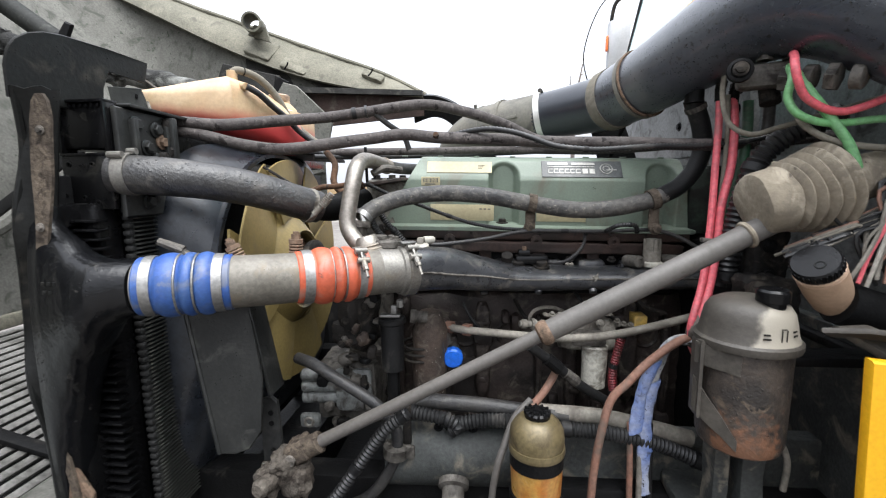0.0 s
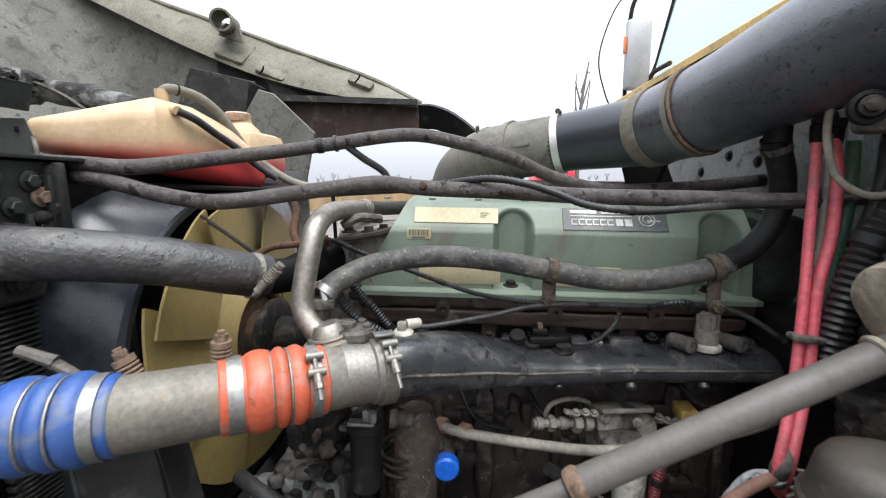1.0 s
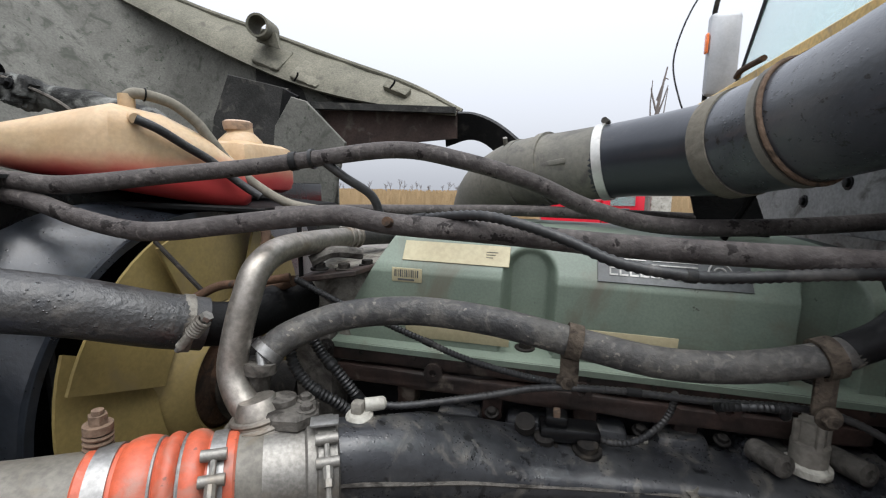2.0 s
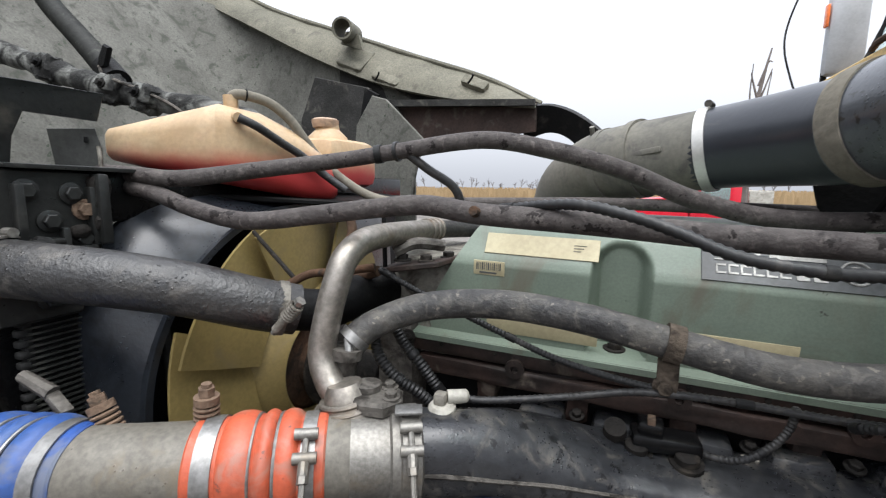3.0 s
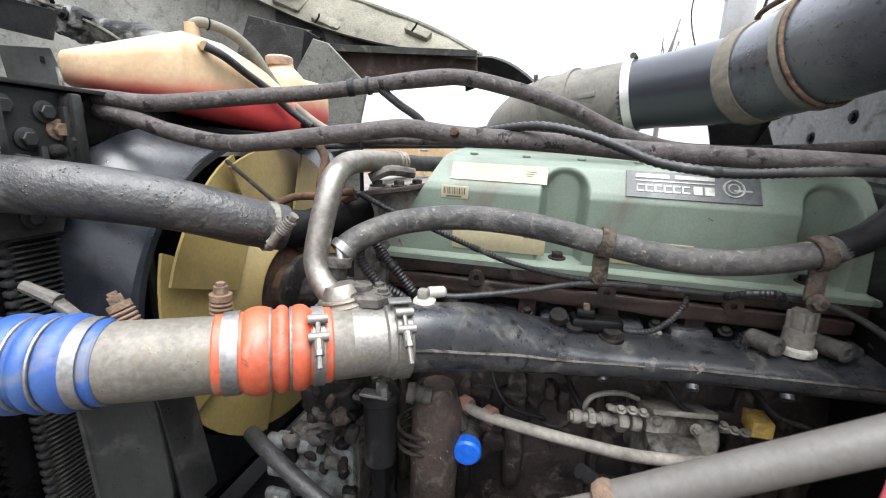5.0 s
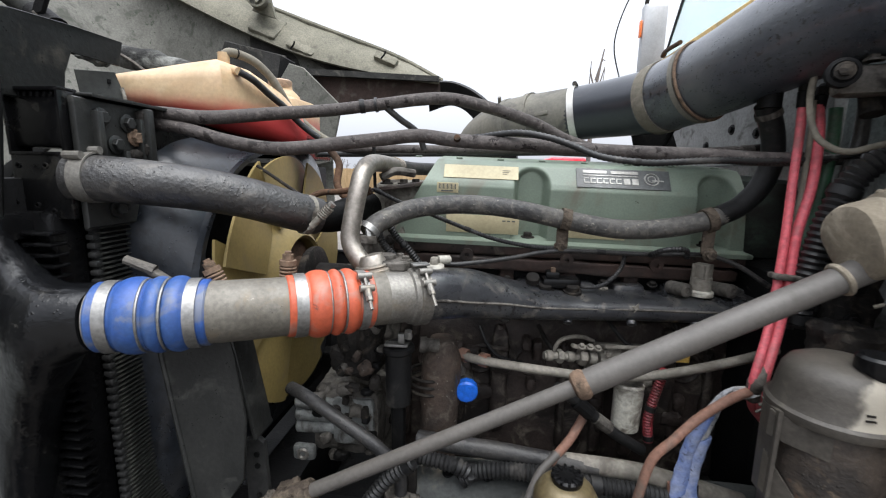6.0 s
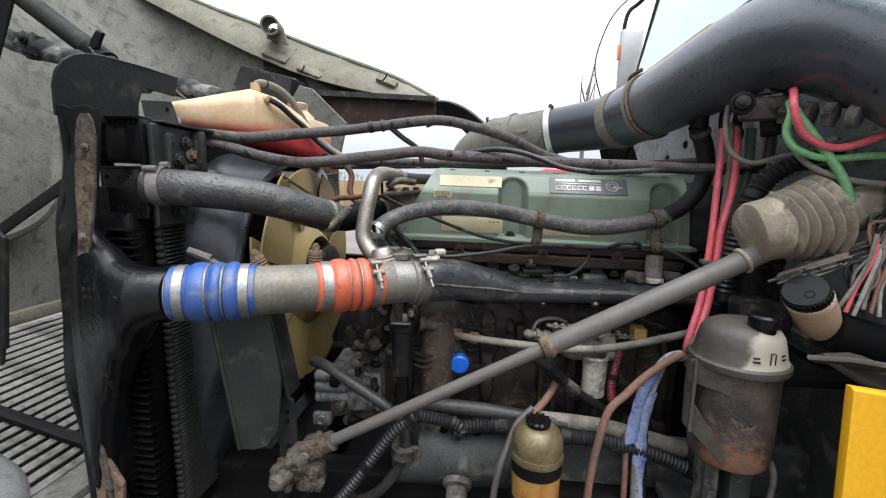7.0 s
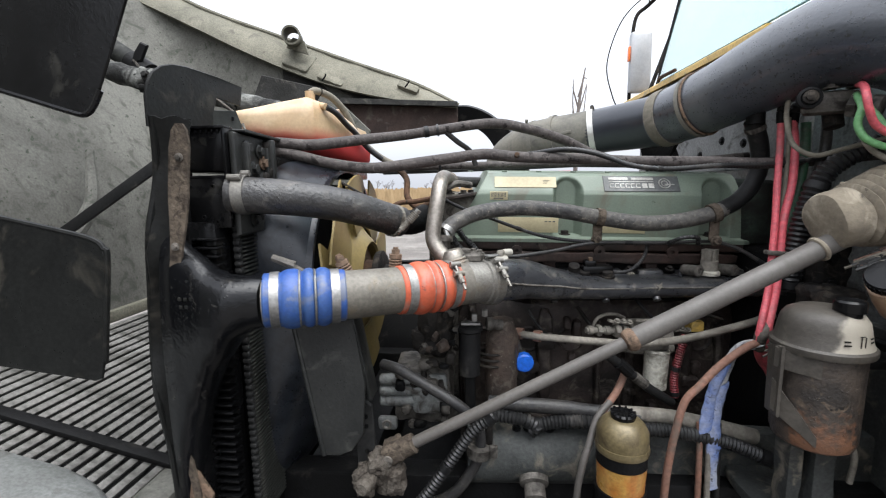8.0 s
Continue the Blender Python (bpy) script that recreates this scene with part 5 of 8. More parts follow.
def make_charge_pipe():
    t = thing("charge_air_pipe", tuple(at_x(-0.38)), "dusty bare metal charge air pipe between two couplers", "pipe")
    part("tube", Geo().tube([at_x(x) for x in np.linspace(-0.585, -0.19, 24)], 0.0515, 40), M["pipe"], t)
    coupler("hose_coupler", -0.585, -0.437, M["blue"], "blue silicone hose coupler with steel band clamps", [(0.34, 0.125), (0.545, 0.07), (0.715, 0.09)], [(0.14, 0.017), (0.87, 0.017)])
    c = coupler("hose_coupler", -0.339, -0.213, M["orange"], "orange-red silicone hose coupler with steel clamps", [(0.36, 0.125), (0.555, 0.06), (0.71, 0.085)], [(0.14, 0.020), (0.87, 0.016)])
    side = unit(np.cross(AX, vec(0, 0, 1)))
    t_bolt(c, at_x(-0.2295) + side * 0.045 + vec(0, 0, 0.045), 0.058, AX, unit(side * 0.7 + vec(0, 0, 0.7)), 0.055)
    e = thing("intake_elbow", tuple(at_x(-0.16)), "bare cast aluminium intake elbow with pad on top", "pipe fitting")
    part("body", Geo().lathe([(0, 0.0512), (0.04, 0.0513), (0.079, 0.0515), (0.082, 0.056), (0.095, 0.056)], at_x(-0.217), AX, 40), M["alu"], e)
    p = at_x(-0.212) + vec(0.0, 0.012, 0.052)
    # cast pad behind the tube's foot, with ears and bolts
    pad = [(0.0, 0.025), (0.03, 0.012), (0.06, 0.018), (0.073, 0.045), (0.06, 0.07), (0.025, 0.078), (-0.005, 0.06)]
    part("pad", Geo().slab([p + vec(x, y, 0.006) for x, y in pad], 0.020, 0.004), M["alu_dirty"], e)
    part("boss", Geo().lathe([(0, 0.019), (0.012, 0.018), (0.014, 0.013)], p + vec(0.018, 0.05, 0.012), (0, 0, 1), 20), M["alu_dirty"], e)
    for dx, dy in ((0.058, 0.042), (0.042, 0.066)):
        part("bolt", Geo().bolt(tuple(p + vec(dx, dy, 0.015)), (0, 0, 1), 0.008, 0.009), M["alu_dirty"], e)
    v = thing("v_band_clamp", tuple(at_x(-0.117)), "steel v-band clamp with t-bolt at the manifold mouth", "clamp")
    part("band", Geo().lathe([(-0.014, 0.054), (-0.011, 0.0605), (0.011, 0.0605), (0.014, 0.054)], at_x(-0.130), AX, 40, caps=False), M["alu"], v)
    t_bolt(v, at_x(-0.130) + side * 0.047 + vec(0, 0, 0.047), 0.06, AX, unit(side * 0.7 + vec(0, 0, 0.7)), 0.062)
    part("tag", Geo().box(tuple(at_x(-0.130) + side * 0.012 + vec(0, 0, 0.066)), (0.034, 0.022, 0.004), 0.001, Euler((0, 0, radians(27))).to_matrix()), M["steel"], v)
    part("nut", Geo().lathe([(0, 0.008), (0.016, 0.008)], at_x(-0.142) + vec(0, -0.02, -0.082), (0, -0.2, 1), 6), M["steel"], v)


def make_vent_tube():
    t = thing("vent_tube", (-0.235, 0.985, 1.35), "brushed steel bent tube rising from the intake elbow", "pipe")
    path = [(-0.213, 0.970, 1.345), (-0.246, 0.973, 1.366), (-0.270, 0.982, 1.404), (-0.267, 0.990, 1.452), (-0.259, 1.003, 1.505), (-0.255, 1.022, 1.540), (-0.250, 1.065, 1.560), (-0.247, 1.16, 1.562), (-0.243, 1.32, 1.556)]
    p = curve(path, 8)
    part("tube", Geo().tube(p, 0.0195, 20), M["tube_steel"], t)
    part("foot", Geo().lathe([(-0.020, 0.047), (-0.006, 0.047), (0.001, 0.044), (0.003, 0.039), (0.010, 0.037), (0.012, 0.031), (0.022, 0.028), (0.032, 0.022)], (-0.216, 0.968, 1.350), (-0.22, 0, 1), 30), M["tube_steel"], t)
    for h, r in ((1.352, 0.042), (1.360, 0.035)):
        part("weld_bead", Geo().torus((-0.217, 0.968, h), (-0.2, 0, 1), r, 0.004, 28, 8), M["tube_steel"], t)
    for k, q in enumerate(((-0.245, 1.265, 1.558), (-0.244, 1.285, 1.557), (-0.244, 1.305, 1.556))):
        part("spring_clamp", Geo().torus(q, (0.1, 1, -0.06), 0.0205, 0.0028, 24, 8), M["tube_steel"], t)
    h = Geo().tube(curve([(-0.243, 1.31, 1.556), (-0.215, 1.38, 1.552), (-0.15, 1.45, 1.55), (-0.08, 1.53, 1.545)], 6), 0.018, 14)
    part("hose_end", h, M["rubber"], t)


def hose_clip(at, axis, r, post_to, name="hose_bracket"):
    t = thing(name, post_to, "rusty hose bracket with strap on the engine head", "bracket", "coolant hose brackets")
    part("strap", Geo().band(at, axis, r, 0.020, 0.004, 24), M["crust"], t)
    a, b = vec(*at), vec(*post_to)
    part("post", Geo().box(tuple((a + b) / 2 - vec(0, 0, r / 2)), (0.026, 0.006, max(0.03, abs(a[2] - b[2]) - r)), 0.002), M["crust"], t)
    part("bolt", Geo().bolt(tuple(b + vec(0, -0.006, 0.0)), (0, -1, 0), 0.010, 0.012), M["crust"], t)


def make_cover_hose():
    t = thing("coolant_hose", (-0.23, 0.99, 1.41), "dusty black coolant hose across the valve cover", "hose")
    path = [(-0.246, 1.012, 1.418), (-0.217, 1.04, 1.443), (-0.155, 1.077, 1.466), (-0.055, 1.10, 1.476), (0.056, 1.112, 1.468), (0.173, 1.120, 1.446), (0.284, 1.118, 1.430), (0.38, 1.12, 1.434), (0.474, 1.128, 1.454), (0.510, 1.135, 1.470)]
    r = 0.021
    part("hose", Geo().tube(curve(path, 8), r, 22), M["hose_crust"], t)
    for q, ax in (((-0.241, 1.018, 1.423), (0.4, 0.5, 0.6)),):
        part("clamp", Geo().band(q, ax, 0.0215, 0.013, 0.002, 24), M["steel"], t)
        part("screw", Geo().lathe([(-0.012, 0.006), (0.012, 0.006)], (-0.237, 0.998, 1.418), (0.3, -0.3, -0.8), 10), M["steel"], t)
    part("riser", Geo().tube(curve([(0.495, 1.132, 1.463), (0.538, 1.14, 1.485), (0.574, 1.145, 1.525), (0.590, 1.145, 1.575), (0.580, 1.135, 1.63), (0.548, 1.115, 1.69)], 8), 0.0215, 20), M["rubber_black"], t, "clean black riser to the duct")
    part("clamp", Geo().band((0.559, 1.122, 1.672), (-0.5, -0.2, 1), 0.0225, 0.012, 0.002, 24), M["alu_dirty"], t)
    part("barb", Geo().lathe([(0, 0.018), (0.03, 0.018), (0.03, 0.024), (0.045, 0.024)], (-0.249, 1.00, 1.370), (0.1, 0.1, 1), 16), M["alu_dirty"], t)
    hose_clip((0.173, 1.120, 1.446), (1, 0.05, -0.18), 0.0215, (0.168, 1.133, 1.385))
    hose_clip((0.474, 1.128, 1.454), (0.9, 0.1, 0.3), 0.0225, (0.480, 1.125, 1.380))


def make_radiator_hose():
    t = thing("radiator_hose", (-0.5, 0.9, 1.5), "thick black upper radiator hose, wet and dusty", "hose")
    path = [(-0.695, 0.808, 1.527), (-0.62, 0.824, 1.523), (-0.535, 0.872, 1.511), (-0.46, 0.93, 1.491), (-0.40, 0.988, 1.464), (-0.362, 1.035, 1.447)]
    part("hose", Geo().tube(curve(path, 8), 0.0395, 32), M["rubber_wet"], t)
    part("clamp", Geo().band((-0.667, 0.814, 1.527), (1, 0.15, 0), 0.040, 0.024, 0.003, 32), M["alu"], t)
    for dy, dz in ((-0.030, 0.036), (0.006, 0.045)):
        part("screw", Geo().lathe([(-0.014, 0.007), (0.014, 0.007)], (-0.667, 0.814 + dy, 1.528 + dz), (1, 0.1, 0), 10), M["alu"], t)
    q, ax = vec(-0.378, 1.018, 1.452), unit(vec(0.62, 0.74, -0.2))
    part("clamp", Geo().band(q, ax, 0.0398, 0.014, 0.0025, 36), M["case_grey"], t, "dull steel band clamp")
    # spring-loaded clamp bolt lying aslant on the near side
    o, w = vec(-0.356, 0.979, 1.426), vec(0.047, 0.004, 0.050)
    part("clamp_bolt", Geo().tube([o, o + w], 0.0042, 10), M["alu"], t)
    part("bolt_sleeve", Geo().tube([o + w * 0.12, o + w * 0.5], 0.0072, 12), M["case_grey"], t)
    for k in range(6):
        part("spring_turn", Geo().torus(o + w * (0.56 + 0.07 * k), w, 0.0088, 0.0022, 14, 6), M["case_grey"], t)
    part("bolt_nut", Geo().lathe([(0, 0.008), (0.007, 0.008)], o + w * 0.98, w, 6), M["alu"], t)
    g = Geo().tube(curve([(-0.366, 1.03, 1.448), (-0.335, 1.065, 1.443), (-0.315, 1.12, 1.45), (-0.30, 1.2, 1.455)], 6), [0.034, 0.033, 0.036, 0.04], 22)
    n = solo("thermostat_outlet", g, M["iron_black"], (-0.3, 1.06, 1.44), "black wet thermostat outlet neck on the engine", "pipe fitting")
    return n


make_valve_cover()
make_head()
make_block()
make_manifold()
make_charge_pipe()
make_vent_tube()
make_cover_hose()
make_radiator_hose()

# ---- cooling pack and fan ----
FAN = vec(-0.58, 1.27, 1.245)
RING = 0.345


def make_radiator():
    t = thing("radiator", (-0.72, 1.4, 0.7), "black truck radiator with dusty fins and end tank", "radiator")
    g = Geo()
    g.box((-0.736, 1.37, 1.61), (0.106, 1.16, 0.09), 0.008)
    part("top_tank", g, M["plastic"], t)
    # end box: open pocket above a plate
    g = Geo()
    g.box((-0.736, 0.790, 1.50), (0.106, 0.012, 0.108), 0.002)
    part("end_plate", g, M["plastic"], t)
    for z, h in ((1.658, 0.006), (1.555, 0.006)):
        part("end_rim", Geo().box((-0.736, 0.800, z), (0.106, 0.035, h), 0.001), M["plastic"], t)
    for x in (-0.786, -0.686):
        part("end_rim", Geo().box((x, 0.800, 1.606), (0.006, 0.035, 0.10), 0.001), M["plastic"], t)
    for k in range(7):
        part("tooth", Geo().box((-0.772 + 0.012 * k, 0.796, 1.65), (0.006, 0.02, 0.008), 0.001), M["plastic"], t)
    for x, z in ((-0.76, 1.535), (-0.735, 1.47), (-0.775, 1.475), (-0.71, 1.535), (-0.705, 1.46)):
        part("hole", Geo().lathe([(0, 0.005), (0.003, 0.005), (0.003, 0.003), (0.0, 0.003)], (x, 0.7725, z), (0, -1, 0), 12), M["iron_black"], t)
    # side tank of the core, with horizontal ribs
    g = Geo().box((-0.757, 0.805, 1.08), (0.085, 0.06, 0.76), 0.012)
    part("side_tank", g, M["plastic"], t)
    rib = mesh_of("rib", Geo().box((0, 0, 0), (0.085, 0.03, 0.006), 0.002), M["plastic"])
    for k in range(38):
        ob = new("rib", rib)
        ob.parent = t
        ob.location = vec(-0.740, 0.765, 0.74 + 0.0185 * k) - vec(*t.location)
    # core with fins on the rear face
    g = Geo().box((-0.735, 1.4, 1.1), (0.07, 1.08, 0.88), 0.004)
    part("core", g, M["iron_black"], t)
    fin = mesh_of("fin", Geo().box((0, 0, 0), (0.008, 0.145, 0.003), 0), M["panel_grey"])
    for k in range(78):
        ob = new("fin", fin)
        ob.parent = t
        ob.location = vec(-0.694, 0.902, 0.71 + 0.0094 * k) - vec(*t.location)
    tooth = mesh_of("crimp_tooth", Geo().box((0, 0, 0), (0.016, 0.014, 0.011), 0.003), M["shroud_grey"])
    for k in range(46):
        ob = new("crimp_tooth", tooth)
        ob.parent = t
        ob.location = vec(-0.698, 0.826, 0.70 + 0.0165 * k) - vec(*t.location)
    part("fin_backing", Geo().box((-0.702, 0.902, 1.07), (0.008, 0.145, 0.74), 0.002), M["iron_black"], t)
    g = Geo().box((-0.702, 0.834, 1.08), (0.014, 0.012, 0.80), 0.002)
    part("header_strip", g, M["shroud_grey"], t)
    settle(t, (0, 0, 0), (-0.002, 0.006, 0.011))


def make_header_bracket():
    t = thing("radiator_mount", (-0.66, 0.92, 1.55), "black bolted mounting plate on top of the radiator", "bracket")
    g = Geo().slab([(-0.676, 0.80, 1.66), (-0.676, 0.945, 1.657), (-0.676, 0.945, 1.56), (-0.676, 0.90, 1.44), (-0.676, 0.80, 1.44)], 0.012, 0.003)
    part("plate", g, M["panel_dark"], t)
    for y, z, m in ((0.845, 1.63, "panel_dark"), (0.87, 1.585, "panel_dark"), (0.90, 1.625, "panel_dark"), (0.915, 1.60, "rust_light"), (0.91, 1.555, "panel_dark"), (0.86, 1.47, "panel_dark")):
        part("bolt", Geo().bolt((-0.669, y, z), (1, 0, 0), 0.011, 0.012), M[m], t)
    g = Geo().box((-0.66, 0.935, 1.60), (0.028, 0.016, 0.11), 0.004)
    part("rib", g, M["panel_dark"], t)
    g = Geo().slab([(-0.70, 0.82, 1.666), (-0.655, 0.82, 1.664), (-0.655, 1.05, 1.660), (-0.70, 1.05, 1.664)], 0.006, 0.002)
    part("top_strap", g, M["panel_dark"], t)
    # grime-caked fittings on the plate
    for k in range(14):
        y, z = 0.815 + 0.125 * rng.random(), 1.46 + 0.18 * rng.random()
        if z < 1.56 and y > 0.89:
            y -= 0.06
        g = Geo().rough_box((-0.664, y, z), (0.016 + 0.012 * rng.random(), 0.012 + 0.02 * rng.random(), 0.01 + 0.03 * rng.random()), 0.004, 60, 8, power=4)
        part("fitting", g, M["iron" if k % 3 else "shroud_grey"], t)
    g = Geo().tube(curve([(-0.742, 0.985, 1.662), (-0.745, 0.987, 1.685), (-0.752, 0.990, 1.704)], 4), 0.0035, 8)
    part("tab", g, M["case_grey"], t)
    b = thing("tank_bracket", (-0.785, 0.975, 1.68), "grey steel bracket with a slotted strap beside the coolant tank", "bracket")
    part("plate", Geo().slab([(-0.811, 0.945, 1.732), (-0.772, 0.998, 1.737), (-0.760, 1.0, 1.70), (-0.762, 1.0, 1.662), (-0.805, 0.95, 1.662)], 0.004, 0.001), M["panel_grey"], b)
    part("slot", Geo().box((-0.772, 0.982, 1.716), (0.006, 0.004, 0.010), 0.001, Euler((0, 0, radians(52))).to_matrix()), M["iron_black"], b)
    # ribs and pockets of the casting
    for y, z, w, h in ((0.835, 1.60, 0.012, 0.08), (0.885, 1.53, 0.01, 0.09), (0.925, 1.59, 0.012, 0.09), (0.905, 1.54, 0.04, 0.012), (0.86, 1.555, 0.05, 0.010)):
        part("rib", Geo().box((-0.666, y, z), (0.02, w, h), 0.003), M["panel_dark"], t)


def make_cooler_tank():
    t = thing("charge_air_cooler", (-0.72, 0.72, 1.1), "black charge air cooler end tank with aged rubber side baffle", "cooler")
    rows = []
    secs = [(-0.575, 0.718, 1.3165, 0.0515, 0.0515), (-0.60, 0.709, 1.316, 0.054, 0.054), (-0.63, 0.698, 1.308, 0.055, 0.062), (-0.655, 0.70, 1.290, 0.057, 0.085), (-0.68, 0.705, 1.280, 0.056, 0.104), (-0.705, 0.712, 1.262, 0.054, 0.142), (-0.735, 0.72, 1.232, 0.052, 0.192), (-0.760, 0.725, 1.185, 0.050, 0.265), (-0.775, 0.728, 1.13, 0.048, 0.320), (-0.79, 0.73, 1.115, 0.045, 0.335)]
    part("tank", lofted(secs, 32, 2.4), M["wet_black"], t)
    g = Geo().box((-0.775, 0.76, 1.11), (0.04, 0.07, 0.72), 0.01)
    part("flange", g, M["plastic"], t)
    for k in range(2):
        for j in range(5):
            part("cast_mark", Geo().box((-0.725 + 0.011 * j, 0.662 + 0.0012 * k, 1.332 - 0.016 * k), (0.007, 0.003, 0.007), 0.001), M["seal"], t)
    g = Geo().box((-0.80, 1.35, 1.1), (0.05, 1.2, 0.85), 0.004)
    part("core", g, M["iron_black"], t)
    return t


def make_seal(cooler):
    zs = np.linspace(0.45, 1.68, 34)
    left = np.interp(zs, [0.45, 0.6, 0.895, 1.01, 1.12, 1.19, 1.28, 1.43, 1.56, 1.68], [-0.79, -0.79, -0.807, -0.82, -0.823, -0.838, -0.836, -0.810, -0.788, -0.768])
    rows = [[(a + 0.045 * u, 0.712 + 0.03 * u + (0.010 * math.sin(z * 21) + 0.005 * math.sin(z * 47 + 1)) * (1 - u), z + 0.004 * math.sin(u * 9 + z * 13)) for u in np.linspace(0, 1, 6)] for z, a in zip(zs, left)]
    t = part("side_baffle", Geo().sheet(rows, 0.007), M["seal"], cooler, "grimy black wavy rubber baffle sheet")
    top = [(0.695, 1.66), (0.696, 1.715), (0.703, 1.742), (0.717, 1.764), (0.738, 1.780), (0.765, 1.790), (0.80, 1.795), (0.90, 1.797), (1.010, 1.797), (0.995, 1.748), (0.892, 1.750), (0.875, 1.71), (0.868, 1.66), (0.80, 1.655)]
    part("top_flap", Geo().slab([(-0.779 + 0.012 * math.sin(9 * y) + 0.05 * (y - 0.695), y, z) for y, z in top], 0.006, 0.002), M["seal"], t)
    part("edge_bead", Geo().tube(curve([(a - 0.002, 0.712 + 0.010 * math.sin(z * 21) + 0.005 * math.sin(z * 47 + 1), z) for z, a in zip(zs[::3], left[::3])], 4), 0.007, 8), M["seal"], t)
    p = curve([(-0.718, 0.692, 1.662), (-0.721, 0.692, 1.625), (-0.728, 0.692, 1.572), (-0.742, 0.692, 1.458), (-0.774, 0.692, 1.277), (-0.778, 0.692, 1.169), (-0.776, 0.692, 1.071), (-0.768, 0.692, 0.973), (-0.757, 0.692, 0.88), (-0.772, 0.692, 0.797)], 6)
    g = Geo()
    rows = []
    for i, q in enumerate(p):
        w = float(np.interp(q[2], [0.9, 1.2, 1.42, 1.52, 1.62, 1.65, 1.662], [0.008, 0.006, 0.012, 0.020, 0.020, 0.015, 0.007]))
        rows.append([q + vec(dx * w + 0.006, dy, 0) for dx, dy in ((-1, -0.003), (1, -0.003), (1, 0.003), (-1, 0.003))])
    g.rings(rows)
    part("strip", g, M["crust"], t, "rusty retaining strip")
    part("clip", Geo().box((-0.765, 0.770, 1.42), (0.02, 0.08, 0.02), 0.004), M["plastic"], t)
    g = Geo().slab([(-0.785, 0.70, 0.965), (-0.752, 0.70, 0.945), (-0.722, 0.70, 0.895), (-0.728, 0.70, 0.84), (-0.748, 0.70, 0.80), (-0.79, 0.70, 0.80)], 0.012, 0.003)
    part("lug", g, M["rust_light"], t, "rusty mounting lug")
    for x, z in ((-0.742, 1.43), (-0.716, 1.60)):
        part("bolt", Geo().bolt((x, 0.688, z), (0, -1, 0), 0.0055, 0.006), M["rust_grey"], t)


def make_shroud():
    t = thing("fan_shroud", (-0.65, 1.37, 1.18), "wet dark grey fan shroud behind the radiator", "fan shroud")
    n = 160
    rows = []
    y0, y1, z0, z1 = 0.90, 1.90, 0.70, 1.625
    for u in (0, 0.06, 0.25, 0.5, 0.75, 0.92, 1.0):
        row = []
        for k in range(n):
            a = 2 * math.pi * k / n
            c, s = math.cos(a), math.sin(a)
            # from a rounded rectangle to a circle
            e = 2 / (5 - 3 * u)
            sy, sz = math.copysign(abs(c) ** e, c), math.copysign(abs(s) ** e, s)
            ry, rz = (1 - u) * (y1 - y0) / 2 + u * RING, (1 - u) * (z1 - z0) / 2 + u * RING
            cy, cz = (1 - u) * (y0 + y1) / 2 + u * FAN[1], (1 - u) * (z0 + z1) / 2 + u * FAN[2]
            row.append((-0.700 + 0.115 * u ** 0.8, cy + ry * sy, cz + rz * sz))
        rows.append(row)
    inner = [[(x - 0.004, FAN[1] + (y - FAN[1]) * 0.988, FAN[2] + (z - FAN[2]) * 0.988) for x, y, z in row] for row in rows]
    g = Geo().rings(rows + inner[::-1], caps=False, closed=True)
    part("cone", g, M["shroud"], t)
    g = Geo().lathe([(-0.003, RING - 0.004), (-0.003, RING + 0.004), (0.012, RING + 0.003), (0.014, RING + 0.008), (0.018, RING + 0.008), (0.018, RING - 0.004), (-0.003, RING - 0.004)], (-0.588, FAN[1], FAN[2]), (1, 0, 0), 96, caps=False)
    part("ring", g, M["shroud"], t)
    g = Geo().tube([(-0.545, 1.128, 1.552), (-0.404, 1.085, 1.478)], 0.004, 8)
    part("stay_rod", g, M["iron"], t)
    # lower corner panel
    g = Geo().slab([(-0.585, 0.82, 1.30), (-0.455, 0.83, 1.30), (-0.432, 0.82, 1.215), (-0.412, 0.81, 1.10), (-0.418, 0.80, 0.985), (-0.445, 0.795, 0.945), (-0.475, 0.79, 0.935), (-0.506, 0.787, 0.937)], 0.008, 0.002)
    part("corner_panel", g, M["panel_dark"], t)
    g = Geo().tube([(-0.587, 0.818, 1.30), (-0.507, 0.785, 0.937)], 0.006, 8)
    part("panel_bead", g, M["panel_dark"], t)
    g = Geo().box((-0.425, 0.85, 1.16), (0.010, 0.06, 0.22), 0.003, Euler((0, radians(-10), 0)).to_matrix())
    part("panel_return", g, M["panel_dark"], t)
    g = Geo().tube([(-0.60, 0.98, 1.40), (-0.60, 0.985, 1.26)], 0.008, 8)
    part("drip_edge", g, M["shroud_grey"], t)


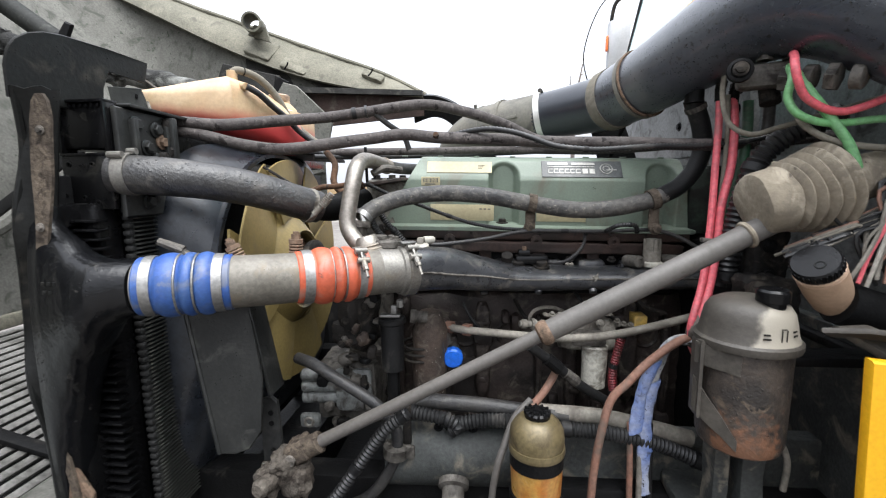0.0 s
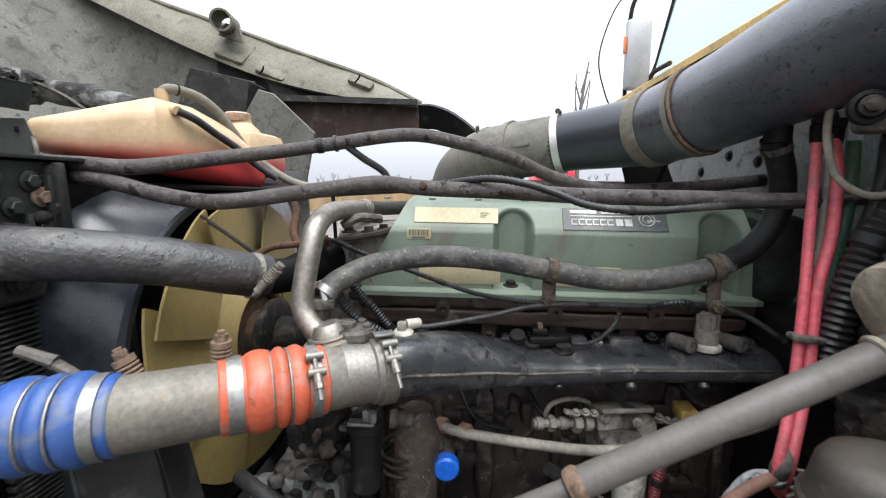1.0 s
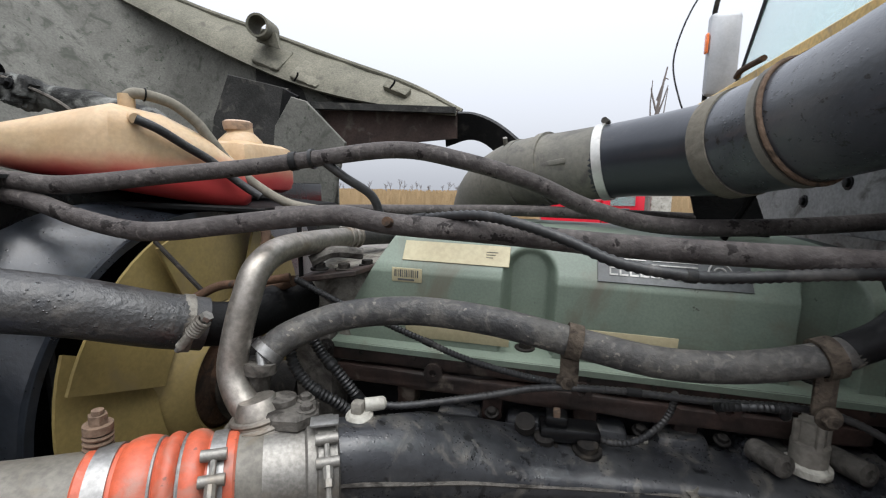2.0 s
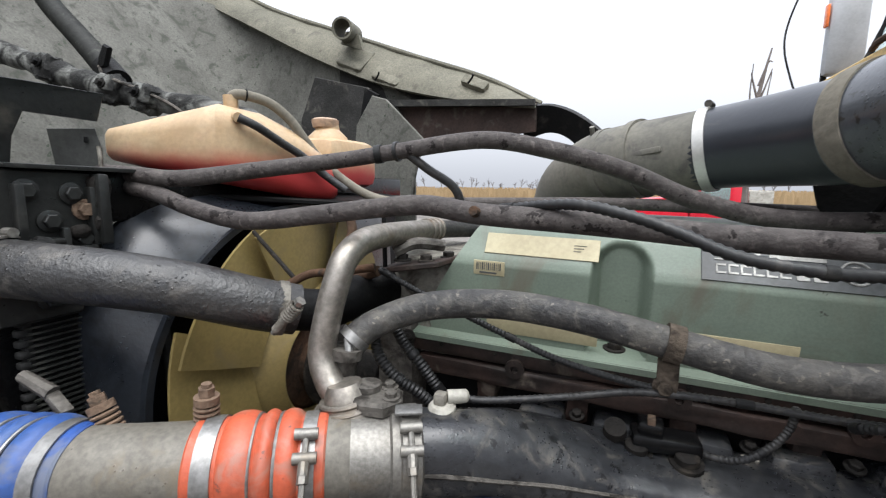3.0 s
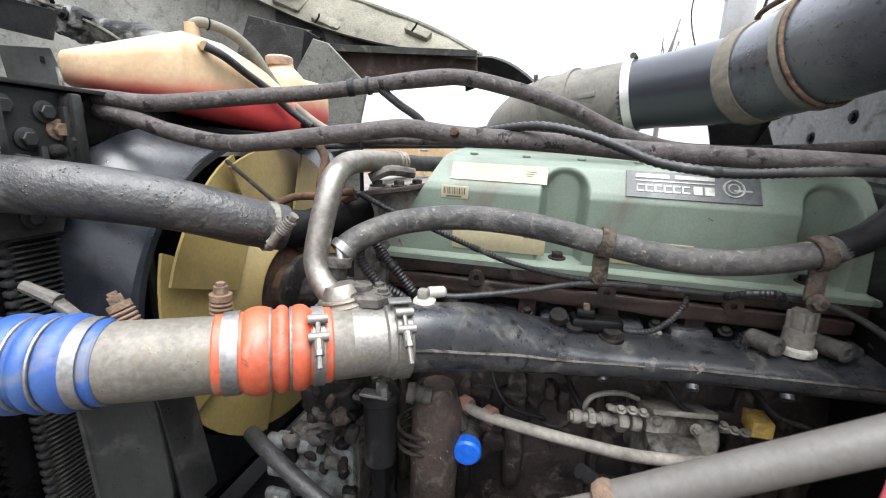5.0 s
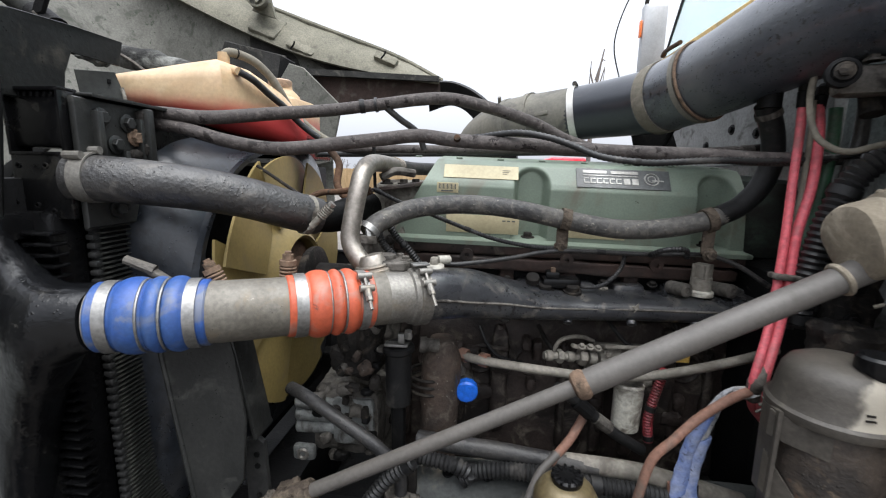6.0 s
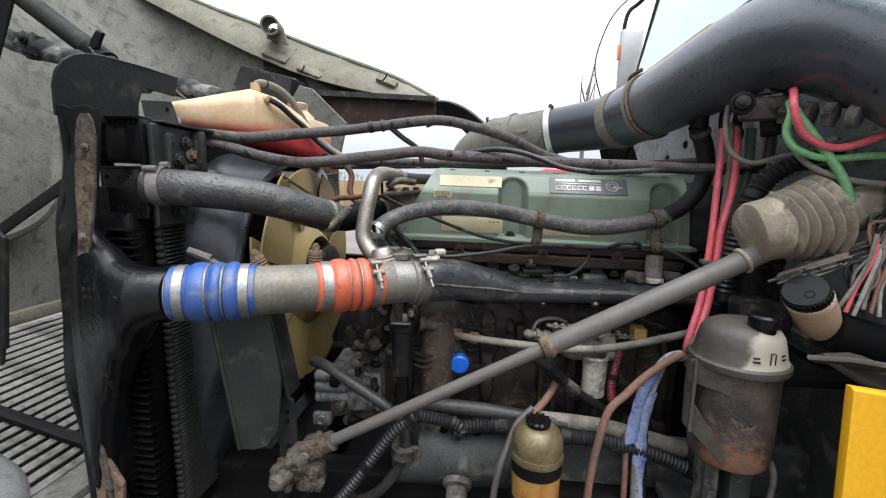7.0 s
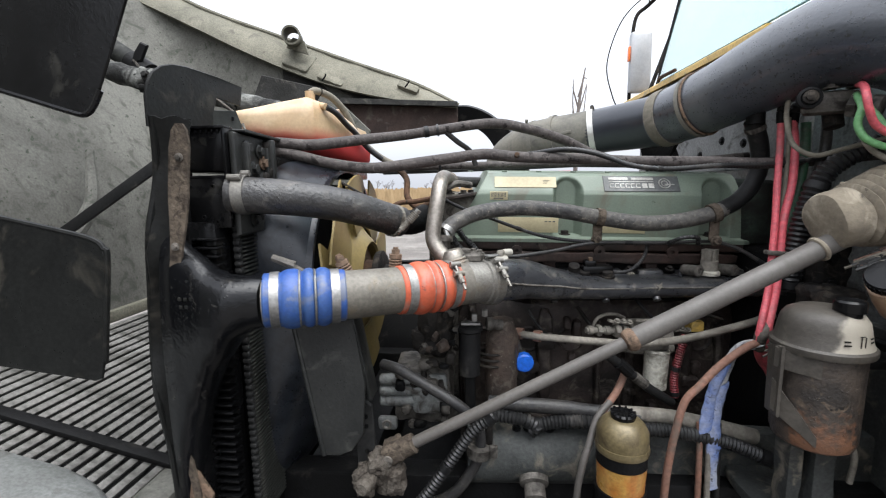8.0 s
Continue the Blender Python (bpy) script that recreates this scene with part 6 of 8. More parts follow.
def make_fan():
    t = thing("engine_fan", (-0.54, FAN[1], FAN[2]), "tan nylon cooling fan with broad blades, at rest", "fan")
    o = vec(-0.540, FAN[1], FAN[2])
    # hub: a dished tan drum with an open middle
    g = Geo().lathe([(-0.06, 0.100), (-0.055, 0.19), (-0.030, 0.200), (-0.012, 0.180), (0.010, 0.150), (0.030, 0.130), (0.036, 0.120), (0.030, 0.112), (-0.03, 0.108), (-0.06, 0.100)], o, (1, 0, 0), 64, caps=False)
    part("hub", g, M["tan"], t)
    # clutch standing in the hub
    c = part("clutch", Geo().lathe([(-0.06, 0.03), (-0.055, 0.108), (0.004, 0.108), (0.012, 0.100), (0.018, 0.062), (0.05, 0.056)], o, (1, 0, 0), 48), M["rust"], t, "rust-brown clutch drum")
    part("disc", Geo().lathe([(0.05, 0.030), (0.052, 0.086), (0.060, 0.090), (0.072, 0.090), (0.078, 0.080), (0.080, 0.045), (0.20, 0.045), (0.205, 0.03)], o, (1, 0, 0), 40), M["iron"], c)
    n = 8
    blade = []
    for r in np.linspace(0.165, RING - 0.011, 10):
        row = []
        for w in np.linspace(-0.5, 0.5, 11):
            ang = w * radians(57) * (1 - 0.04 * (r - 0.165) / 0.17)
            depth = 0.034 * w + 0.010 * math.cos(w * math.pi) - 0.004
            row.append((depth, r * math.cos(ang), r * math.sin(ang)))
        blade.append(row)
    me = mesh_of("blade", Geo().sheet(blade, 0.006), M["tan"])
    for k in range(n):
        ob = new("blade", me)
        ob.parent = t
        ob.location = o - vec(*t.location)
        ob.rotation_euler = (radians(135 + 45 * k), 0, 0)


def make_tank():
    t = thing("coolant_tank", (-0.72, 1.32, 1.60), "cream plastic coolant tank with red coolant and two necks", "coolant tank")
    # long body leaning over the radiator: sections from the low front tip to the tall rear
    secs = [
        (vec(-0.838, 1.066, 1.715), 0.046, 0.026), (vec(-0.834, 1.070, 1.715), 0.056, 0.031), (vec(-0.80, 1.105, 1.715), 0.088, 0.043), (vec(-0.745, 1.155, 1.7175), 0.110, 0.0625),
        (vec(-0.69, 1.20, 1.720), 0.12, 0.080), (vec(-0.648, 1.262, 1.7075), 0.105, 0.0825), (vec(-0.60, 1.335, 1.6775), 0.090, 0.0725), (vec(-0.57, 1.385, 1.65), 0.080, 0.050), (vec(-0.56, 1.40, 1.645), 0.065, 0.030),
    ]
    rows = []
    d = unit(vec(0.74, 0.67, 0))
    side = vec(-0.67, 0.74, 0)
    for c, a, b in secs:
        row = []
        for w in np.linspace(0, 2 * np.pi, 36, endpoint=False):
            q, s = math.cos(w), math.sin(w)
            row.append(c + side * a * math.copysign(abs(q) ** 0.55, q) + vec(0, 0, 1) * b * math.copysign(abs(s) ** 0.6, s))
        rows.append(row)
    part("body", Geo().rings(rows), M["tank"], t)
    g = Geo()
    g.box((-0.655, 1.54, 1.70), (0.13, 0.22, 0.13), 0.03)
    g.lathe([(0, 0.06), (0.025, 0.052), (0.045, 0.032), (0.06, 0.030)], (-0.665, 1.51, 1.745), (0, 0, 1), 24)
    part("second_chamber", g, M["tank"], t)
    g = Geo().lathe([(0, 0.033), (0.012, 0.036), (0.02, 0.036), (0.024, 0.030)], (-0.668, 1.505, 1.795), (0, 0, 1), 24)
    part("cap", g, M["beige"], t)
    part("neck", Geo().lathe([(0, 0.014), (0.03, 0.014), (0.03, 0.011)], (-0.645, 1.18, 1.788), (0, 0, 1), 16), M["tank"], t)
    part("spout", Geo().tube([(-0.615, 1.165, 1.772), (-0.585, 1.143, 1.767)], [0.014, 0.0095], 14), M["tank"], t)
    h1 = Geo().tube(curve([(-0.645, 1.18, 1.814), (-0.628, 1.19, 1.821), (-0.60, 1.235, 1.811), (-0.575, 1.268, 1.78), (-0.56, 1.29, 1.745), (-0.545, 1.325, 1.70), (-0.50, 1.36, 1.65), (-0.44, 1.38, 1.615), (-0.36, 1.40, 1.60)], 6), 0.0105, 12)
    solo("overflow_hose", h1, M["rubber_grey"], (-0.5, 1.18, 1.74), "grey rubber overflow hose from the coolant tank", "hose")
    h2 = Geo().tube(curve([(-0.585, 1.143, 1.767), (-0.565, 1.17, 1.752), (-0.549, 1.216, 1.725), (-0.53, 1.255, 1.70), (-0.51, 1.295, 1.665), (-0.47, 1.32, 1.63)], 6), 0.0085, 12)
    solo("overflow_hose", h2, M["rubber"], (-0.5, 1.15, 1.71), "thin dark rubber hose from the coolant tank", "hose")
    part("clip", Geo().torus((-0.622, 1.198, 1.820), (0.5, 0.85, -0.1), 0.0115, 0.0016, 16, 6), M["iron_black"], t)
    s = thing("tank_shelf", (-0.65, 1.35, 1.6), "dark steel shelf under the coolant tank", "shelf")
    part("plate", Geo().slab([(-0.72, 1.12, 1.618), (-0.46, 1.32, 1.60), (-0.52, 1.75, 1.60), (-0.80, 1.75, 1.62)], 0.012, 0.003), M["iron_black"], s)


def make_light_gap_apron():
    # made-up dark apron that stops daylight showing between fan and engine
    t = thing("light_gap_apron", (-0.35, 2.12, 0.55), "black rubber apron added beyond the engine to block a bright gap", "fender")
    rows = [[(x, 2.10 + 0.05 * math.sin(2.2 * x) + 0.03 * math.sin(7 * z), z) for z in np.linspace(0.48, 1.19 + 0.03 * math.sin(3 * x), 8)] for x in np.linspace(-0.95, 0.60, 24)]
    part("apron", Geo().sheet(rows, 0.008), M["rubber_black"], t)
    part("edge_bead", Geo().tube([r[-1] for r in rows], 0.008, 8), M["rubber_black"], t)


make_radiator()
make_header_bracket()
make_seal(make_cooler_tank())
make_shroud()
make_fan()
make_tank()
make_light_gap_apron()

# ---- air duct ----


def make_duct():
    t = thing("air_intake_duct", (0.4, 1.4, 1.75), "large black intake duct with grey rubber elbow and clamps", "duct")
    elbow = [(-0.055, 1.76, 1.44), (-0.066, 1.735, 1.54), (-0.04, 1.685, 1.635), (0.03, 1.615, 1.685), (0.105, 1.555, 1.700), (0.17, 1.52, 1.707), (0.25, 1.486, 1.717)]
    p = curve(elbow, 8)
    part("elbow", Geo().tube(p, [0.074, 0.077, 0.079, 0.079, 0.078, 0.0765, 0.0755], 40), M["duct_grey"], t, "chalky grey rubber elbow")
    ax = unit(vec(0.92, -0.36, 0.13))
    for q, r in ((vec(0.06, 1.592, 1.692), 0.0785), (vec(0.125, 1.544, 1.703), 0.0775)):
        part("elbow_rib", Geo().band(q, unit(vec(0.85, -0.5, 0.13)), r, 0.016, 0.005, 44), M["duct_grey"], t)
    part("elbow_rib", Geo().box((0.10, 1.475, 1.706), (0.13, 0.010, 0.011), 0.002, Euler((0, radians(-8), radians(-30))).to_matrix()), M["duct_grey"], t)
    part("clamp", Geo().band((0.24, 1.490, 1.715), ax, 0.0765, 0.018, 0.003, 44), M["bright_band"], t)
    part("clamp_screw", Geo().lathe([(-0.016, 0.007), (0.016, 0.007)], (0.233, 1.485, 1.797), (0.3, 1, 0), 10), M["alu_dirty"], t)
    part("clamp_screw", Geo().lathe([(-0.018, 0.0055), (0.018, 0.0055)], (0.02, 1.57, 1.76), (0.1, 0.6, -1), 10), M["alu"], t)
    run = curve([(0.20, 1.507, 1.710), (0.27, 1.472, 1.719), (0.35, 1.405, 1.725), (0.405, 1.335, 1.730), (0.455, 1.235, 1.748), (0.498, 1.155, 1.771), (0.541, 1.09, 1.798), (0.590, 1.015, 1.826), (0.634, 0.95, 1.837), (0.682, 0.885, 1.822), (0.742, 0.82, 1.772), (0.82, 0.765, 1.70), (0.95, 0.715, 1.60)], 8)
    part("pipe", Geo().tube(run, [0.070, 0.073, 0.075, 0.0785, 0.0835, 0.087, 0.092, 0.097, 0.102, 0.104, 0.103, 0.100, 0.096], 48), M["duct"], t, "wet black pipe splashed with dirt")
    part("front_pipe", Geo().tube(run[2:26], [0.0748, 0.0752, 0.0778, 0.0795], 48), M["duct_dark"], t, "smooth black pipe section")
    part("sleeve", Geo().tube(run[24:35], [0.0805, 0.083, 0.0845, 0.0845], 44), M["duct"], t)
    for k, m, w, r in ((26, "rubber_grey", 0.034, 0.0830), (33, "duct_grey", 0.012, 0.0860)):
        part("clamp", Geo().band(run[k], unit(run[k + 1] - run[k - 1]), r, w, 0.003, 44), M[m], t)
    part("clamp", Geo().torus(run[34], unit(run[35] - run[33]), 0.0874, 0.0035, 44, 8), M["rust_light"], t)
    # drain fitting below
    part("drain_spigot", Geo().tube([(0.545, 1.10, 1.75), (0.545, 1.10, 1.68)], 0.021, 14), M["iron_black"], t)
    s = thing("duct_bracket", (0.50, 1.30, 1.62), "black steel bracket under the intake duct", "bracket")
    part("strut", Geo().tube([(0.43, 1.37, 1.575), (0.46, 1.33, 1.67)], 0.006, 8), M["iron_black"], s)
    part("plate", Geo().slab([(0.40, 1.50, 1.67), (0.50, 1.46, 1.67), (0.53, 1.44, 1.575), (0.42, 1.48, 1.575)], 0.01, 0.002), M["iron_black"], s)


# ---- long lines and looms over the engine ----


def line(name, pts, r, mat, label, category="hose", seg=12):
    p = curve(pts, 8)
    return solo(name, Geo().tube(p, r, seg), M[mat], tuple(p[0]), label, category)


def loom(name, pts, r, label, pitch=0.006, mat="loom"):
    """Corrugated conduit with taped ends."""
    t = thing(name, tuple(pts[0]), label, "wire loom")
    part("conduit", Geo().ribbed(pts, r, pitch, r * 0.2, 12), M[mat], t)
    p = curve(pts, 10)
    for k in (1, len(p) // 2, len(p) - 4):
        part("tape", Geo().tube(p[k : k + 3], r * 1.08, 12), M["rubber_black"], t)
    return t


def make_lines():
    t = thing("air_line", (-0.28, 1.2, 1.70), "dusty rubber line running above the engine", "hose")
    p = curve([(-0.80, 1.0, 1.662), (-0.67, 1.0, 1.655), (-0.585, 1.02, 1.650), (-0.48, 1.10, 1.668), (-0.38, 1.18, 1.686), (-0.278, 1.205, 1.701), (-0.12, 1.21, 1.717), (-0.01, 1.23, 1.70), (0.10, 1.26, 1.668), (0.20, 1.29, 1.625), (0.32, 1.32, 1.598), (0.5, 1.35, 1.60), (0.75, 1.4, 1.62)], 8)
    part("line", Geo().tube(p, 0.0145, 14), M["line"], t)
    part("tape", Geo().band((-0.308, 1.198, 1.697), (1, 0.25, 0.14), 0.0145, 0.012, 0.002, 16), M["rubber_black"], t)
    part("tie", Geo().band((-0.275, 1.205, 1.7015), (1, 0.1, 0.12), 0.0145, 0.006, 0.003, 16), M["loom"], t)
    t = thing("air_line", (-0.06, 1.03, 1.61), "flaking brown rubber line running above the engine", "hose")
    p = curve([(-0.80, 0.99, 1.648), (-0.648, 1.0, 1.629), (-0.542, 1.0, 1.603), (-0.45, 1.0, 1.588), (-0.38, 1.0, 1.589), (-0.30, 1.01, 1.599), (-0.213, 1.03, 1.610), (-0.138, 1.03, 1.617), (-0.057, 1.03, 1.608), (0.083, 1.035, 1.601), (0.223, 1.04, 1.592), (0.40, 1.05, 1.587), (0.60, 1.08, 1.582), (0.88, 1.12, 1.60)], 8)
    part("line", Geo().tube(p, 0.0138, 14), M["line"], t)
    part("knob", Geo().lathe([(0, 0.007), (0.008, 0.006)], (-0.06, 1.016, 1.611), (0, -1, 0.3), 10), M["rust"], t)
    loom("wire_loom", [(-0.05, 1.06, 1.612), (0.047, 1.02, 1.623), (0.107, 1.0, 1.615), (0.155, 0.995, 1.60), (0.207, 0.99, 1.58), (0.27, 0.99, 1.571), (0.32, 1.0, 1.570), (0.42, 1.02, 1.576), (0.56, 1.06, 1.578), (0.68, 1.05, 1.592), (0.82, 1.03, 1.628)], 0.0068, "black corrugated wire loom over the valve cover", 0.009)
    line("thin_cable", [(-0.25, 1.205, 1.695), (-0.22, 1.22, 1.67), (-0.18, 1.24, 1.64), (-0.165, 1.25, 1.60)], 0.008, "rubber", "short thin grey cable hanging from the air line", "cable")
    line("breather_hose", [(-0.42, 1.3, 1.60), (-0.30, 1.36, 1.605), (-0.1, 1.42, 1.608), (0.1, 1.46, 1.61), (0.5, 1.5, 1.60)], 0.012, "line", "dusty hose behind the valve cover")
    line("breather_hose", [(-0.45, 1.25, 1.585), (-0.3, 1.40, 1.592), (-0.05, 1.5, 1.60), (0.3, 1.55, 1.61)], 0.008, "rubber", "thin dark hose behind the valve cover")
    # branch of lines between fan and engine front
    line("pipe_elbow", [(-0.40, 1.22, 1.595), (-0.37, 1.2, 1.56), (-0.365, 1.17, 1.51), (-0.33, 1.15, 1.48), (-0.27, 1.13, 1.50)], 0.009, "rust", "rusty bent pipe at the engine front", "pipe")
    line("pipe_elbow", [(-0.40, 1.06, 1.478), (-0.37, 1.08, 1.495), (-0.33, 1.10, 1.498), (-0.27, 1.12, 1.508)], 0.007, "rust", "rusty thin pipe at the engine front", "pipe")
    loom("wire_loom", [(-0.26, 1.12, 1.505), (-0.2, 1.13, 1.475), (-0.136, 1.13, 1.452), (-0.05, 1.14, 1.418), (0.02, 1.14, 1.395), (0.1, 1.135, 1.382), (0.172, 1.128, 1.378)], 0.0055, "black corrugated wire loom along the valve cover")
    loom("wire_loom", [(-0.10, 1.045, 1.352), (-0.05, 1.06, 1.350), (0.05, 1.10, 1.358), (0.12, 1.12, 1.37), (0.172, 1.125, 1.376), (0.25, 1.14, 1.374), (0.36, 1.145, 1.372), (0.46, 1.15, 1.375), (0.51, 1.15, 1.370), (0.56, 1.14, 1.35), (0.61, 1.12, 1.315)], 0.0056, "grey taped wire loom along the intake manifold", 0.007, "rubber")
    loom("wire_loom", [(-0.235, 1.06, 1.42), (-0.22, 1.05, 1.39), (-0.19, 1.05, 1.36), (-0.16, 1.06, 1.34), (-0.14, 1.08, 1.31)], 0.009, "black corrugated loom dropping behind the vent tube")
    loom("wire_loom", [(-0.225, 1.09, 1.44), (-0.20, 1.09, 1.40), (-0.17, 1.09, 1.37), (-0.135, 1.1, 1.32)], 0.009, "black corrugated loom dropping behind the vent tube")
    loom("wire_loom", [(0.36, 1.13, 1.372), (0.38, 1.10, 1.39), (0.41, 1.1, 1.393), (0.43, 1.11, 1.388), (0.44, 1.13, 1.37)], 0.006, "short looped black wire loom")
    loom("wire_loom", [(0.20, 1.16, 1.292), (0.235, 1.15, 1.288), (0.27, 1.155, 1.292), (0.30, 1.165, 1.312), (0.318, 1.172, 1.338), (0.32, 1.165, 1.37)], 0.0055, "grey wire loom from the manifold sensor", 0.006, "rubber")
    # engine-front clutter
    t = thing("engine_front_bracket", (-0.22, 1.2, 1.5), "rusty bolted bracket at the engine front", "bracket")
    part("plate", Geo().slab([(-0.27, 1.13, 1.50), (-0.17, 1.15, 1.515), (-0.16, 1.25, 1.515), (-0.27, 1.25, 1.50)], 0.010, 0.002), M["head"], t)
    for x, y in ((-0.24, 1.16), (-0.20, 1.17), (-0.18, 1.22)):
        part("bolt", Geo().bolt((x, y, 1.515), (0, 0, 1), 0.010, 0.012), M["iron"], t)
    part("lever", Geo().tube(curve([(-0.25, 1.15, 1.53), (-0.22, 1.17, 1.545), (-0.18, 1.2, 1.54)], 5), 0.010, 8), M["alu_dirty"], t)
    part("stud", Geo().tube([(-0.262, 1.14, 1.50), (-0.264, 1.14, 1.60)], 0.004, 8), M["iron_black"], t)


def make_sensors():
    t = thing("temperature_sensor", (-0.098, 0.985, 1.338), "white plastic sensor plug on the intake manifold", "sensor")
    part("base", Geo().lathe([(0, 0.016), (0.006, 0.016), (0.010, 0.012)], (-0.098, 0.985, 1.338), (0, -0.2, 1), 18), M["white"], t)
    part("body", Geo().box((-0.100, 0.985, 1.350), (0.015, 0.015, 0.020), 0.004), M["case_grey"], t)
    part("plug", Geo().lathe([(0, 0.0085), (0.022, 0.008), (0.025, 0.005)], (-0.094, 0.99, 1.353), (0.8, 0.5, 0.0), 14), M["white"], t)
    settle(t, (-0.098, 0.985, 1.340), (-0.099, 1.012, 1.350), 1.15)
    t = thing("pressure_sensor", (0.165, 1.05, 1.315), "black pressure sensor bolted on the manifold", "sensor")
    part("body", Geo().box((0.165, 1.05, 1.333), (0.07, 0.034, 0.018), 0.005, Euler((0, 0, radians(6))).to_matrix()), M["plastic"], t)
    part("plug", Geo().box((0.150, 1.05, 1.347), (0.026, 0.026, 0.014), 0.004), M["plastic"], t)
    for x in (0.137, 0.186):
        part("bolt", Geo().lathe([(0, 0.017), (0.006, 0.017), (0.006, 0.012), (0.014, 0.012), (0.016, 0.009)], (x, 1.038, 1.316), (0, -0.2, 1), 16), M["iron"], t)
    part("latch", Geo().box((0.150, 1.043, 1.357), (0.008, 0.012, 0.008), 0.001), M["rust_light"], t)
    settle(t, (0.137, 1.038, 1.318), (0.141, 1.135, 1.279), 1.25)
    t = thing("air_fitting", (0.10, 1.08, 1.32), "dirty brass fitting on the manifold", "fitting")
    part("body", Geo().lathe([(0, 0.013), (0.012, 0.013), (0.012, 0.010), (0.030, 0.010), (0.030, 0.013), (0.042, 0.012)], (0.10, 1.09, 1.313), (0, -0.5, 0.8), 12), M["iron"], t)
    settle(t, (0.10, 1.078, 1.332), (0.112, 1.148, 1.290), 1.25)
    t = thing("injector_plug", (0.484, 1.115, 1.305), "cream plastic connector standing on the manifold", "connector")
    part("base", Geo().lathe([(0, 0.024), (0.008, 0.024), (0.012, 0.018)], (0.484, 1.115, 1.305), (0, 0, 1), 18), M["filter_white"], t)
    part("body", Geo().lathe([(0.008, 0.019), (0.035, 0.019), (0.036, 0.014), (0.062, 0.014)], (0.484, 1.115, 1.305), (0, 0, 1), 16), M["grey_line"], t)
    for k in range(4):
        a = k * math.pi / 2
        part("rib", Geo().box((0.484 + 0.016 * math.cos(a), 1.115 + 0.016 * math.sin(a), 1.352), (0.006, 0.006, 0.03), 0.001), M["grey_line"], t)
    settle(t, (0.484, 1.115, 1.305), (0.497, 1.178, 1.275), 1.18)
    for x, y in ((0.448, 1.165), (0.548, 1.175)):
        g = Geo().lathe([(-0.03, 0.016), (0.02, 0.016), (0.022, 0.008), (0.018, 0.008)], (x, y, 1.290), (0.4, -1, 0.1), 16)
        solo("pipe_plug", g, M["alu_dirty"], (x, y, 1.275), "dirty round pipe plug on the manifold end", "plug")
    g = Geo()
    for dx, dy, r in ((0, 0, 0.007), (0.012, 0.003, 0.006), (0.006, 0.006, 0.006)):
        g.lathe([(0, r), (r * 0.5, r * 0.9), (r * 0.8, r * 0.4)], (0.278 + dx, 1.185 + dy, 1.276), (0, -0.2, 1), 8)
    solo("sealant_lump", g, M["case_grey"], (0.278, 1.185, 1.276), "lump of pale sealant on the manifold", "sealant")
    # spring-loaded bolts on the cooler pipe bracket
    for x, y, z, ax in ((-0.345, 0.856, 1.342, (0.05, 0.02, 1)), (-0.432, 0.803, 1.340, (-0.45, -0.1, 1))):
        t = thing("spring_bolt", (x, y, z), "grimy rusty spring-loaded bolt above the charge pipe", "bolt", "spring bolts")
        a = unit(vec(*ax))
        part("stud", Geo().tube([vec(x, y, z) - a * 0.02, vec(x, y, z) + a * 0.062], 0.006, 10), M["rust_light"], t)
        for k in range(6):
            part("coil", Geo().torus(vec(x, y, z) + a * 0.0065 * k, a, 0.0125, 0.0026, 18, 6), M["rust_light"], t)
        part("washer", Geo().lathe([(0.037, 0.0145), (0.046, 0.0145)], (x, y, z), ax, 16), M["rust_light"], t)
        part("nut", Geo().lathe([(0.046, 0.0095), (0.057, 0.0095)], (x, y, z), ax, 6), M["rust_light"], t)
    g = Geo().tube([(-0.60, 0.79, 1.392), (-0.555, 0.80, 1.372)], [0.008, 0.010], 8)
    g.box((-0.545, 0.80, 1.362), (0.045, 0.016, 0.012), 0.003, Euler((0, radians(30), 0)).to_matrix())
    solo("drain_cock", g, M["alu_dirty"], (-0.56, 0.80, 1.365), "small grey lever cock beside the radiator", "valve")


# ---- steering shaft, reservoirs, hoses towards the cab ----


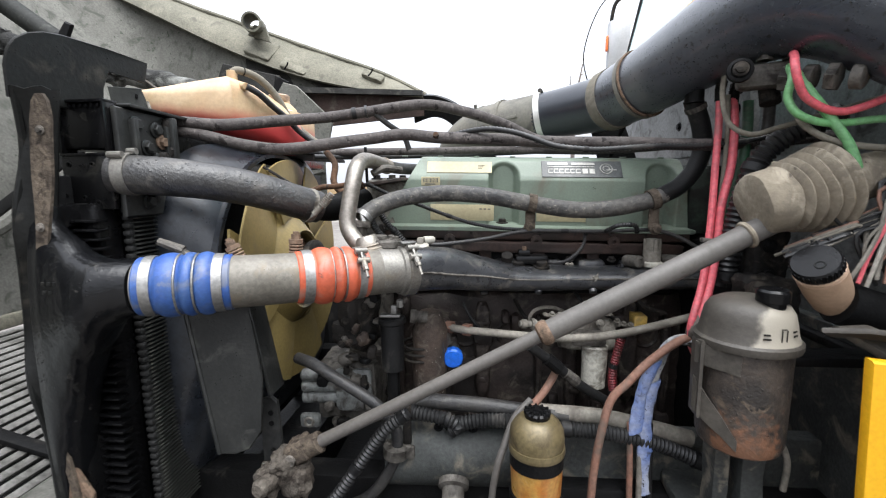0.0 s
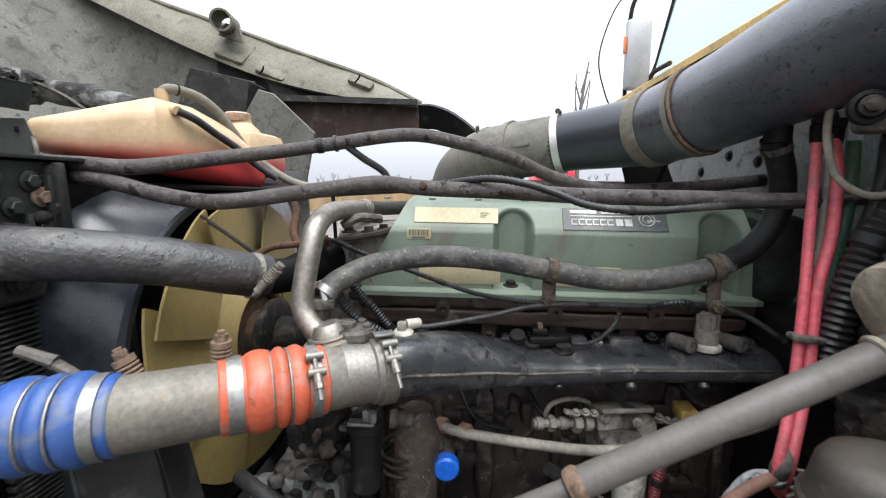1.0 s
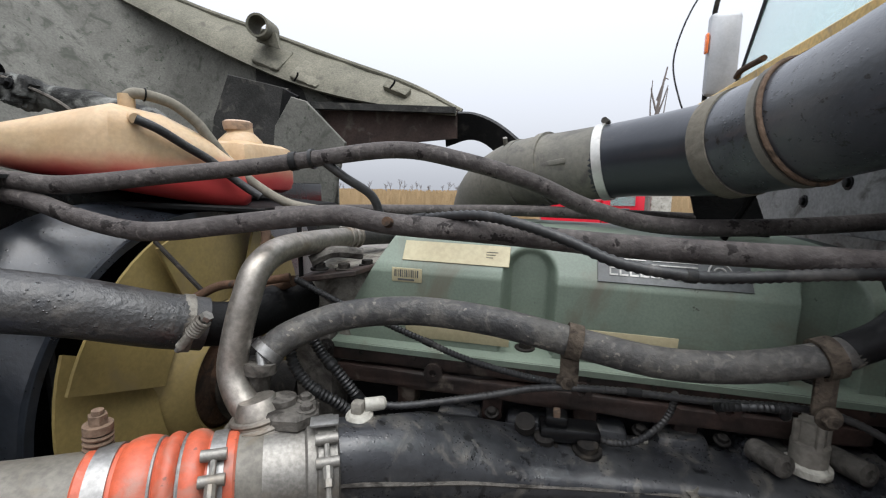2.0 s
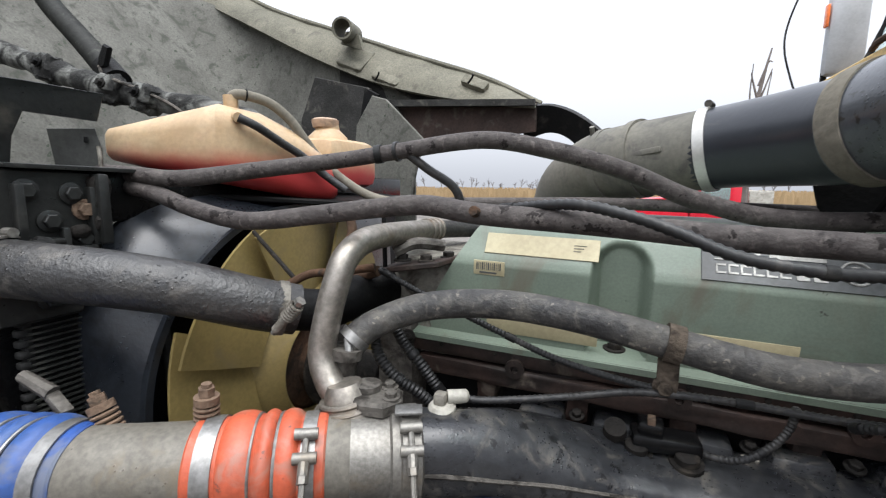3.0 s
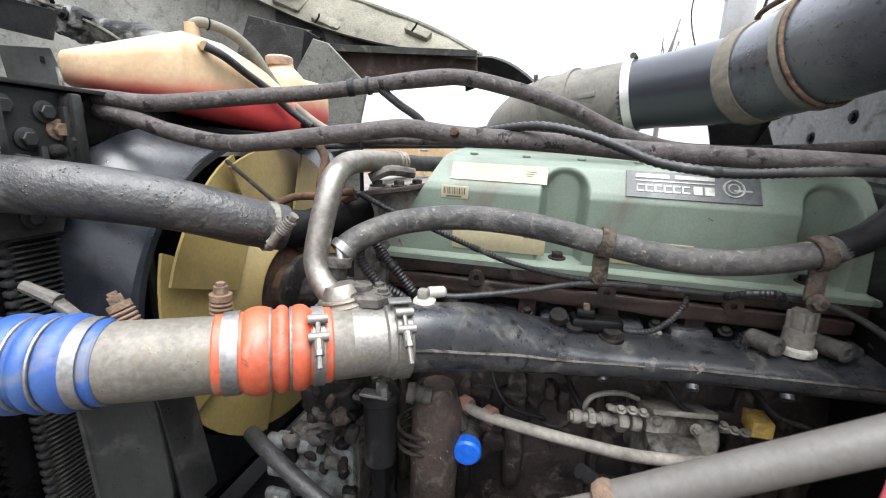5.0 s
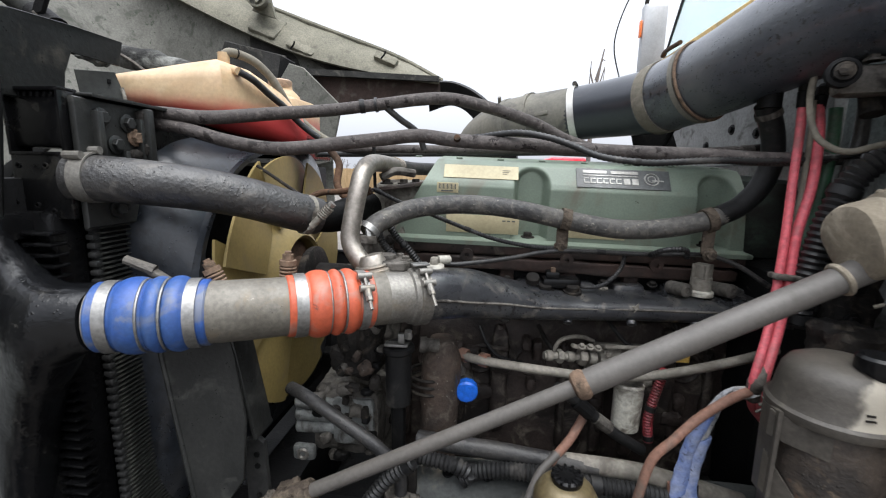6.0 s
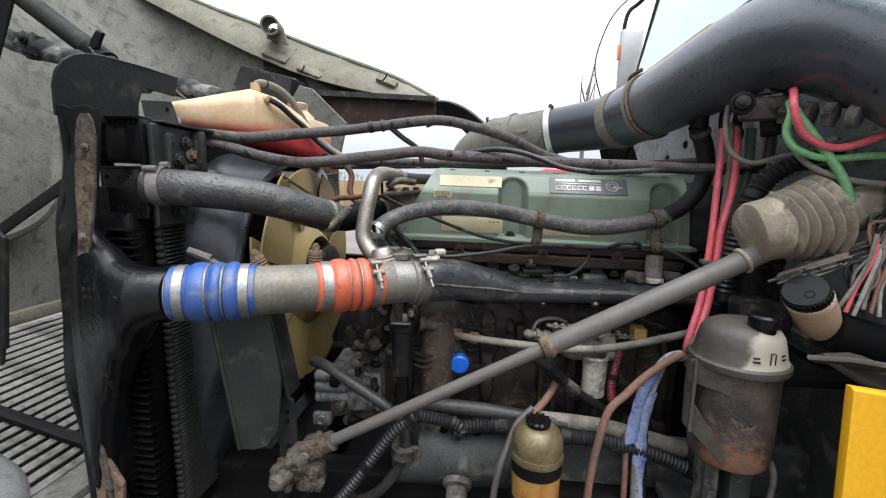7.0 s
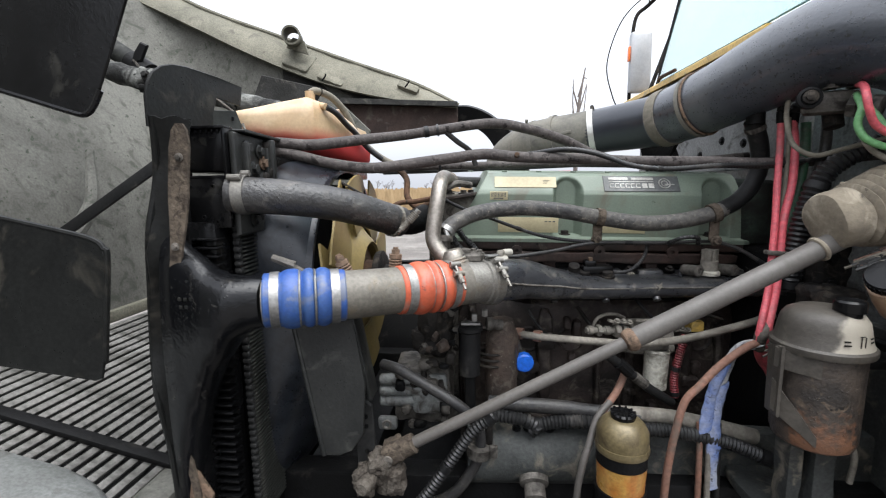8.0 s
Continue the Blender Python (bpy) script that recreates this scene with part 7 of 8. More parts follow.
def make_steering():
    t = thing("steering_shaft", (0.16, 0.845, 1.19), "grey steel telescopic steering shaft crossing the engine bay", "steering shaft")
    a, b, c = vec(-0.330, 0.848, 0.925), vec(0.172, 0.842, 1.197), vec(0.60, 0.864, 1.418)
    d = unit(c - b)
    part("lower_tube", Geo().tube(curve([a, (a + b) / 2, b], 6), 0.0140, 18), M["shaft"], t)
    part("upper_tube", Geo().tube([b, (b + c) / 2, c], 0.0216, 24), M["shaft"], t)
    part("collar", Geo().lathe([(-0.012, 0.0145), (-0.008, 0.022), (0.0, 0.0255), (0.008, 0.0255), (0.014, 0.0222)], b, d, 24), M["rust_light"], t)
    j = part("universal_joint", Geo().lathe([(-0.03, 0.015), (-0.028, 0.023), (0.02, 0.024), (0.024, 0.018)], a, unit(b - a), 16), M["crust"], t)
    part("yoke", Geo().rough_box(tuple(a + vec(-0.03, 0, -0.012)), (0.055, 0.055, 0.05), 0.006, 50, 14, Euler((0, radians(-26), 0)).to_matrix(), 5), M["crust"], j)
    part("cross_pin", Geo().tube([a + vec(-0.04, -0.035, -0.02), a + vec(-0.04, 0.035, -0.02)], 0.012, 12), M["rust_grey"], j)
    g = Geo()
    g.rough_box((-0.395, 0.83, 0.885), (0.065, 0.08, 0.08), 0.010, 55, 20, Euler((0.2, radians(-20), 0.1)).to_matrix(), 4)
    g.rough_box((-0.44, 0.82, 0.845), (0.06, 0.07, 0.08), 0.010, 55, 18, power=4)
    g.rough_box((-0.35, 0.83, 0.84), (0.05, 0.06, 0.08), 0.008, 55, 18, power=4)
    g.lathe([(0, 0.024), (0.05, 0.024), (0.06, 0.016)], (-0.42, 0.80, 0.86), (-0.2, -1, 0.1), 16)
    g.lathe([(0, 0.04), (0.03, 0.045), (0.09, 0.045)], (-0.38, 0.85, 0.80), (0, 0, 1), 18)
    gear = solo("steering_gear", g, M["crust_pale"], (-0.4, 0.83, 0.85), "crusted grey-brown steering gear at the frame", "steering gear")
    settle(gear, (-0.37, 0.85, 0.90), (-0.37, 0.855, 0.895), 0.82)
    # bellows boot at the cab
    n = thing("rubber_boot", (0.66, 0.90, 1.47), "dusty grey ribbed rubber steering boot", "boot")
    e = unit(vec(0.97, 0.05, 0.24))
    s0 = vec(0.568, 0.868, 1.452)
    prof = [(-0.010, 0.020), (-0.010, 0.046), (-0.006, 0.056), (0.002, 0.0605), (0.012, 0.062), (0.034, 0.0625), (0.040, 0.0635)]
    for k in range(5):
        h, r = 0.042 + 0.0175 * k, 0.062 + 0.0042 * k
        prof += [(h, r), (h + 0.0025, r - 0.006), (h + 0.005, r - 0.0075), (h + 0.0075, r - 0.004), (h + 0.010, r + 0.003), (h + 0.013, r + 0.0062), (h + 0.016, r + 0.0045)]
    prof += [(0.131, 0.070), (0.139, 0.056), (0.148, 0.044), (0.26, 0.042)]
    g = Geo().lathe(prof, s0, tuple(e), 72)
    # sagging, dented folds
    g.v = [tuple(vec(*p) + 0.0045 * vec(noise.noise(Vector(p) * 16), noise.noise(Vector(p) * 16 + Vector((5, 0, 0))), noise.noise(Vector(p) * 16 + Vector((0, 7, 0)))) + 0.0012 * vec(noise.noise(Vector(p) * 45), 0, noise.noise(Vector(p) * 45 + Vector((3, 0, 0))))) for p in g.v]
    part("bellows", g, M["boot"], n)
    part("lip", Geo().torus((0.553, 0.8617, 1.394), tuple(d), 0.0225, 0.005, 24, 8), M["boot"], n)
    for h, a in ((0.060, 200), (0.094, 215), (0.060, 250)):
        u = unit(np.cross(e, vec(0, 0, 1)))
        w = np.cross(e, u)
        o = s0 + e * h + (u * math.cos(radians(a)) + w * math.sin(radians(a))) * 0.064
        part("moulded_lug", Geo().rough_box(tuple(o), (0.016, 0.014, 0.016), 0.003, 60, 8, power=3), M["boot"], n)


def make_reservoirs():
    t = thing("power_steering_reservoir", (0.545, 0.822, 1.0), "rusty brown steering fluid canister with domed dusty lid", "fluid reservoir")
    c = vec(0.545, 0.822, 0.0)
    part("body", Geo().lathe([(0.998, 0.04), (1.000, 0.060), (1.006, 0.068), (1.02, 0.0725), (1.03, 0.073), (1.10, 0.0735), (1.20, 0.074)], c, (0, 0, 1), 56), M["can_rusty"], t)
    part("flange", Geo().lathe([(1.197, 0.074), (1.199, 0.084), (1.203, 0.0855), (1.212, 0.0855), (1.216, 0.081)], c, (0, 0, 1), 56), M["lid"], t)
    part("lid", Geo().lathe([(1.215, 0.081), (1.224, 0.077), (1.245, 0.0735), (1.262, 0.070), (1.275, 0.062), (1.284, 0.045), (1.288, 0.02)], c, (0, 0, 1), 56), M["lid_wiped"], t)
    part("filler_cap", Geo().lathe([(1.262, 0.020), (1.285, 0.020), (1.287, 0.0255), (1.305, 0.0255), (1.309, 0.022)], (0.562, 0.785, 0), (0, 0, 1), 24), M["plastic"], t)
    # markings on the wiped side
    for k, (a, z, w, h) in enumerate(((-98, 1.231, 0.012, 0.003), (-98, 1.238, 0.010, 0.003), (-80, 1.236, 0.0015, 0.02), (-73, 1.236, 0.0015, 0.02), (-76.5, 1.247, 0.010, 0.0015), (-58, 1.234, 0.010, 0.003), (-58, 1.241, 0.010, 0.003))):
        a = radians(a)
        r = np.interp(z, [1.2215, 1.245, 1.262], [0.0795, 0.0752, 0.0718])
        part("print_bar", Geo().box(tuple(c + vec(r * math.cos(a), r * math.sin(a), z)), (w, 0.0012, h), 0, Euler((0, 0, a + math.pi / 2)).to_matrix()), M["iron"], t)
    # strap bracket with two arms wrapped round the side
    def arm(z0, z1, a0, a1, h0, h1):
        rows = []
        for u in np.linspace(0, 1, 14):
            a = radians(a0 + (a1 - a0) * u)
            z, hh = z0 + (z1 - z0) * u, h0 + (h1 - h0) * u
            rr = 0.0755 + 0.018 * max(0.0, 1 - u * 1.6)
            rows.append([c + vec(rr * math.cos(a), rr * math.sin(a), z + s * hh) for s in (-1, -0.4, 0.4, 1)])
        return Geo().sheet(rows, 0.004)
    part("bracket_arm", arm(1.184, 1.176, 186, 238, 0.020, 0.018), M["lid"], t)
    part("bracket_arm", arm(1.105, 1.028, 186, 240, 0.032, 0.010), M["lid"], t)
    part("bracket", Geo().slab([(0.458, 0.795, 1.21), (0.458, 0.795, 1.06), (0.466, 0.845, 1.055), (0.466, 0.85, 1.20)], 0.006, 0.002), M["lid"], t)
    for x, w in ((0.522, 0.030), (0.580, 0.044)):
        part("stand", Geo().rough_box((x, 0.845, 0.895), (w, 0.05, 0.23), 0.004, 25, 16, power=10), M["frame_dusty"], t)
    part("stand_foot", Geo().rough_box((0.55, 0.93, 0.79), (0.13, 0.19, 0.03), 0.004, 25, 14, power=10), M["frame_dusty"], t)
    settle(t, (0, 0, 0), (-0.010, -0.016, 0.001))
    line("thin_hose", [(0.58, 0.84, 1.02), (0.62, 0.83, 1.0), (0.645, 0.83, 0.95), (0.65, 0.84, 0.88)], 0.006, "grey_line", "thin grey hose below the canister")

    t = thing("clutch_fluid_reservoir", (0.60, 0.745, 1.30), "yellowed plastic fluid reservoir with black ribbed cap", "fluid reservoir")
    ax = unit(vec(-0.60, -0.40, 0.70))
    q = vec(0.612, 0.765, 1.345)
    part("body", Geo().lathe([(-0.116, 0.014), (-0.110, 0.023), (-0.088, 0.032), (-0.05, 0.036), (-0.012, 0.037), (-0.004, 0.037), (-0.003, 0.034), (0.006, 0.034)], q, ax, 36), M["beige"], t)
    part("neck_ring", Geo().torus(q + ax * 0.002, ax, 0.0355, 0.0025, 36, 8), M["beige"], t)
    cap = part("cap", Geo().lathe([(0.005, 0.0355), (0.023, 0.0365), (0.026, 0.034), (0.027, 0.015)], q, ax, 36), M["plastic"], t, "black cap")
    u = unit(np.cross(ax, vec(0, 0, 1)))
    w = np.cross(ax, u)
    for k in range(30):
        a = 2 * math.pi * k / 30
        o = u * math.cos(a) + w * math.sin(a)
        part("cap_rib", Geo().tube([q + ax * 0.006 + o * 0.0355, q + ax * 0.022 + o * 0.0365], 0.0017, 5), M["plastic"], cap)
    part("cap_emblem", Geo().torus(q + ax * 0.027 - u * 0.010 + w * 0.008, ax, 0.007, 0.0014, 20, 6), M["seal"], cap)
    g = Geo().tube(curve([q - ax * 0.09, q - ax * 0.105 + vec(0.02, 0.0, 0), q + vec(0.09, 0.01, -0.10), q + vec(0.17, 0.02, -0.135)], 6), [0.017, 0.018, 0.017, 0.017], 16)
    part("outlet", g, M["beige"], t)
    settle(t, (0, 0, 0), (0.014, 0.011, -0.003))
    b = thing("reservoir_bracket", (0.70, 0.76, 1.2), "dirty pressed steel bracket beside the fluid reservoir", "bracket")
    part("arm", Geo().slab([(0.60, 0.70, 1.265), (0.66, 0.72, 1.262), (0.80, 0.74, 1.205), (0.80, 0.70, 1.17), (0.66, 0.68, 1.225)], 0.012, 0.003), M["lid"], b)
    part("body", Geo().tube(curve([(0.68, 0.80, 1.28), (0.74, 0.80, 1.26), (0.82, 0.80, 1.24)], 4), 0.04, 14), M["iron_black"], b)
    part("shelf", Geo().box((0.74, 0.88, 1.145), (0.22, 0.06, 0.02), 0.004), M["iron_black"], b)
    part("casting", Geo().rough_box((0.63, 0.92, 1.25), (0.09, 0.10, 0.10), 0.012, 40, 18, power=5), M["iron"], b)
    part("column_mount", Geo().rough_box((0.66, 0.98, 1.34), (0.07, 0.05, 0.16), 0.008, 40, 18), M["iron"], b)
    for z in (1.30, 1.36):
        part("bolt", Geo().bolt((0.65, 0.953, z), (0, -1, 0), 0.010, 0.01), M["iron_black"], b)


def make_cab_hoses():
    for k, (d0, d1, r) in enumerate(((0.0, 0.0, 0.0078), (0.034, 0.019, 0.0092))):
        line("coolant_pipe", [(0.585 + d0, 1.066 + d0 * 0.3, 1.682), (0.584 + d0, 1.06, 1.62), (0.576 + d0, 1.045, 1.53), (0.566 + d1, 1.025, 1.44), (0.554 + d1, 1.006, 1.36), (0.532 + d1 * 0.9, 0.975, 1.27), (0.496 + d1 * 0.85, 0.935, 1.18), (0.530 + d1 * 0.8, 0.985, 1.11), (0.585 + d1 * 0.7, 1.03, 1.05), (0.64 + d1 * 0.6, 1.08, 0.98)], r, "tyre_red", "bright red heater hose dropping down past the steering shaft")
    t = thing("hose_tie", (0.562, 1.0, 1.367), "grey cable tie round the red hoses", "cable tie")
    part("strap", Geo().box((0.564, 1.003, 1.364), (0.050, 0.030, 0.011), 0.004, Euler((0, radians(4), 0)).to_matrix()), M["rust_grey"], t)
    part("tail", Geo().tube([(0.588, 0.99, 1.364), (0.625, 0.985, 1.366)], 0.0025, 6), M["iron_black"], t)
    t = thing("hose_tie", (0.505, 0.93, 1.18), "frayed grey tape round the red hoses", "cable tie")
    part("wrap", Geo().tube(curve([(0.520, 0.945, 1.205), (0.502, 0.937, 1.178), (0.512, 0.955, 1.14)], 5), [0.012, 0.014, 0.012], 14), M["rust_grey"], t)
    for k in range(5):
        part("fray", Geo().tube([(0.510 - 0.006 * k, 0.915 - 0.004 * k, 1.19 - 0.012 * k), (0.535 - 0.004 * k, 0.90, 1.195 - 0.008 * k)], 0.0025, 5), M["grey_line"], t)
    line("heater_hose", [(0.665, 1.10, 1.68), (0.662, 1.09, 1.60), (0.645, 1.075, 1.50), (0.618, 1.05, 1.40), (0.60, 1.04, 1.3)], 0.012, "green_dim", "dark green hose beside the red hoses")
    line("heater_hose", [(0.695, 1.07, 1.69), (0.690, 1.065, 1.60), (0.66, 1.06, 1.49), (0.632, 1.05, 1.40), (0.61, 1.05, 1.25)], 0.012, "rubber", "black hose beside the red hoses")
    line("thin_cable", [(0.603, 1.066, 1.69), (0.604, 1.06, 1.6), (0.590, 1.04, 1.46), (0.574, 1.015, 1.37)], 0.005, "rubber_grey", "thin grey cable between the red hoses", "cable")
    for x, y, z in ((0.585, 1.066, 1.695), (0.621, 1.077, 1.69), (0.695, 1.07, 1.70)):
        t = thing("hose_fitting", (x, y, z), "dark crimped hose fitting", "fitting", "heater hose fittings")
        part("ferrule", Geo().lathe([(-0.018, 0.010), (0.01, 0.0115), (0.012, 0.009)], (x, y, z), (0, 0, 1), 14), M["iron_black"], t)
        part("nut", Geo().lathe([(0.012, 0.0115), (0.026, 0.0115)], (x, y, z), (0.1, 0, 1), 6), M["iron"], t)
    # valve block with fittings under the duct
    t = thing("valve_manifold", (0.69, 1.06, 1.73), "grey metal air valve block with round port before the duct", "valve")
    part("body", Geo().box((0.650, 1.020, 1.715), (0.10, 0.05, 0.050), 0.012, Euler((0, 0, radians(-20))).to_matrix()), M["alu_dirty"], t)
    part("port", Geo().lathe([(0, 0.024), (0.012, 0.024), (0.014, 0.018), (0.010, 0.015)], (0.588, 0.998, 1.722), (-0.35, -1, 0.1), 24), M["iron_black"], t)
    part("port_bolt", Geo().bolt((0.582, 0.982, 1.724), (-0.35, -1, 0.1), 0.010, 0.008), M["iron"], t)
    for k in range(4):
        o = vec(0.660 + 0.022 * k, 0.975 - 0.03 * k, 1.700 - 0.006 * k)
        part("coupling", Geo().lathe([(0, 0.026 - 0.002 * (k % 2)), (0.016, 0.026 - 0.002 * (k % 2)), (0.018, 0.021)], o, (0.6, -0.75, -0.2), 14 if k % 2 else 6), M["alu_dirty"], t)
    part("port", Geo().lathe([(0, 0.02), (0.04, 0.02), (0.042, 0.015)], (0.675, 1.045, 1.70), (0, -0.3, -1), 14), M["iron"], t)
    for dx, dz in ((0.0, 0.036), (0.05, 0.036)):
        part("stud", Geo().bolt((0.64 + dx, 1.005, 1.708 + dz), (0, 0, 1), 0.010, 0.014), M["alu_dirty"], t)
    settle(t, (0.588, 0.998, 1.722), (0.557, 0.94, 1.711), 0.95)
    line("brake_hose", [(0.640, 0.92, 1.735), (0.615, 0.875, 1.722), (0.602, 0.850, 1.700), (0.606, 0.845, 1.672), (0.628, 0.85, 1.64), (0.675, 0.85, 1.617), (0.72, 0.845, 1.623), (0.80, 0.83, 1.66)], 0.007, "tyre_red", "bright red air hose curling under the duct")
    line("brake_hose", [(0.645, 0.93, 1.715), (0.622, 0.895, 1.704), (0.612, 0.87, 1.68), (0.608, 0.87, 1.645), (0.628, 0.865, 1.614), (0.68, 0.86, 1.597), (0.76, 0.855, 1.602), (0.85, 0.85, 1.60)], 0.007, "green_hose", "bright green air hose curling under the duct")
    line("brake_hose", [(0.625, 0.88, 1.69), (0.645, 0.87, 1.655), (0.675, 0.86, 1.61), (0.705, 0.85, 1.56), (0.722, 0.845, 1.51), (0.73, 0.845, 1.46)], 0.0085, "green_hose", "bright green air hose hanging towards the wires")
    line("thin_cable", [(0.575, 1.03, 1.74), (0.568, 1.02, 1.68), (0.575, 1.0, 1.62), (0.61, 0.98, 1.593), (0.66, 0.97, 1.605), (0.74, 0.93, 1.63), (0.82, 0.9, 1.655)], 0.0055, "rubber_grey", "grey looping cable on the firewall", "cable")
    line("thin_cable", [(0.64, 0.9, 1.63), (0.65, 0.88, 1.595), (0.69, 0.86, 1.565), (0.76, 0.84, 1.55), (0.85, 0.83, 1.55)], 0.006, "rubber_grey", "grey looping cable near the boot", "cable")
    loom("ribbed_hose", [(0.595, 1.0, 1.27), (0.60, 1.0, 1.36), (0.618, 1.0, 1.47), (0.65, 1.0, 1.55), (0.70, 0.99, 1.595), (0.78, 0.97, 1.63)], 0.024, "black ribbed hose behind the steering boot", 0.012)
    # bundle of wires at the cab
    t = thing("wire_bundle", (0.74, 0.82, 1.42), "tangled bundle of black, red and grey wires by the cab", "wires")
    cols = ["rubber_grey", "loom", "rubber_black", "loom", "grey_line", "rubber_grey", "rubber_black", "loom", "copper", "rubber_black", "grey_line", "loom", "rubber_grey", "rubber_black", "loom", "rubber"]
    for k, m in enumerate(cols * 3):
        a, b = rng.uniform(-1, 1), rng.uniform(-1, 1)
        p = [(0.63 + 0.03 * a, 0.83 + 0.03 * b, 1.375 + 0.02 * a), (0.68 + 0.02 * b, 0.82 + 0.02 * a, 1.40 + 0.02 * b), (0.73 + 0.015 * a, 0.815 + 0.015 * b, 1.425 + 0.02 * a), (0.80, 0.80 + 0.02 * a, 1.455 + 0.04 * b), (0.88, 0.80, 1.48 + 0.07 * b)]
        part("wire", Geo().tube(curve(p, 5), 0.0026 + 0.0016 * rng.random(), 6), M[m], t)
    for k, m in enumerate(["grey_line", "tyre_red", "white", "grey_line", "copper", "white", "grey_line", "beige", "rubber_grey", "white"]):
        p = [(0.74 + 0.004 * k, 0.80 + 0.004 * (k % 3), 1.46 - 0.006 * k), (0.725 + 0.008 * k, 0.79, 1.41 + 0.006 * (k % 4)), (0.70 + 0.010 * k, 0.78 + 0.006 * (k % 2), 1.365), (0.675 + 0.014 * k, 0.775, 1.325 - 0.006 * (k % 3))]
        part("wire", Geo().tube(curve(p, 5), 0.0036, 7), M[m], t)
    for k in range(22):
        a, b = rng.uniform(-1, 1), rng.uniform(-1, 1)
        p = [(0.84, 0.86 + 0.03 * a, 1.60 + 0.05 * b), (0.79 + 0.02 * b, 0.83 + 0.03 * a, 1.53 + 0.04 * a), (0.76 + 0.02 * a, 0.81 + 0.02 * b, 1.46 + 0.03 * b), (0.725 + 0.03 * b, 0.80 + 0.02 * a, 1.40 + 0.02 * a), (0.74 + 0.03 * a, 0.80, 1.33 + 0.02 * b)]
        part("wire", Geo().tube(curve(p, 5), 0.0026 + 0.0014 * rng.random(), 6), M[cols[k % 16] if k % 5 else "grey_line"], t)
    line("thin_cable", [(0.69, 0.82, 1.52), (0.665, 0.82, 1.50), (0.66, 0.82, 1.46), (0.68, 0.82, 1.42), (0.71, 0.82, 1.41)], 0.003, "rubber_black", "thin black looping wire beside the boot", "cable")


# ---- pumps, filters and lines low on the engine ----


def make_low_parts():
    t = thing("coolant_pump", (-0.30, 0.99, 0.95), "dirty blue-grey cast pump with three side ribs on the engine", "pump")
    part("body", Geo().rough_box((-0.285, 1.02, 1.005), (0.15, 0.13, 0.15), 0.004, 35, 24, power=12), M["alu_dirty"], t)
    part("face_plate", Geo().rough_box((-0.265, 0.952, 1.015), (0.09, 0.016, 0.105), 0.002, 40, 16, power=10), M["pump_alu"], t)
    for k in range(3):
        z = 1.047 - 0.028 * k
        part("rib", Geo().lathe([(0, 0.011), (0.004, 0.0155), (0.09, 0.0155), (0.10, 0.0155)], (-0.395, 0.955, z), (1, 0.05, 0), 16), M["pump_alu"], t)
    part("rib_web", Geo().rough_box((-0.345, 0.97, 1.018), (0.095, 0.03, 0.075), 0.003, 40, 14, power=8), M["pump_alu"], t)
    for k in range(12):
        x, z = -0.34 + 0.125 * rng.random(), 0.935 + 0.135 * rng.random()
        part("cast_lug", Geo().rough_box((x, 0.948 - 0.010 * rng.random(), z), (0.012 + 0.022 * rng.random(), 0.022, 0.010 + 0.022 * rng.random()), 0.004, 55, 10, power=4), M[("alu_dirty", "iron", "iron_black")[k % 3]], t)
    part("neck", Geo().lathe([(0, 0.05), (0.03, 0.05), (0.04, 0.04), (0.10, 0.04)], (-0.25, 1.04, 1.06), (0, 0.1, 1), 22), M["alu_dirty"], t)
    part("ear", Geo().box((-0.375, 0.945, 0.935), (0.05, 0.02, 0.035), 0.008), M["pump_alu"], t)
    part("ear_hole", Geo().torus((-0.375, 0.934, 0.935), (0, -1, 0), 0.010, 0.004, 16, 6), M["alu"], t)
    for dx, dz in ((0.07, 0.03), (0.07, -0.05), (-0.01, -0.07), (0.03, 0.06)):
        part("bolt", Geo().bolt((-0.30 + dx, 0.952, 1.0 + dz), (0, -1, 0), 0.009, 0.012), M["alu_dirty"], t)
    deeper(t, 1.11)
    t = thing("thermostat_housing", (-0.27, 1.05, 1.15), "grimy cast bracket between pump and intake elbow", "casting")
    part("post", Geo().rough_box((-0.275, 1.07, 1.17), (0.09, 0.10, 0.19), 0.012, 35, 20, power=5), M["iron"], t)
    for k, (dx, z) in enumerate(((-0.03, 1.24), (0.03, 1.20), (-0.02, 1.16), (0.02, 1.12), (0.03, 1.24), (-0.035, 1.10))):
        part("bolt", Geo().bolt((-0.275 + dx, 1.022, z), (0, -1, 0), 0.009, 0.014), M["iron"], t)
    part("arm", Geo().rough_box((-0.31, 1.05, 1.12), (0.06, 0.05, 0.06), 0.008, 45, 14, power=5), M["iron"], t)
    # webs, lugs and caked grime on the casting
    for k in range(16):
        x, z = -0.335 + 0.12 * rng.random(), 1.05 + 0.20 * rng.random()
        w = 0.012 + 0.026 * rng.random()
        part("web", Geo().rough_box((x, 1.016 + 0.012 * rng.random(), z), (w, 0.022, 0.010 + 0.030 * rng.random()), 0.005, 55, 10, Euler((0, rng.uniform(-0.6, 0.6), 0)).to_matrix(), 4), M[("iron", "alu_dirty", "speckled", "iron_black")[k % 4]], t)
    t = thing("oil_breather", (-0.18, 1.0, 1.10), "black round breather can with metal bracket", "breather")
    part("can", Geo().lathe([(1.03, 0.028), (1.15, 0.030), (1.155, 0.036), (1.165, 0.036), (1.170, 0.030)], (-0.182, 1.03, 0.0), (0, 0, 1), 26), M["rubber_black"], t)
    part("stem", Geo().box((-0.182, 1.03, 0.93), (0.03, 0.03, 0.36), 0.008), M["iron_black"], t)
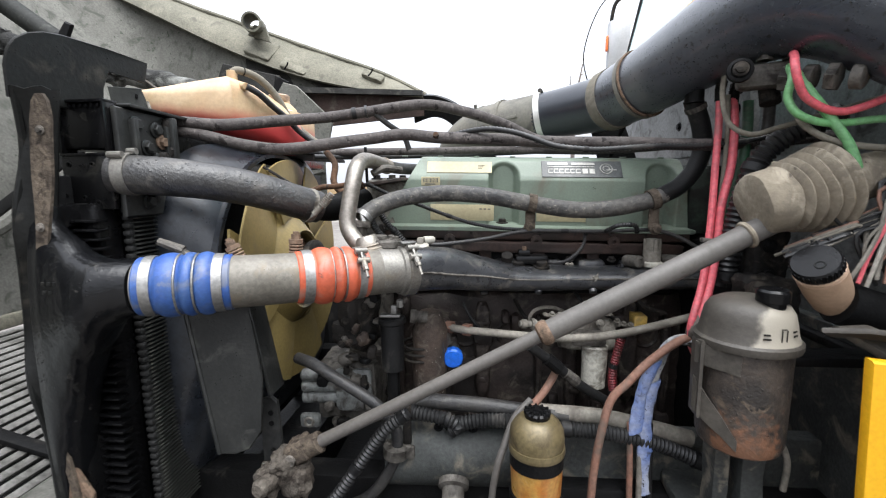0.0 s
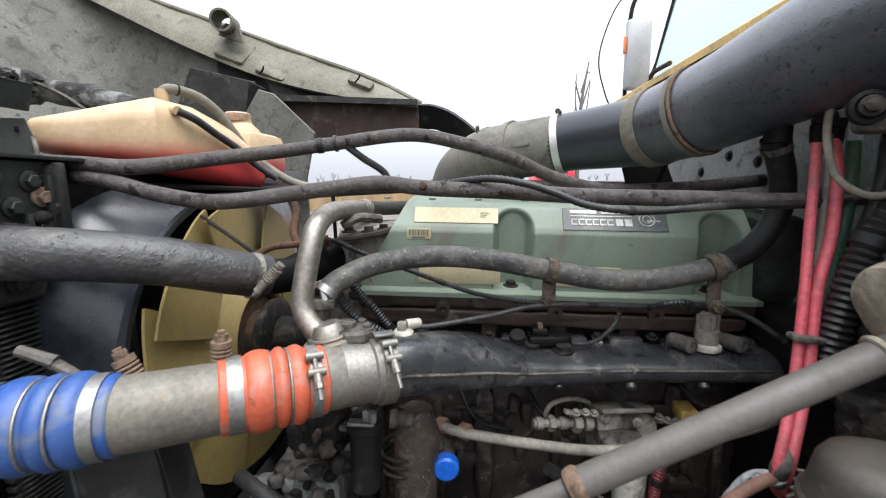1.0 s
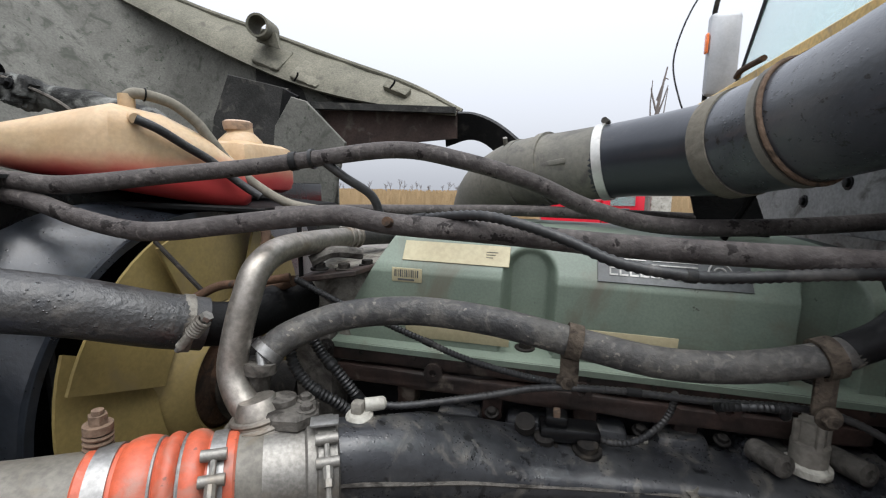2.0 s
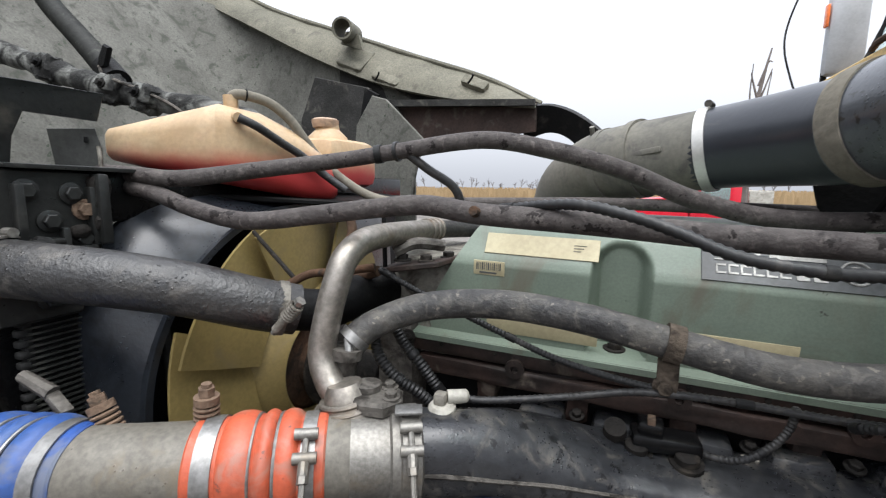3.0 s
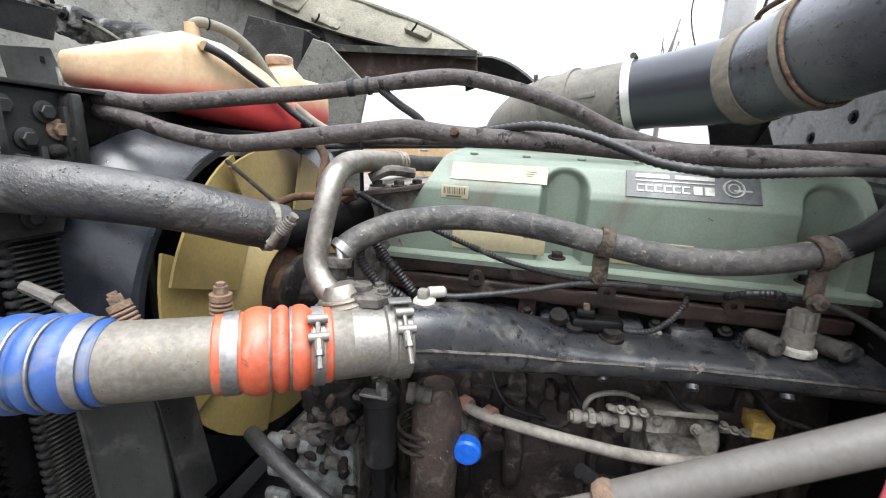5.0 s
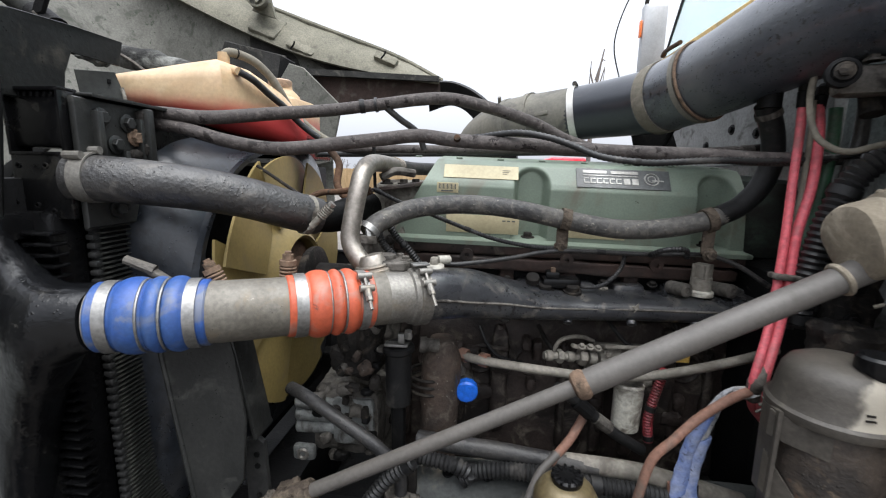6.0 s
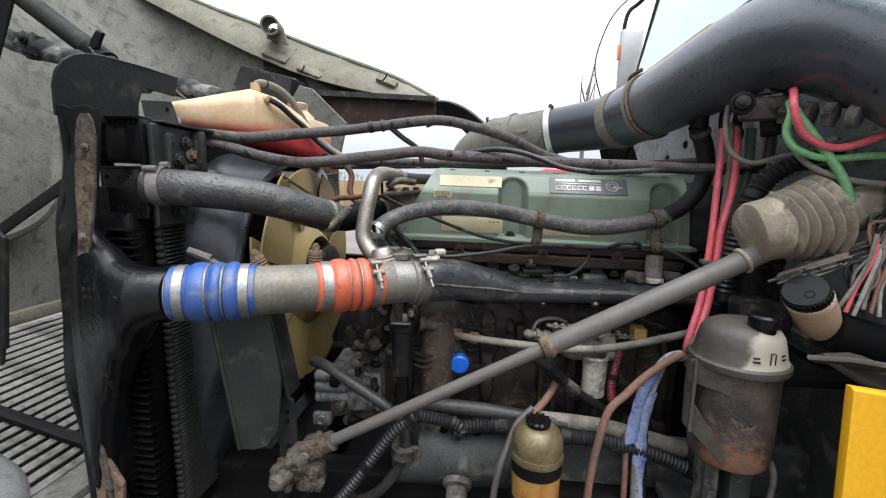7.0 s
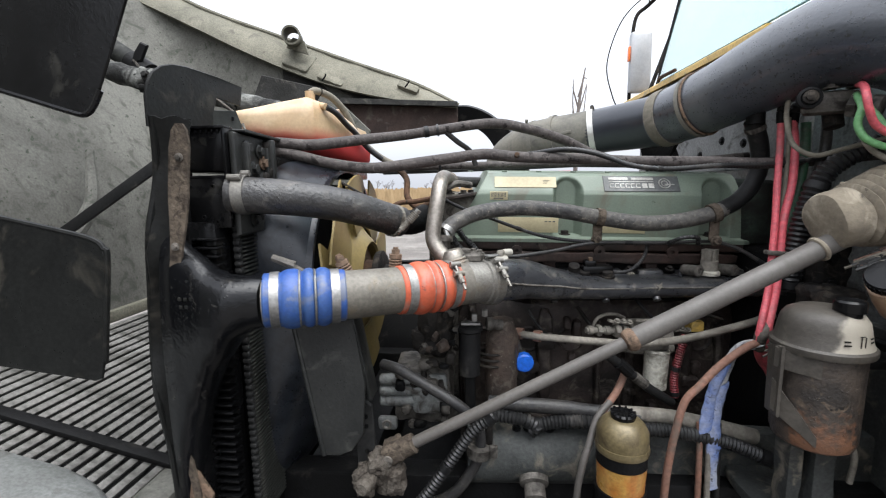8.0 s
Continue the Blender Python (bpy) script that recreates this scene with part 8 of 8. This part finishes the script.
    part("bracket", Geo().box((-0.178, 0.998, 1.182), (0.05, 0.02, 0.006), 0.001), M["steel"], t)
    part("clip", Geo().box((-0.168, 0.998, 1.197), (0.014, 0.012, 0.022), 0.002), M["steel"], t)
    t = thing("fuel_pump", (-0.13, 1.13, 0.95), "grimy ribbed cylindrical pump on the block", "pump")
    part("body", Geo().lathe([(0.80, 0.045), (0.97, 0.047), (0.985, 0.050), (1.10, 0.048), (1.13, 0.036), (1.15, 0.03)], (-0.13, 1.14, 0.0), (0.03, 0, 1), 30), M["speckled"], t)
    for k in range(3):
        part("band", Geo().torus((-0.128, 1.14, 1.02 + 0.018 * k), (0.03, 0, 1), 0.049, 0.004, 30, 8), M["iron"], t)
    part("outlet", Geo().lathe([(0, 0.016), (0.03, 0.016), (0.03, 0.020), (0.045, 0.018)], (-0.10, 1.10, 1.145), (-1, -0.2, 0.1), 12), M["alu_dirty"], t)
    deeper(t, 0.955)
    line("pump_hose", [(-0.12, 1.08, 1.15), (-0.085, 1.07, 1.145), (-0.068, 1.07, 1.11), (-0.066, 1.07, 1.04), (-0.075, 1.08, 0.97), (-0.11, 1.08, 0.93)], 0.014, "rubber", "dusty rubber hose curving beside the pump")
    t = thing("fuel_priming_pump", (-0.03, 1.05, 1.062), "priming pump with bright blue plastic cap", "pump")
    part("cap", Geo().lathe([(-0.004, 0.020), (0.0, 0.026), (0.018, 0.026), (0.022, 0.022)], (-0.030, 1.052, 1.062), (0.1, -1, -0.05), 12), M["blue_cap"], t)
    part("neck", Geo().lathe([(-0.05, 0.018), (0.0, 0.018)], (-0.03, 1.055, 1.062), (0.1, -1, -0.05), 16), M["alu_dirty"], t)
    part("fitting", Geo().lathe([(0, 0.014), (0.03, 0.014)], (-0.045, 1.07, 1.09), (-0.3, -0.4, 1), 6), M["alu_dirty"], t)
    deeper(t, 1.037)
    t = thing("fuel_line", (0.2, 1.0, 1.15), "pale metal fuel line along the engine", "pipe")
    part("line", Geo().tube(curve([(-0.05, 1.03, 1.150), (0.01, 1.0, 1.151), (0.16, 0.98, 1.146), (0.25, 0.98, 1.143), (0.36, 0.985, 1.154), (0.50, 1.0, 1.185), (0.6, 1.04, 1.2)], 8), 0.0095, 12), M["grey_line"], t)
    for x in (-0.045, 0.0):
        part("nut", Geo().lathe([(0, 0.015), (0.02, 0.015)], (x, 1.03 - 0.4 * (x + 0.045), 1.150), (1, -0.5, 0), 6), M["copper"], t)
    deeper(t, 1.083)
    # injection pump area
    t = thing("fuel_injection_unit", (0.26, 1.15, 1.1), "dusty pale fuel unit with fittings on the block", "fuel unit")
    tilt = Euler((radians(-18), radians(4), radians(14))).to_matrix()
    part("body", Geo().rough_box((0.335, 1.195, 1.085), (0.135, 0.10, 0.10), 0.003, 30, 26, tilt, 14), M["case_grey"], t)
    part("top_plate", Geo().box((0.330, 1.180, 1.137), (0.115, 0.085, 0.010), 0.003, tilt), M["case_grey"], t)
    part("rail", Geo().tube([(0.25, 1.145, 1.118), (0.145, 1.115, 1.128)], 0.009, 12), M["case_grey"], t)
    for k, (x, r, w) in enumerate(((0.150, 0.013, 0.016), (0.176, 0.017, 0.014), (0.200, 0.013, 0.018), (0.228, 0.020, 0.018), (0.252, 0.017, 0.018))):
        part("fitting", Geo().lathe([(0, r * 0.9), (0.003, r), (w - 0.003, r), (w, r * 0.85)], (x, 1.115 + 0.28 * (x - 0.145), 1.128 - 0.095 * (x - 0.145)), (1, 0.28, -0.095), 6 if k % 2 else 14), M["case_grey" if k % 3 else "grey_line"], t)
    part("pipe", Geo().tube(curve([(0.17, 1.15, 1.115), (0.18, 1.145, 1.150), (0.205, 1.15, 1.163), (0.24, 1.165, 1.160), (0.27, 1.18, 1.145)], 6), 0.005, 8), M["grey_line"], t)
    for x, y, z, a in ((0.222, 1.125, 1.150, 20), (0.243, 1.135, 1.146, -25), (0.262, 1.14, 1.142, 15), (0.405, 1.18, 1.118, 10), (0.425, 1.185, 1.108, -20), (0.445, 1.19, 1.104, 15)):
        part("lever", Geo().box((x, y, z), (0.032, 0.014, 0.009), 0.003, Euler((0, radians(a), radians(a))).to_matrix()), M["grey_line"], t)
        part("lever_pin", Geo().bolt((x + 0.008, y - 0.007, z + 0.004), (0, -0.5, 1), 0.006, 0.008), M["case_grey"], t)
    for x, z in ((0.295, 1.130), (0.36, 1.125), (0.30, 1.06), (0.37, 1.055)):
        part("bolt", Geo().bolt((x, 1.142, z), (0, -1, 0.2), 0.007, 0.008), M["case_grey"], t)
    part("tag", Geo().box((0.479, 1.205, 1.119), (0.034, 0.05, 0.030), 0.002), M["yellow_trim"], t, "yellowed tag")
    # small leads and pipes between block and manifold
    for k in range(4):
        x = -0.02 + 0.15 * k + 0.02 * rng.random()
        z = 1.10 + 0.08 * rng.random()
        p = [(x, 1.19, z + 0.06), (x + 0.02, 1.155, z + 0.03), (x + 0.05, 1.15, z), (x + 0.09 + 0.03 * rng.random(), 1.165, z - 0.02), (x + 0.11, 1.19, z - 0.04)]
        line("injector_lead", p, 0.004 + 0.002 * rng.random(), ("rubber_black", "iron")[k % 2], "thin grimy lead between block and manifold", "cable", 8)
    t = thing("fuel_filter", (0.32, 1.11, 0.97), "grubby white spin-on fuel filter", "filter")
    part("canister", Geo().lathe([(0.955, 0.020), (0.962, 0.031), (1.07, 0.033), (1.075, 0.028)], (0.322, 1.12, 0), (0.02, 0, 1), 26), M["filter_white"], t)
    part("head", Geo().box((0.322, 1.125, 1.092), (0.09, 0.07, 0.032), 0.01), M["alu_dirty"], t)
    loom("heater_hose", [(0.41, 1.10, 1.12), (0.395, 1.10, 1.06), (0.385, 1.10, 1.0), (0.39, 1.1, 0.94)], 0.0115, "red ribbed hose beside the white filter", 0.007, "red_dim")
    line("thin_hose", [(0.16, 1.0, 1.11), (0.22, 1.02, 1.06), (0.29, 1.03, 1.0), (0.36, 1.05, 0.95)], 0.012, "rubber_black", "black hose running down past the filter")
    t = thing("hose_joint", (0.24, 1.02, 1.035), "steel hose joint with ferrules", "fitting")
    part("ferrule", Geo().tube([(0.205, 1.01, 1.075), (0.235, 1.015, 1.048)], 0.016, 10), M["iron_black"], t)
    part("ferrule", Geo().tube([(0.25, 1.02, 1.035), (0.28, 1.028, 1.01)], 0.014, 10), M["alu_dirty"], t)
    # golden canister
    t = thing("fuel_separator", (0.15, 0.86, 0.85), "brass coloured fuel separator with black star cap", "filter")
    c = (0.150, 0.862, 0.0)
    part("dome", Geo().lathe([(0.972, 0.058), (0.988, 0.0590), (1.006, 0.0575), (1.020, 0.050), (1.030, 0.040), (1.034, 0.032)], c, (0, 0, 1), 40), M["gold"], t)
    part("rim", Geo().lathe([(0.955, 0.060), (0.962, 0.0615), (0.972, 0.060)], c, (0, 0, 1), 40), M["gold"], t)
    part("band", Geo().lathe([(0.925, 0.058), (0.955, 0.058)], c, (0, 0, 1), 40), M["iron_black"], t)
    part("bowl", Geo().lathe([(0.80, 0.040), (0.81, 0.052), (0.925, 0.057)], c, (0, 0, 1), 40), M["amber"], t, "amber bowl")
    part("collar", Geo().lathe([(0.70, 0.05), (0.80, 0.052), (0.845, 0.059), (0.86, 0.0585)], c, (0, 0, 1), 40), M["iron_black"], t)
    cap = part("cap", Geo().lathe([(1.031, 0.027), (1.043, 0.028), (1.047, 0.024), (1.045, 0.010)], c, (0, 0, 1), 24), M["plastic"], t, "black star cap")
    for k in range(12):
        a = 2 * math.pi * k / 12
        part("cap_lobe", Geo().box((0.150 + 0.022 * math.cos(a), 0.862 + 0.022 * math.sin(a), 1.044), (0.014, 0.005, 0.010), 0.001, Euler((0, 0, a)).to_matrix()), M["plastic"], cap)
    part("bracket", Geo().box((0.15, 0.92, 0.73), (0.05, 0.16, 0.03), 0.005), M["iron_black"], t)
    settle(t, (0.15, 0.862, 1.045), (0.160, 0.826, 1.037), 0.94)
    line("copper_hose", [(0.236, 1.045, 1.042), (0.225, 1.035, 1.022), (0.202, 1.01, 0.996), (0.178, 0.99, 0.975), (0.15, 0.96, 0.96)], 0.0095, "copper", "pink copper-coloured line at the separator", "pipe")
    line("thin_hose", [(0.155, 0.905, 1.022), (0.118, 0.88, 0.99), (0.094, 0.85, 0.94), (0.080, 0.84, 0.90), (0.070, 0.84, 0.84), (0.066, 0.84, 0.76)], 0.0078, "shaft", "grey hose looping in front of the separator")
    # hoses low on the engine
    line("coolant_hose", [(-0.41, 0.974, 1.076), (-0.356, 0.945, 1.072), (-0.276, 0.93, 1.032), (-0.20, 0.925, 0.984), (-0.158, 0.925, 0.93), (-0.156, 0.925, 0.872), (-0.174, 0.925, 0.82), (-0.22, 0.92, 0.756), (-0.29, 0.93, 0.71), (-0.31, 0.98, 0.69)], 0.014, "rubber", "dark rubber hose hanging below the charge pipe")
    line("low_pipe", [(-0.13, 1.0, 0.963), (-0.05, 0.985, 0.967), (0.05, 0.98, 0.964), (0.13, 0.98, 0.955), (0.25, 0.98, 0.945)], 0.019, "rubber", "thick dark hose low on the engine")
    loom("wire_loom", [(-0.13, 0.96, 0.952), (-0.08, 0.95, 0.950), (-0.04, 0.945, 0.945), (-0.012, 0.945, 0.928), (-0.03, 0.945, 0.915)], 0.017, "thick black corrugated loom low on the engine", 0.009)
    loom("wire_loom", [(-0.02, 0.955, 0.925), (0.05, 0.95, 0.942), (0.13, 0.945, 0.945), (0.23, 0.95, 0.930), (0.34, 0.95, 0.922), (0.447, 0.95, 0.901), (0.56, 0.94, 0.86)], 0.018, "thick black corrugated loom crossing low", 0.009)
    loom("wire_loom", [(-0.12, 0.885, 0.99), (-0.177, 0.88, 0.943), (-0.233, 0.87, 0.865), (-0.28, 0.86, 0.80), (-0.33, 0.85, 0.74)], 0.015, "black corrugated hose running down to the frame", 0.01)
    line("low_pipe", [(0.16, 0.985, 0.952), (0.316, 0.98, 0.947), (0.42, 0.975, 0.93), (0.53, 0.97, 0.905)], 0.019, "grey_line", "pale dusty pipe low beside the engine", "pipe")
    t = thing("pipe_clamp", (-0.145, 0.90, 0.90), "corroded hose clamp with band low on the engine", "clamp")
    part("band", Geo().lathe([(-0.014, 0.024), (-0.012, 0.029), (0.012, 0.029), (0.014, 0.024)], (-0.15, 0.885, 0.90), (0.1, 0, 1), 22), M["alu_dirty"], t)
    part("post", Geo().box((-0.125, 0.90, 0.955), (0.018, 0.02, 0.10), 0.005), M["iron"], t)
    part("ear", Geo().box((-0.115, 0.875, 0.905), (0.02, 0.012, 0.03), 0.003), M["alu_dirty"], t)
    deeper(t, 1.045)
    t = thing("front_tow_plate", (-0.43, 0.87, 0.95), "black drilled steel plate beside the shroud", "bracket")
    part("plate", Geo().slab([(-0.457, 0.87, 1.018), (-0.43, 0.87, 1.03), (-0.415, 0.87, 1.018), (-0.405, 0.87, 0.80), (-0.455, 0.87, 0.80)], 0.012, 0.004), M["shroud_grey"], t)
    for z in (0.99, 0.965, 0.90):
        part("hole", Geo().lathe([(0, 0.006), (0.002, 0.006)], (-0.43, 0.863, z), (0, -1, 0), 12), M["iron_black"], t)
    t = thing("oil_filter", (-0.02, 0.98, 0.80), "dark steel drum with a grey fitting low on the engine", "filter")
    part("drum", Geo().lathe([(-0.17, 0.06), (-0.165, 0.080), (0.155, 0.080), (0.165, 0.06)], (-0.02, 1.0, 0.83), (1, 0, 0.03), 40), M["frame_dusty"], t)
    for k in range(4):
        part("stud", Geo().bolt((-0.06 + 0.028 * k, 0.97, 0.908), (0, -0.3, 1), 0.008, 0.012), M["iron_black"], t)
    part("fitting", Geo().lathe([(0, 0.036), (0.015, 0.036), (0.02, 0.026), (0.05, 0.026), (0.055, 0.018)], (-0.02, 0.925, 0.80), (0, -0.8, -0.5), 18), M["alu_dirty"], t)
    # wrapped hose and brown line
    line("copper_hose", [(0.512, 0.945, 1.160), (0.480, 0.935, 1.156), (0.445, 0.932, 1.134), (0.406, 0.93, 1.10), (0.365, 0.92, 1.06), (0.33, 0.915, 1.02), (0.31, 0.91, 0.94), (0.298, 0.91, 0.85), (0.292, 0.91, 0.75)], 0.009, "copper", "pinkish brown hose dropping past the engine")
    for k, pts in enumerate(([(0.500, 0.935, 1.155), (0.472, 0.95, 1.158), (0.445, 0.95, 1.125), (0.418, 0.945, 1.07), (0.402, 0.945, 1.0), (0.395, 0.945, 0.93)], [(0.505, 0.95, 1.145), (0.475, 0.965, 1.14), (0.445, 0.96, 1.09), (0.425, 0.95, 1.02), (0.418, 0.945, 0.94), (0.420, 0.945, 0.86), (0.425, 0.945, 0.78)])):
        p = curve(pts, 10)
        h = thing("wrapped_hose", tuple(p[0]), "hose wrapped in torn blue and white plastic", "hose")
        # the wrap lies flat and ragged round the hose, white above and blue below
        cut = len(p) // 2 - 4 * k
        for name, q, m, f in (("upper_wrap", p[: cut + 1], "wrap_white", 0.8), ("lower_wrap", p[cut:], "blue_bag", 1.0)):
            rows = []
            for i, c in enumerate(q):
                w = f * (0.0150 + 0.0014 * math.sin(i * 0.35 + k) + 0.0007 * math.sin(i * 1.3))
                rows.append([c + vec(w * math.cos(a) * (1 + 0.10 * math.sin(3 * a + 0.3 * i)), -0.55 * w * math.sin(a), 0.45 * w * math.cos(a)) for a in np.linspace(0, 2 * math.pi, 14, endpoint=False)])
            part(name, Geo().rings(rows), M[m], h)
    for k in range(3):
        line("low_cable", [(0.385 + 0.022 * k, 0.95, 0.95), (0.387 + 0.022 * k, 0.945, 0.86), (0.39 + 0.022 * k, 0.945, 0.74)], 0.007, ("copper", "grey_line", "rubber_black")[k], "cable hanging below the wrapped hose", "cable")
    # frame and crossmember under it all
    f = thing("chassis_frame", (0.1, 1.0, 0.6), "black dirty truck frame rail under the engine", "frame")
    part("rail", Geo().box((0.1, 1.0, 0.64), (1.9, 0.08, 0.26), 0.012), M["iron_black"], f)
    part("rail", Geo().box((0.1, 1.86, 0.64), (1.9, 0.08, 0.26), 0.012), M["iron_black"], f)
    part("crossmember", Geo().box((-0.55, 1.43, 0.62), (0.14, 0.9, 0.2), 0.02), M["iron_black"], f)
    part("side_plate", Geo().rough_box((0.68, 1.03, 0.765), (1.16, 0.05, 0.25), 0.004, 12, 30, power=16), M["frame_dusty"], f, "dusty green-grey frame side plate")
    # unseen plate, added to keep the bright ground out of the gaps
    part("belly_plate", Geo().box((0.2, 1.43, 0.525), (2.2, 1.0, 0.012), 0.002), M["iron_black"], f)
    for k in range(6):
        part("bolt", Geo().bolt((-0.5 + 0.22 * k, 0.958, 0.68), (0, -1, 0), 0.012, 0.014), M["iron"], f)
    a = thing("front_axle", (-0.3, 1.4, 0.42), "dark front axle beam with two wheels on the ground", "axle")
    part("beam", Geo().tube(curve([(-0.2, 0.45, 0.48), (-0.2, 0.7, 0.42), (-0.2, 2.1, 0.42), (-0.2, 2.4, 0.48)], 6), 0.06, 12), M["iron_black"], a)
    for y in (0.20, 2.38):
        w = part("wheel", Geo().lathe([(0, 0.29), (0.0, 0.42), (0.03, 0.49), (0.06, 0.50), (0.20, 0.50), (0.23, 0.49), (0.26, 0.42), (0.26, 0.29)], (-0.2, y, 0.48), (0, 1, 0), 48), M["rubber_black"], a)
        part("rim", Geo().lathe([(0.06, 0.05), (0.08, 0.20), (0.05, 0.285), (0.21, 0.285), (0.2, 0.05)], (-0.2, y, 0.48), (0, 1, 0), 40), M["rust_grey"], w)
    part("leaf_spring", Geo().box((-0.1, 1.0, 0.485), (1.1, 0.09, 0.06), 0.01), M["iron_black"], a)


make_duct()
make_lines()
make_sensors()
make_steering()
make_reservoirs()
make_cab_hoses()
make_low_parts()
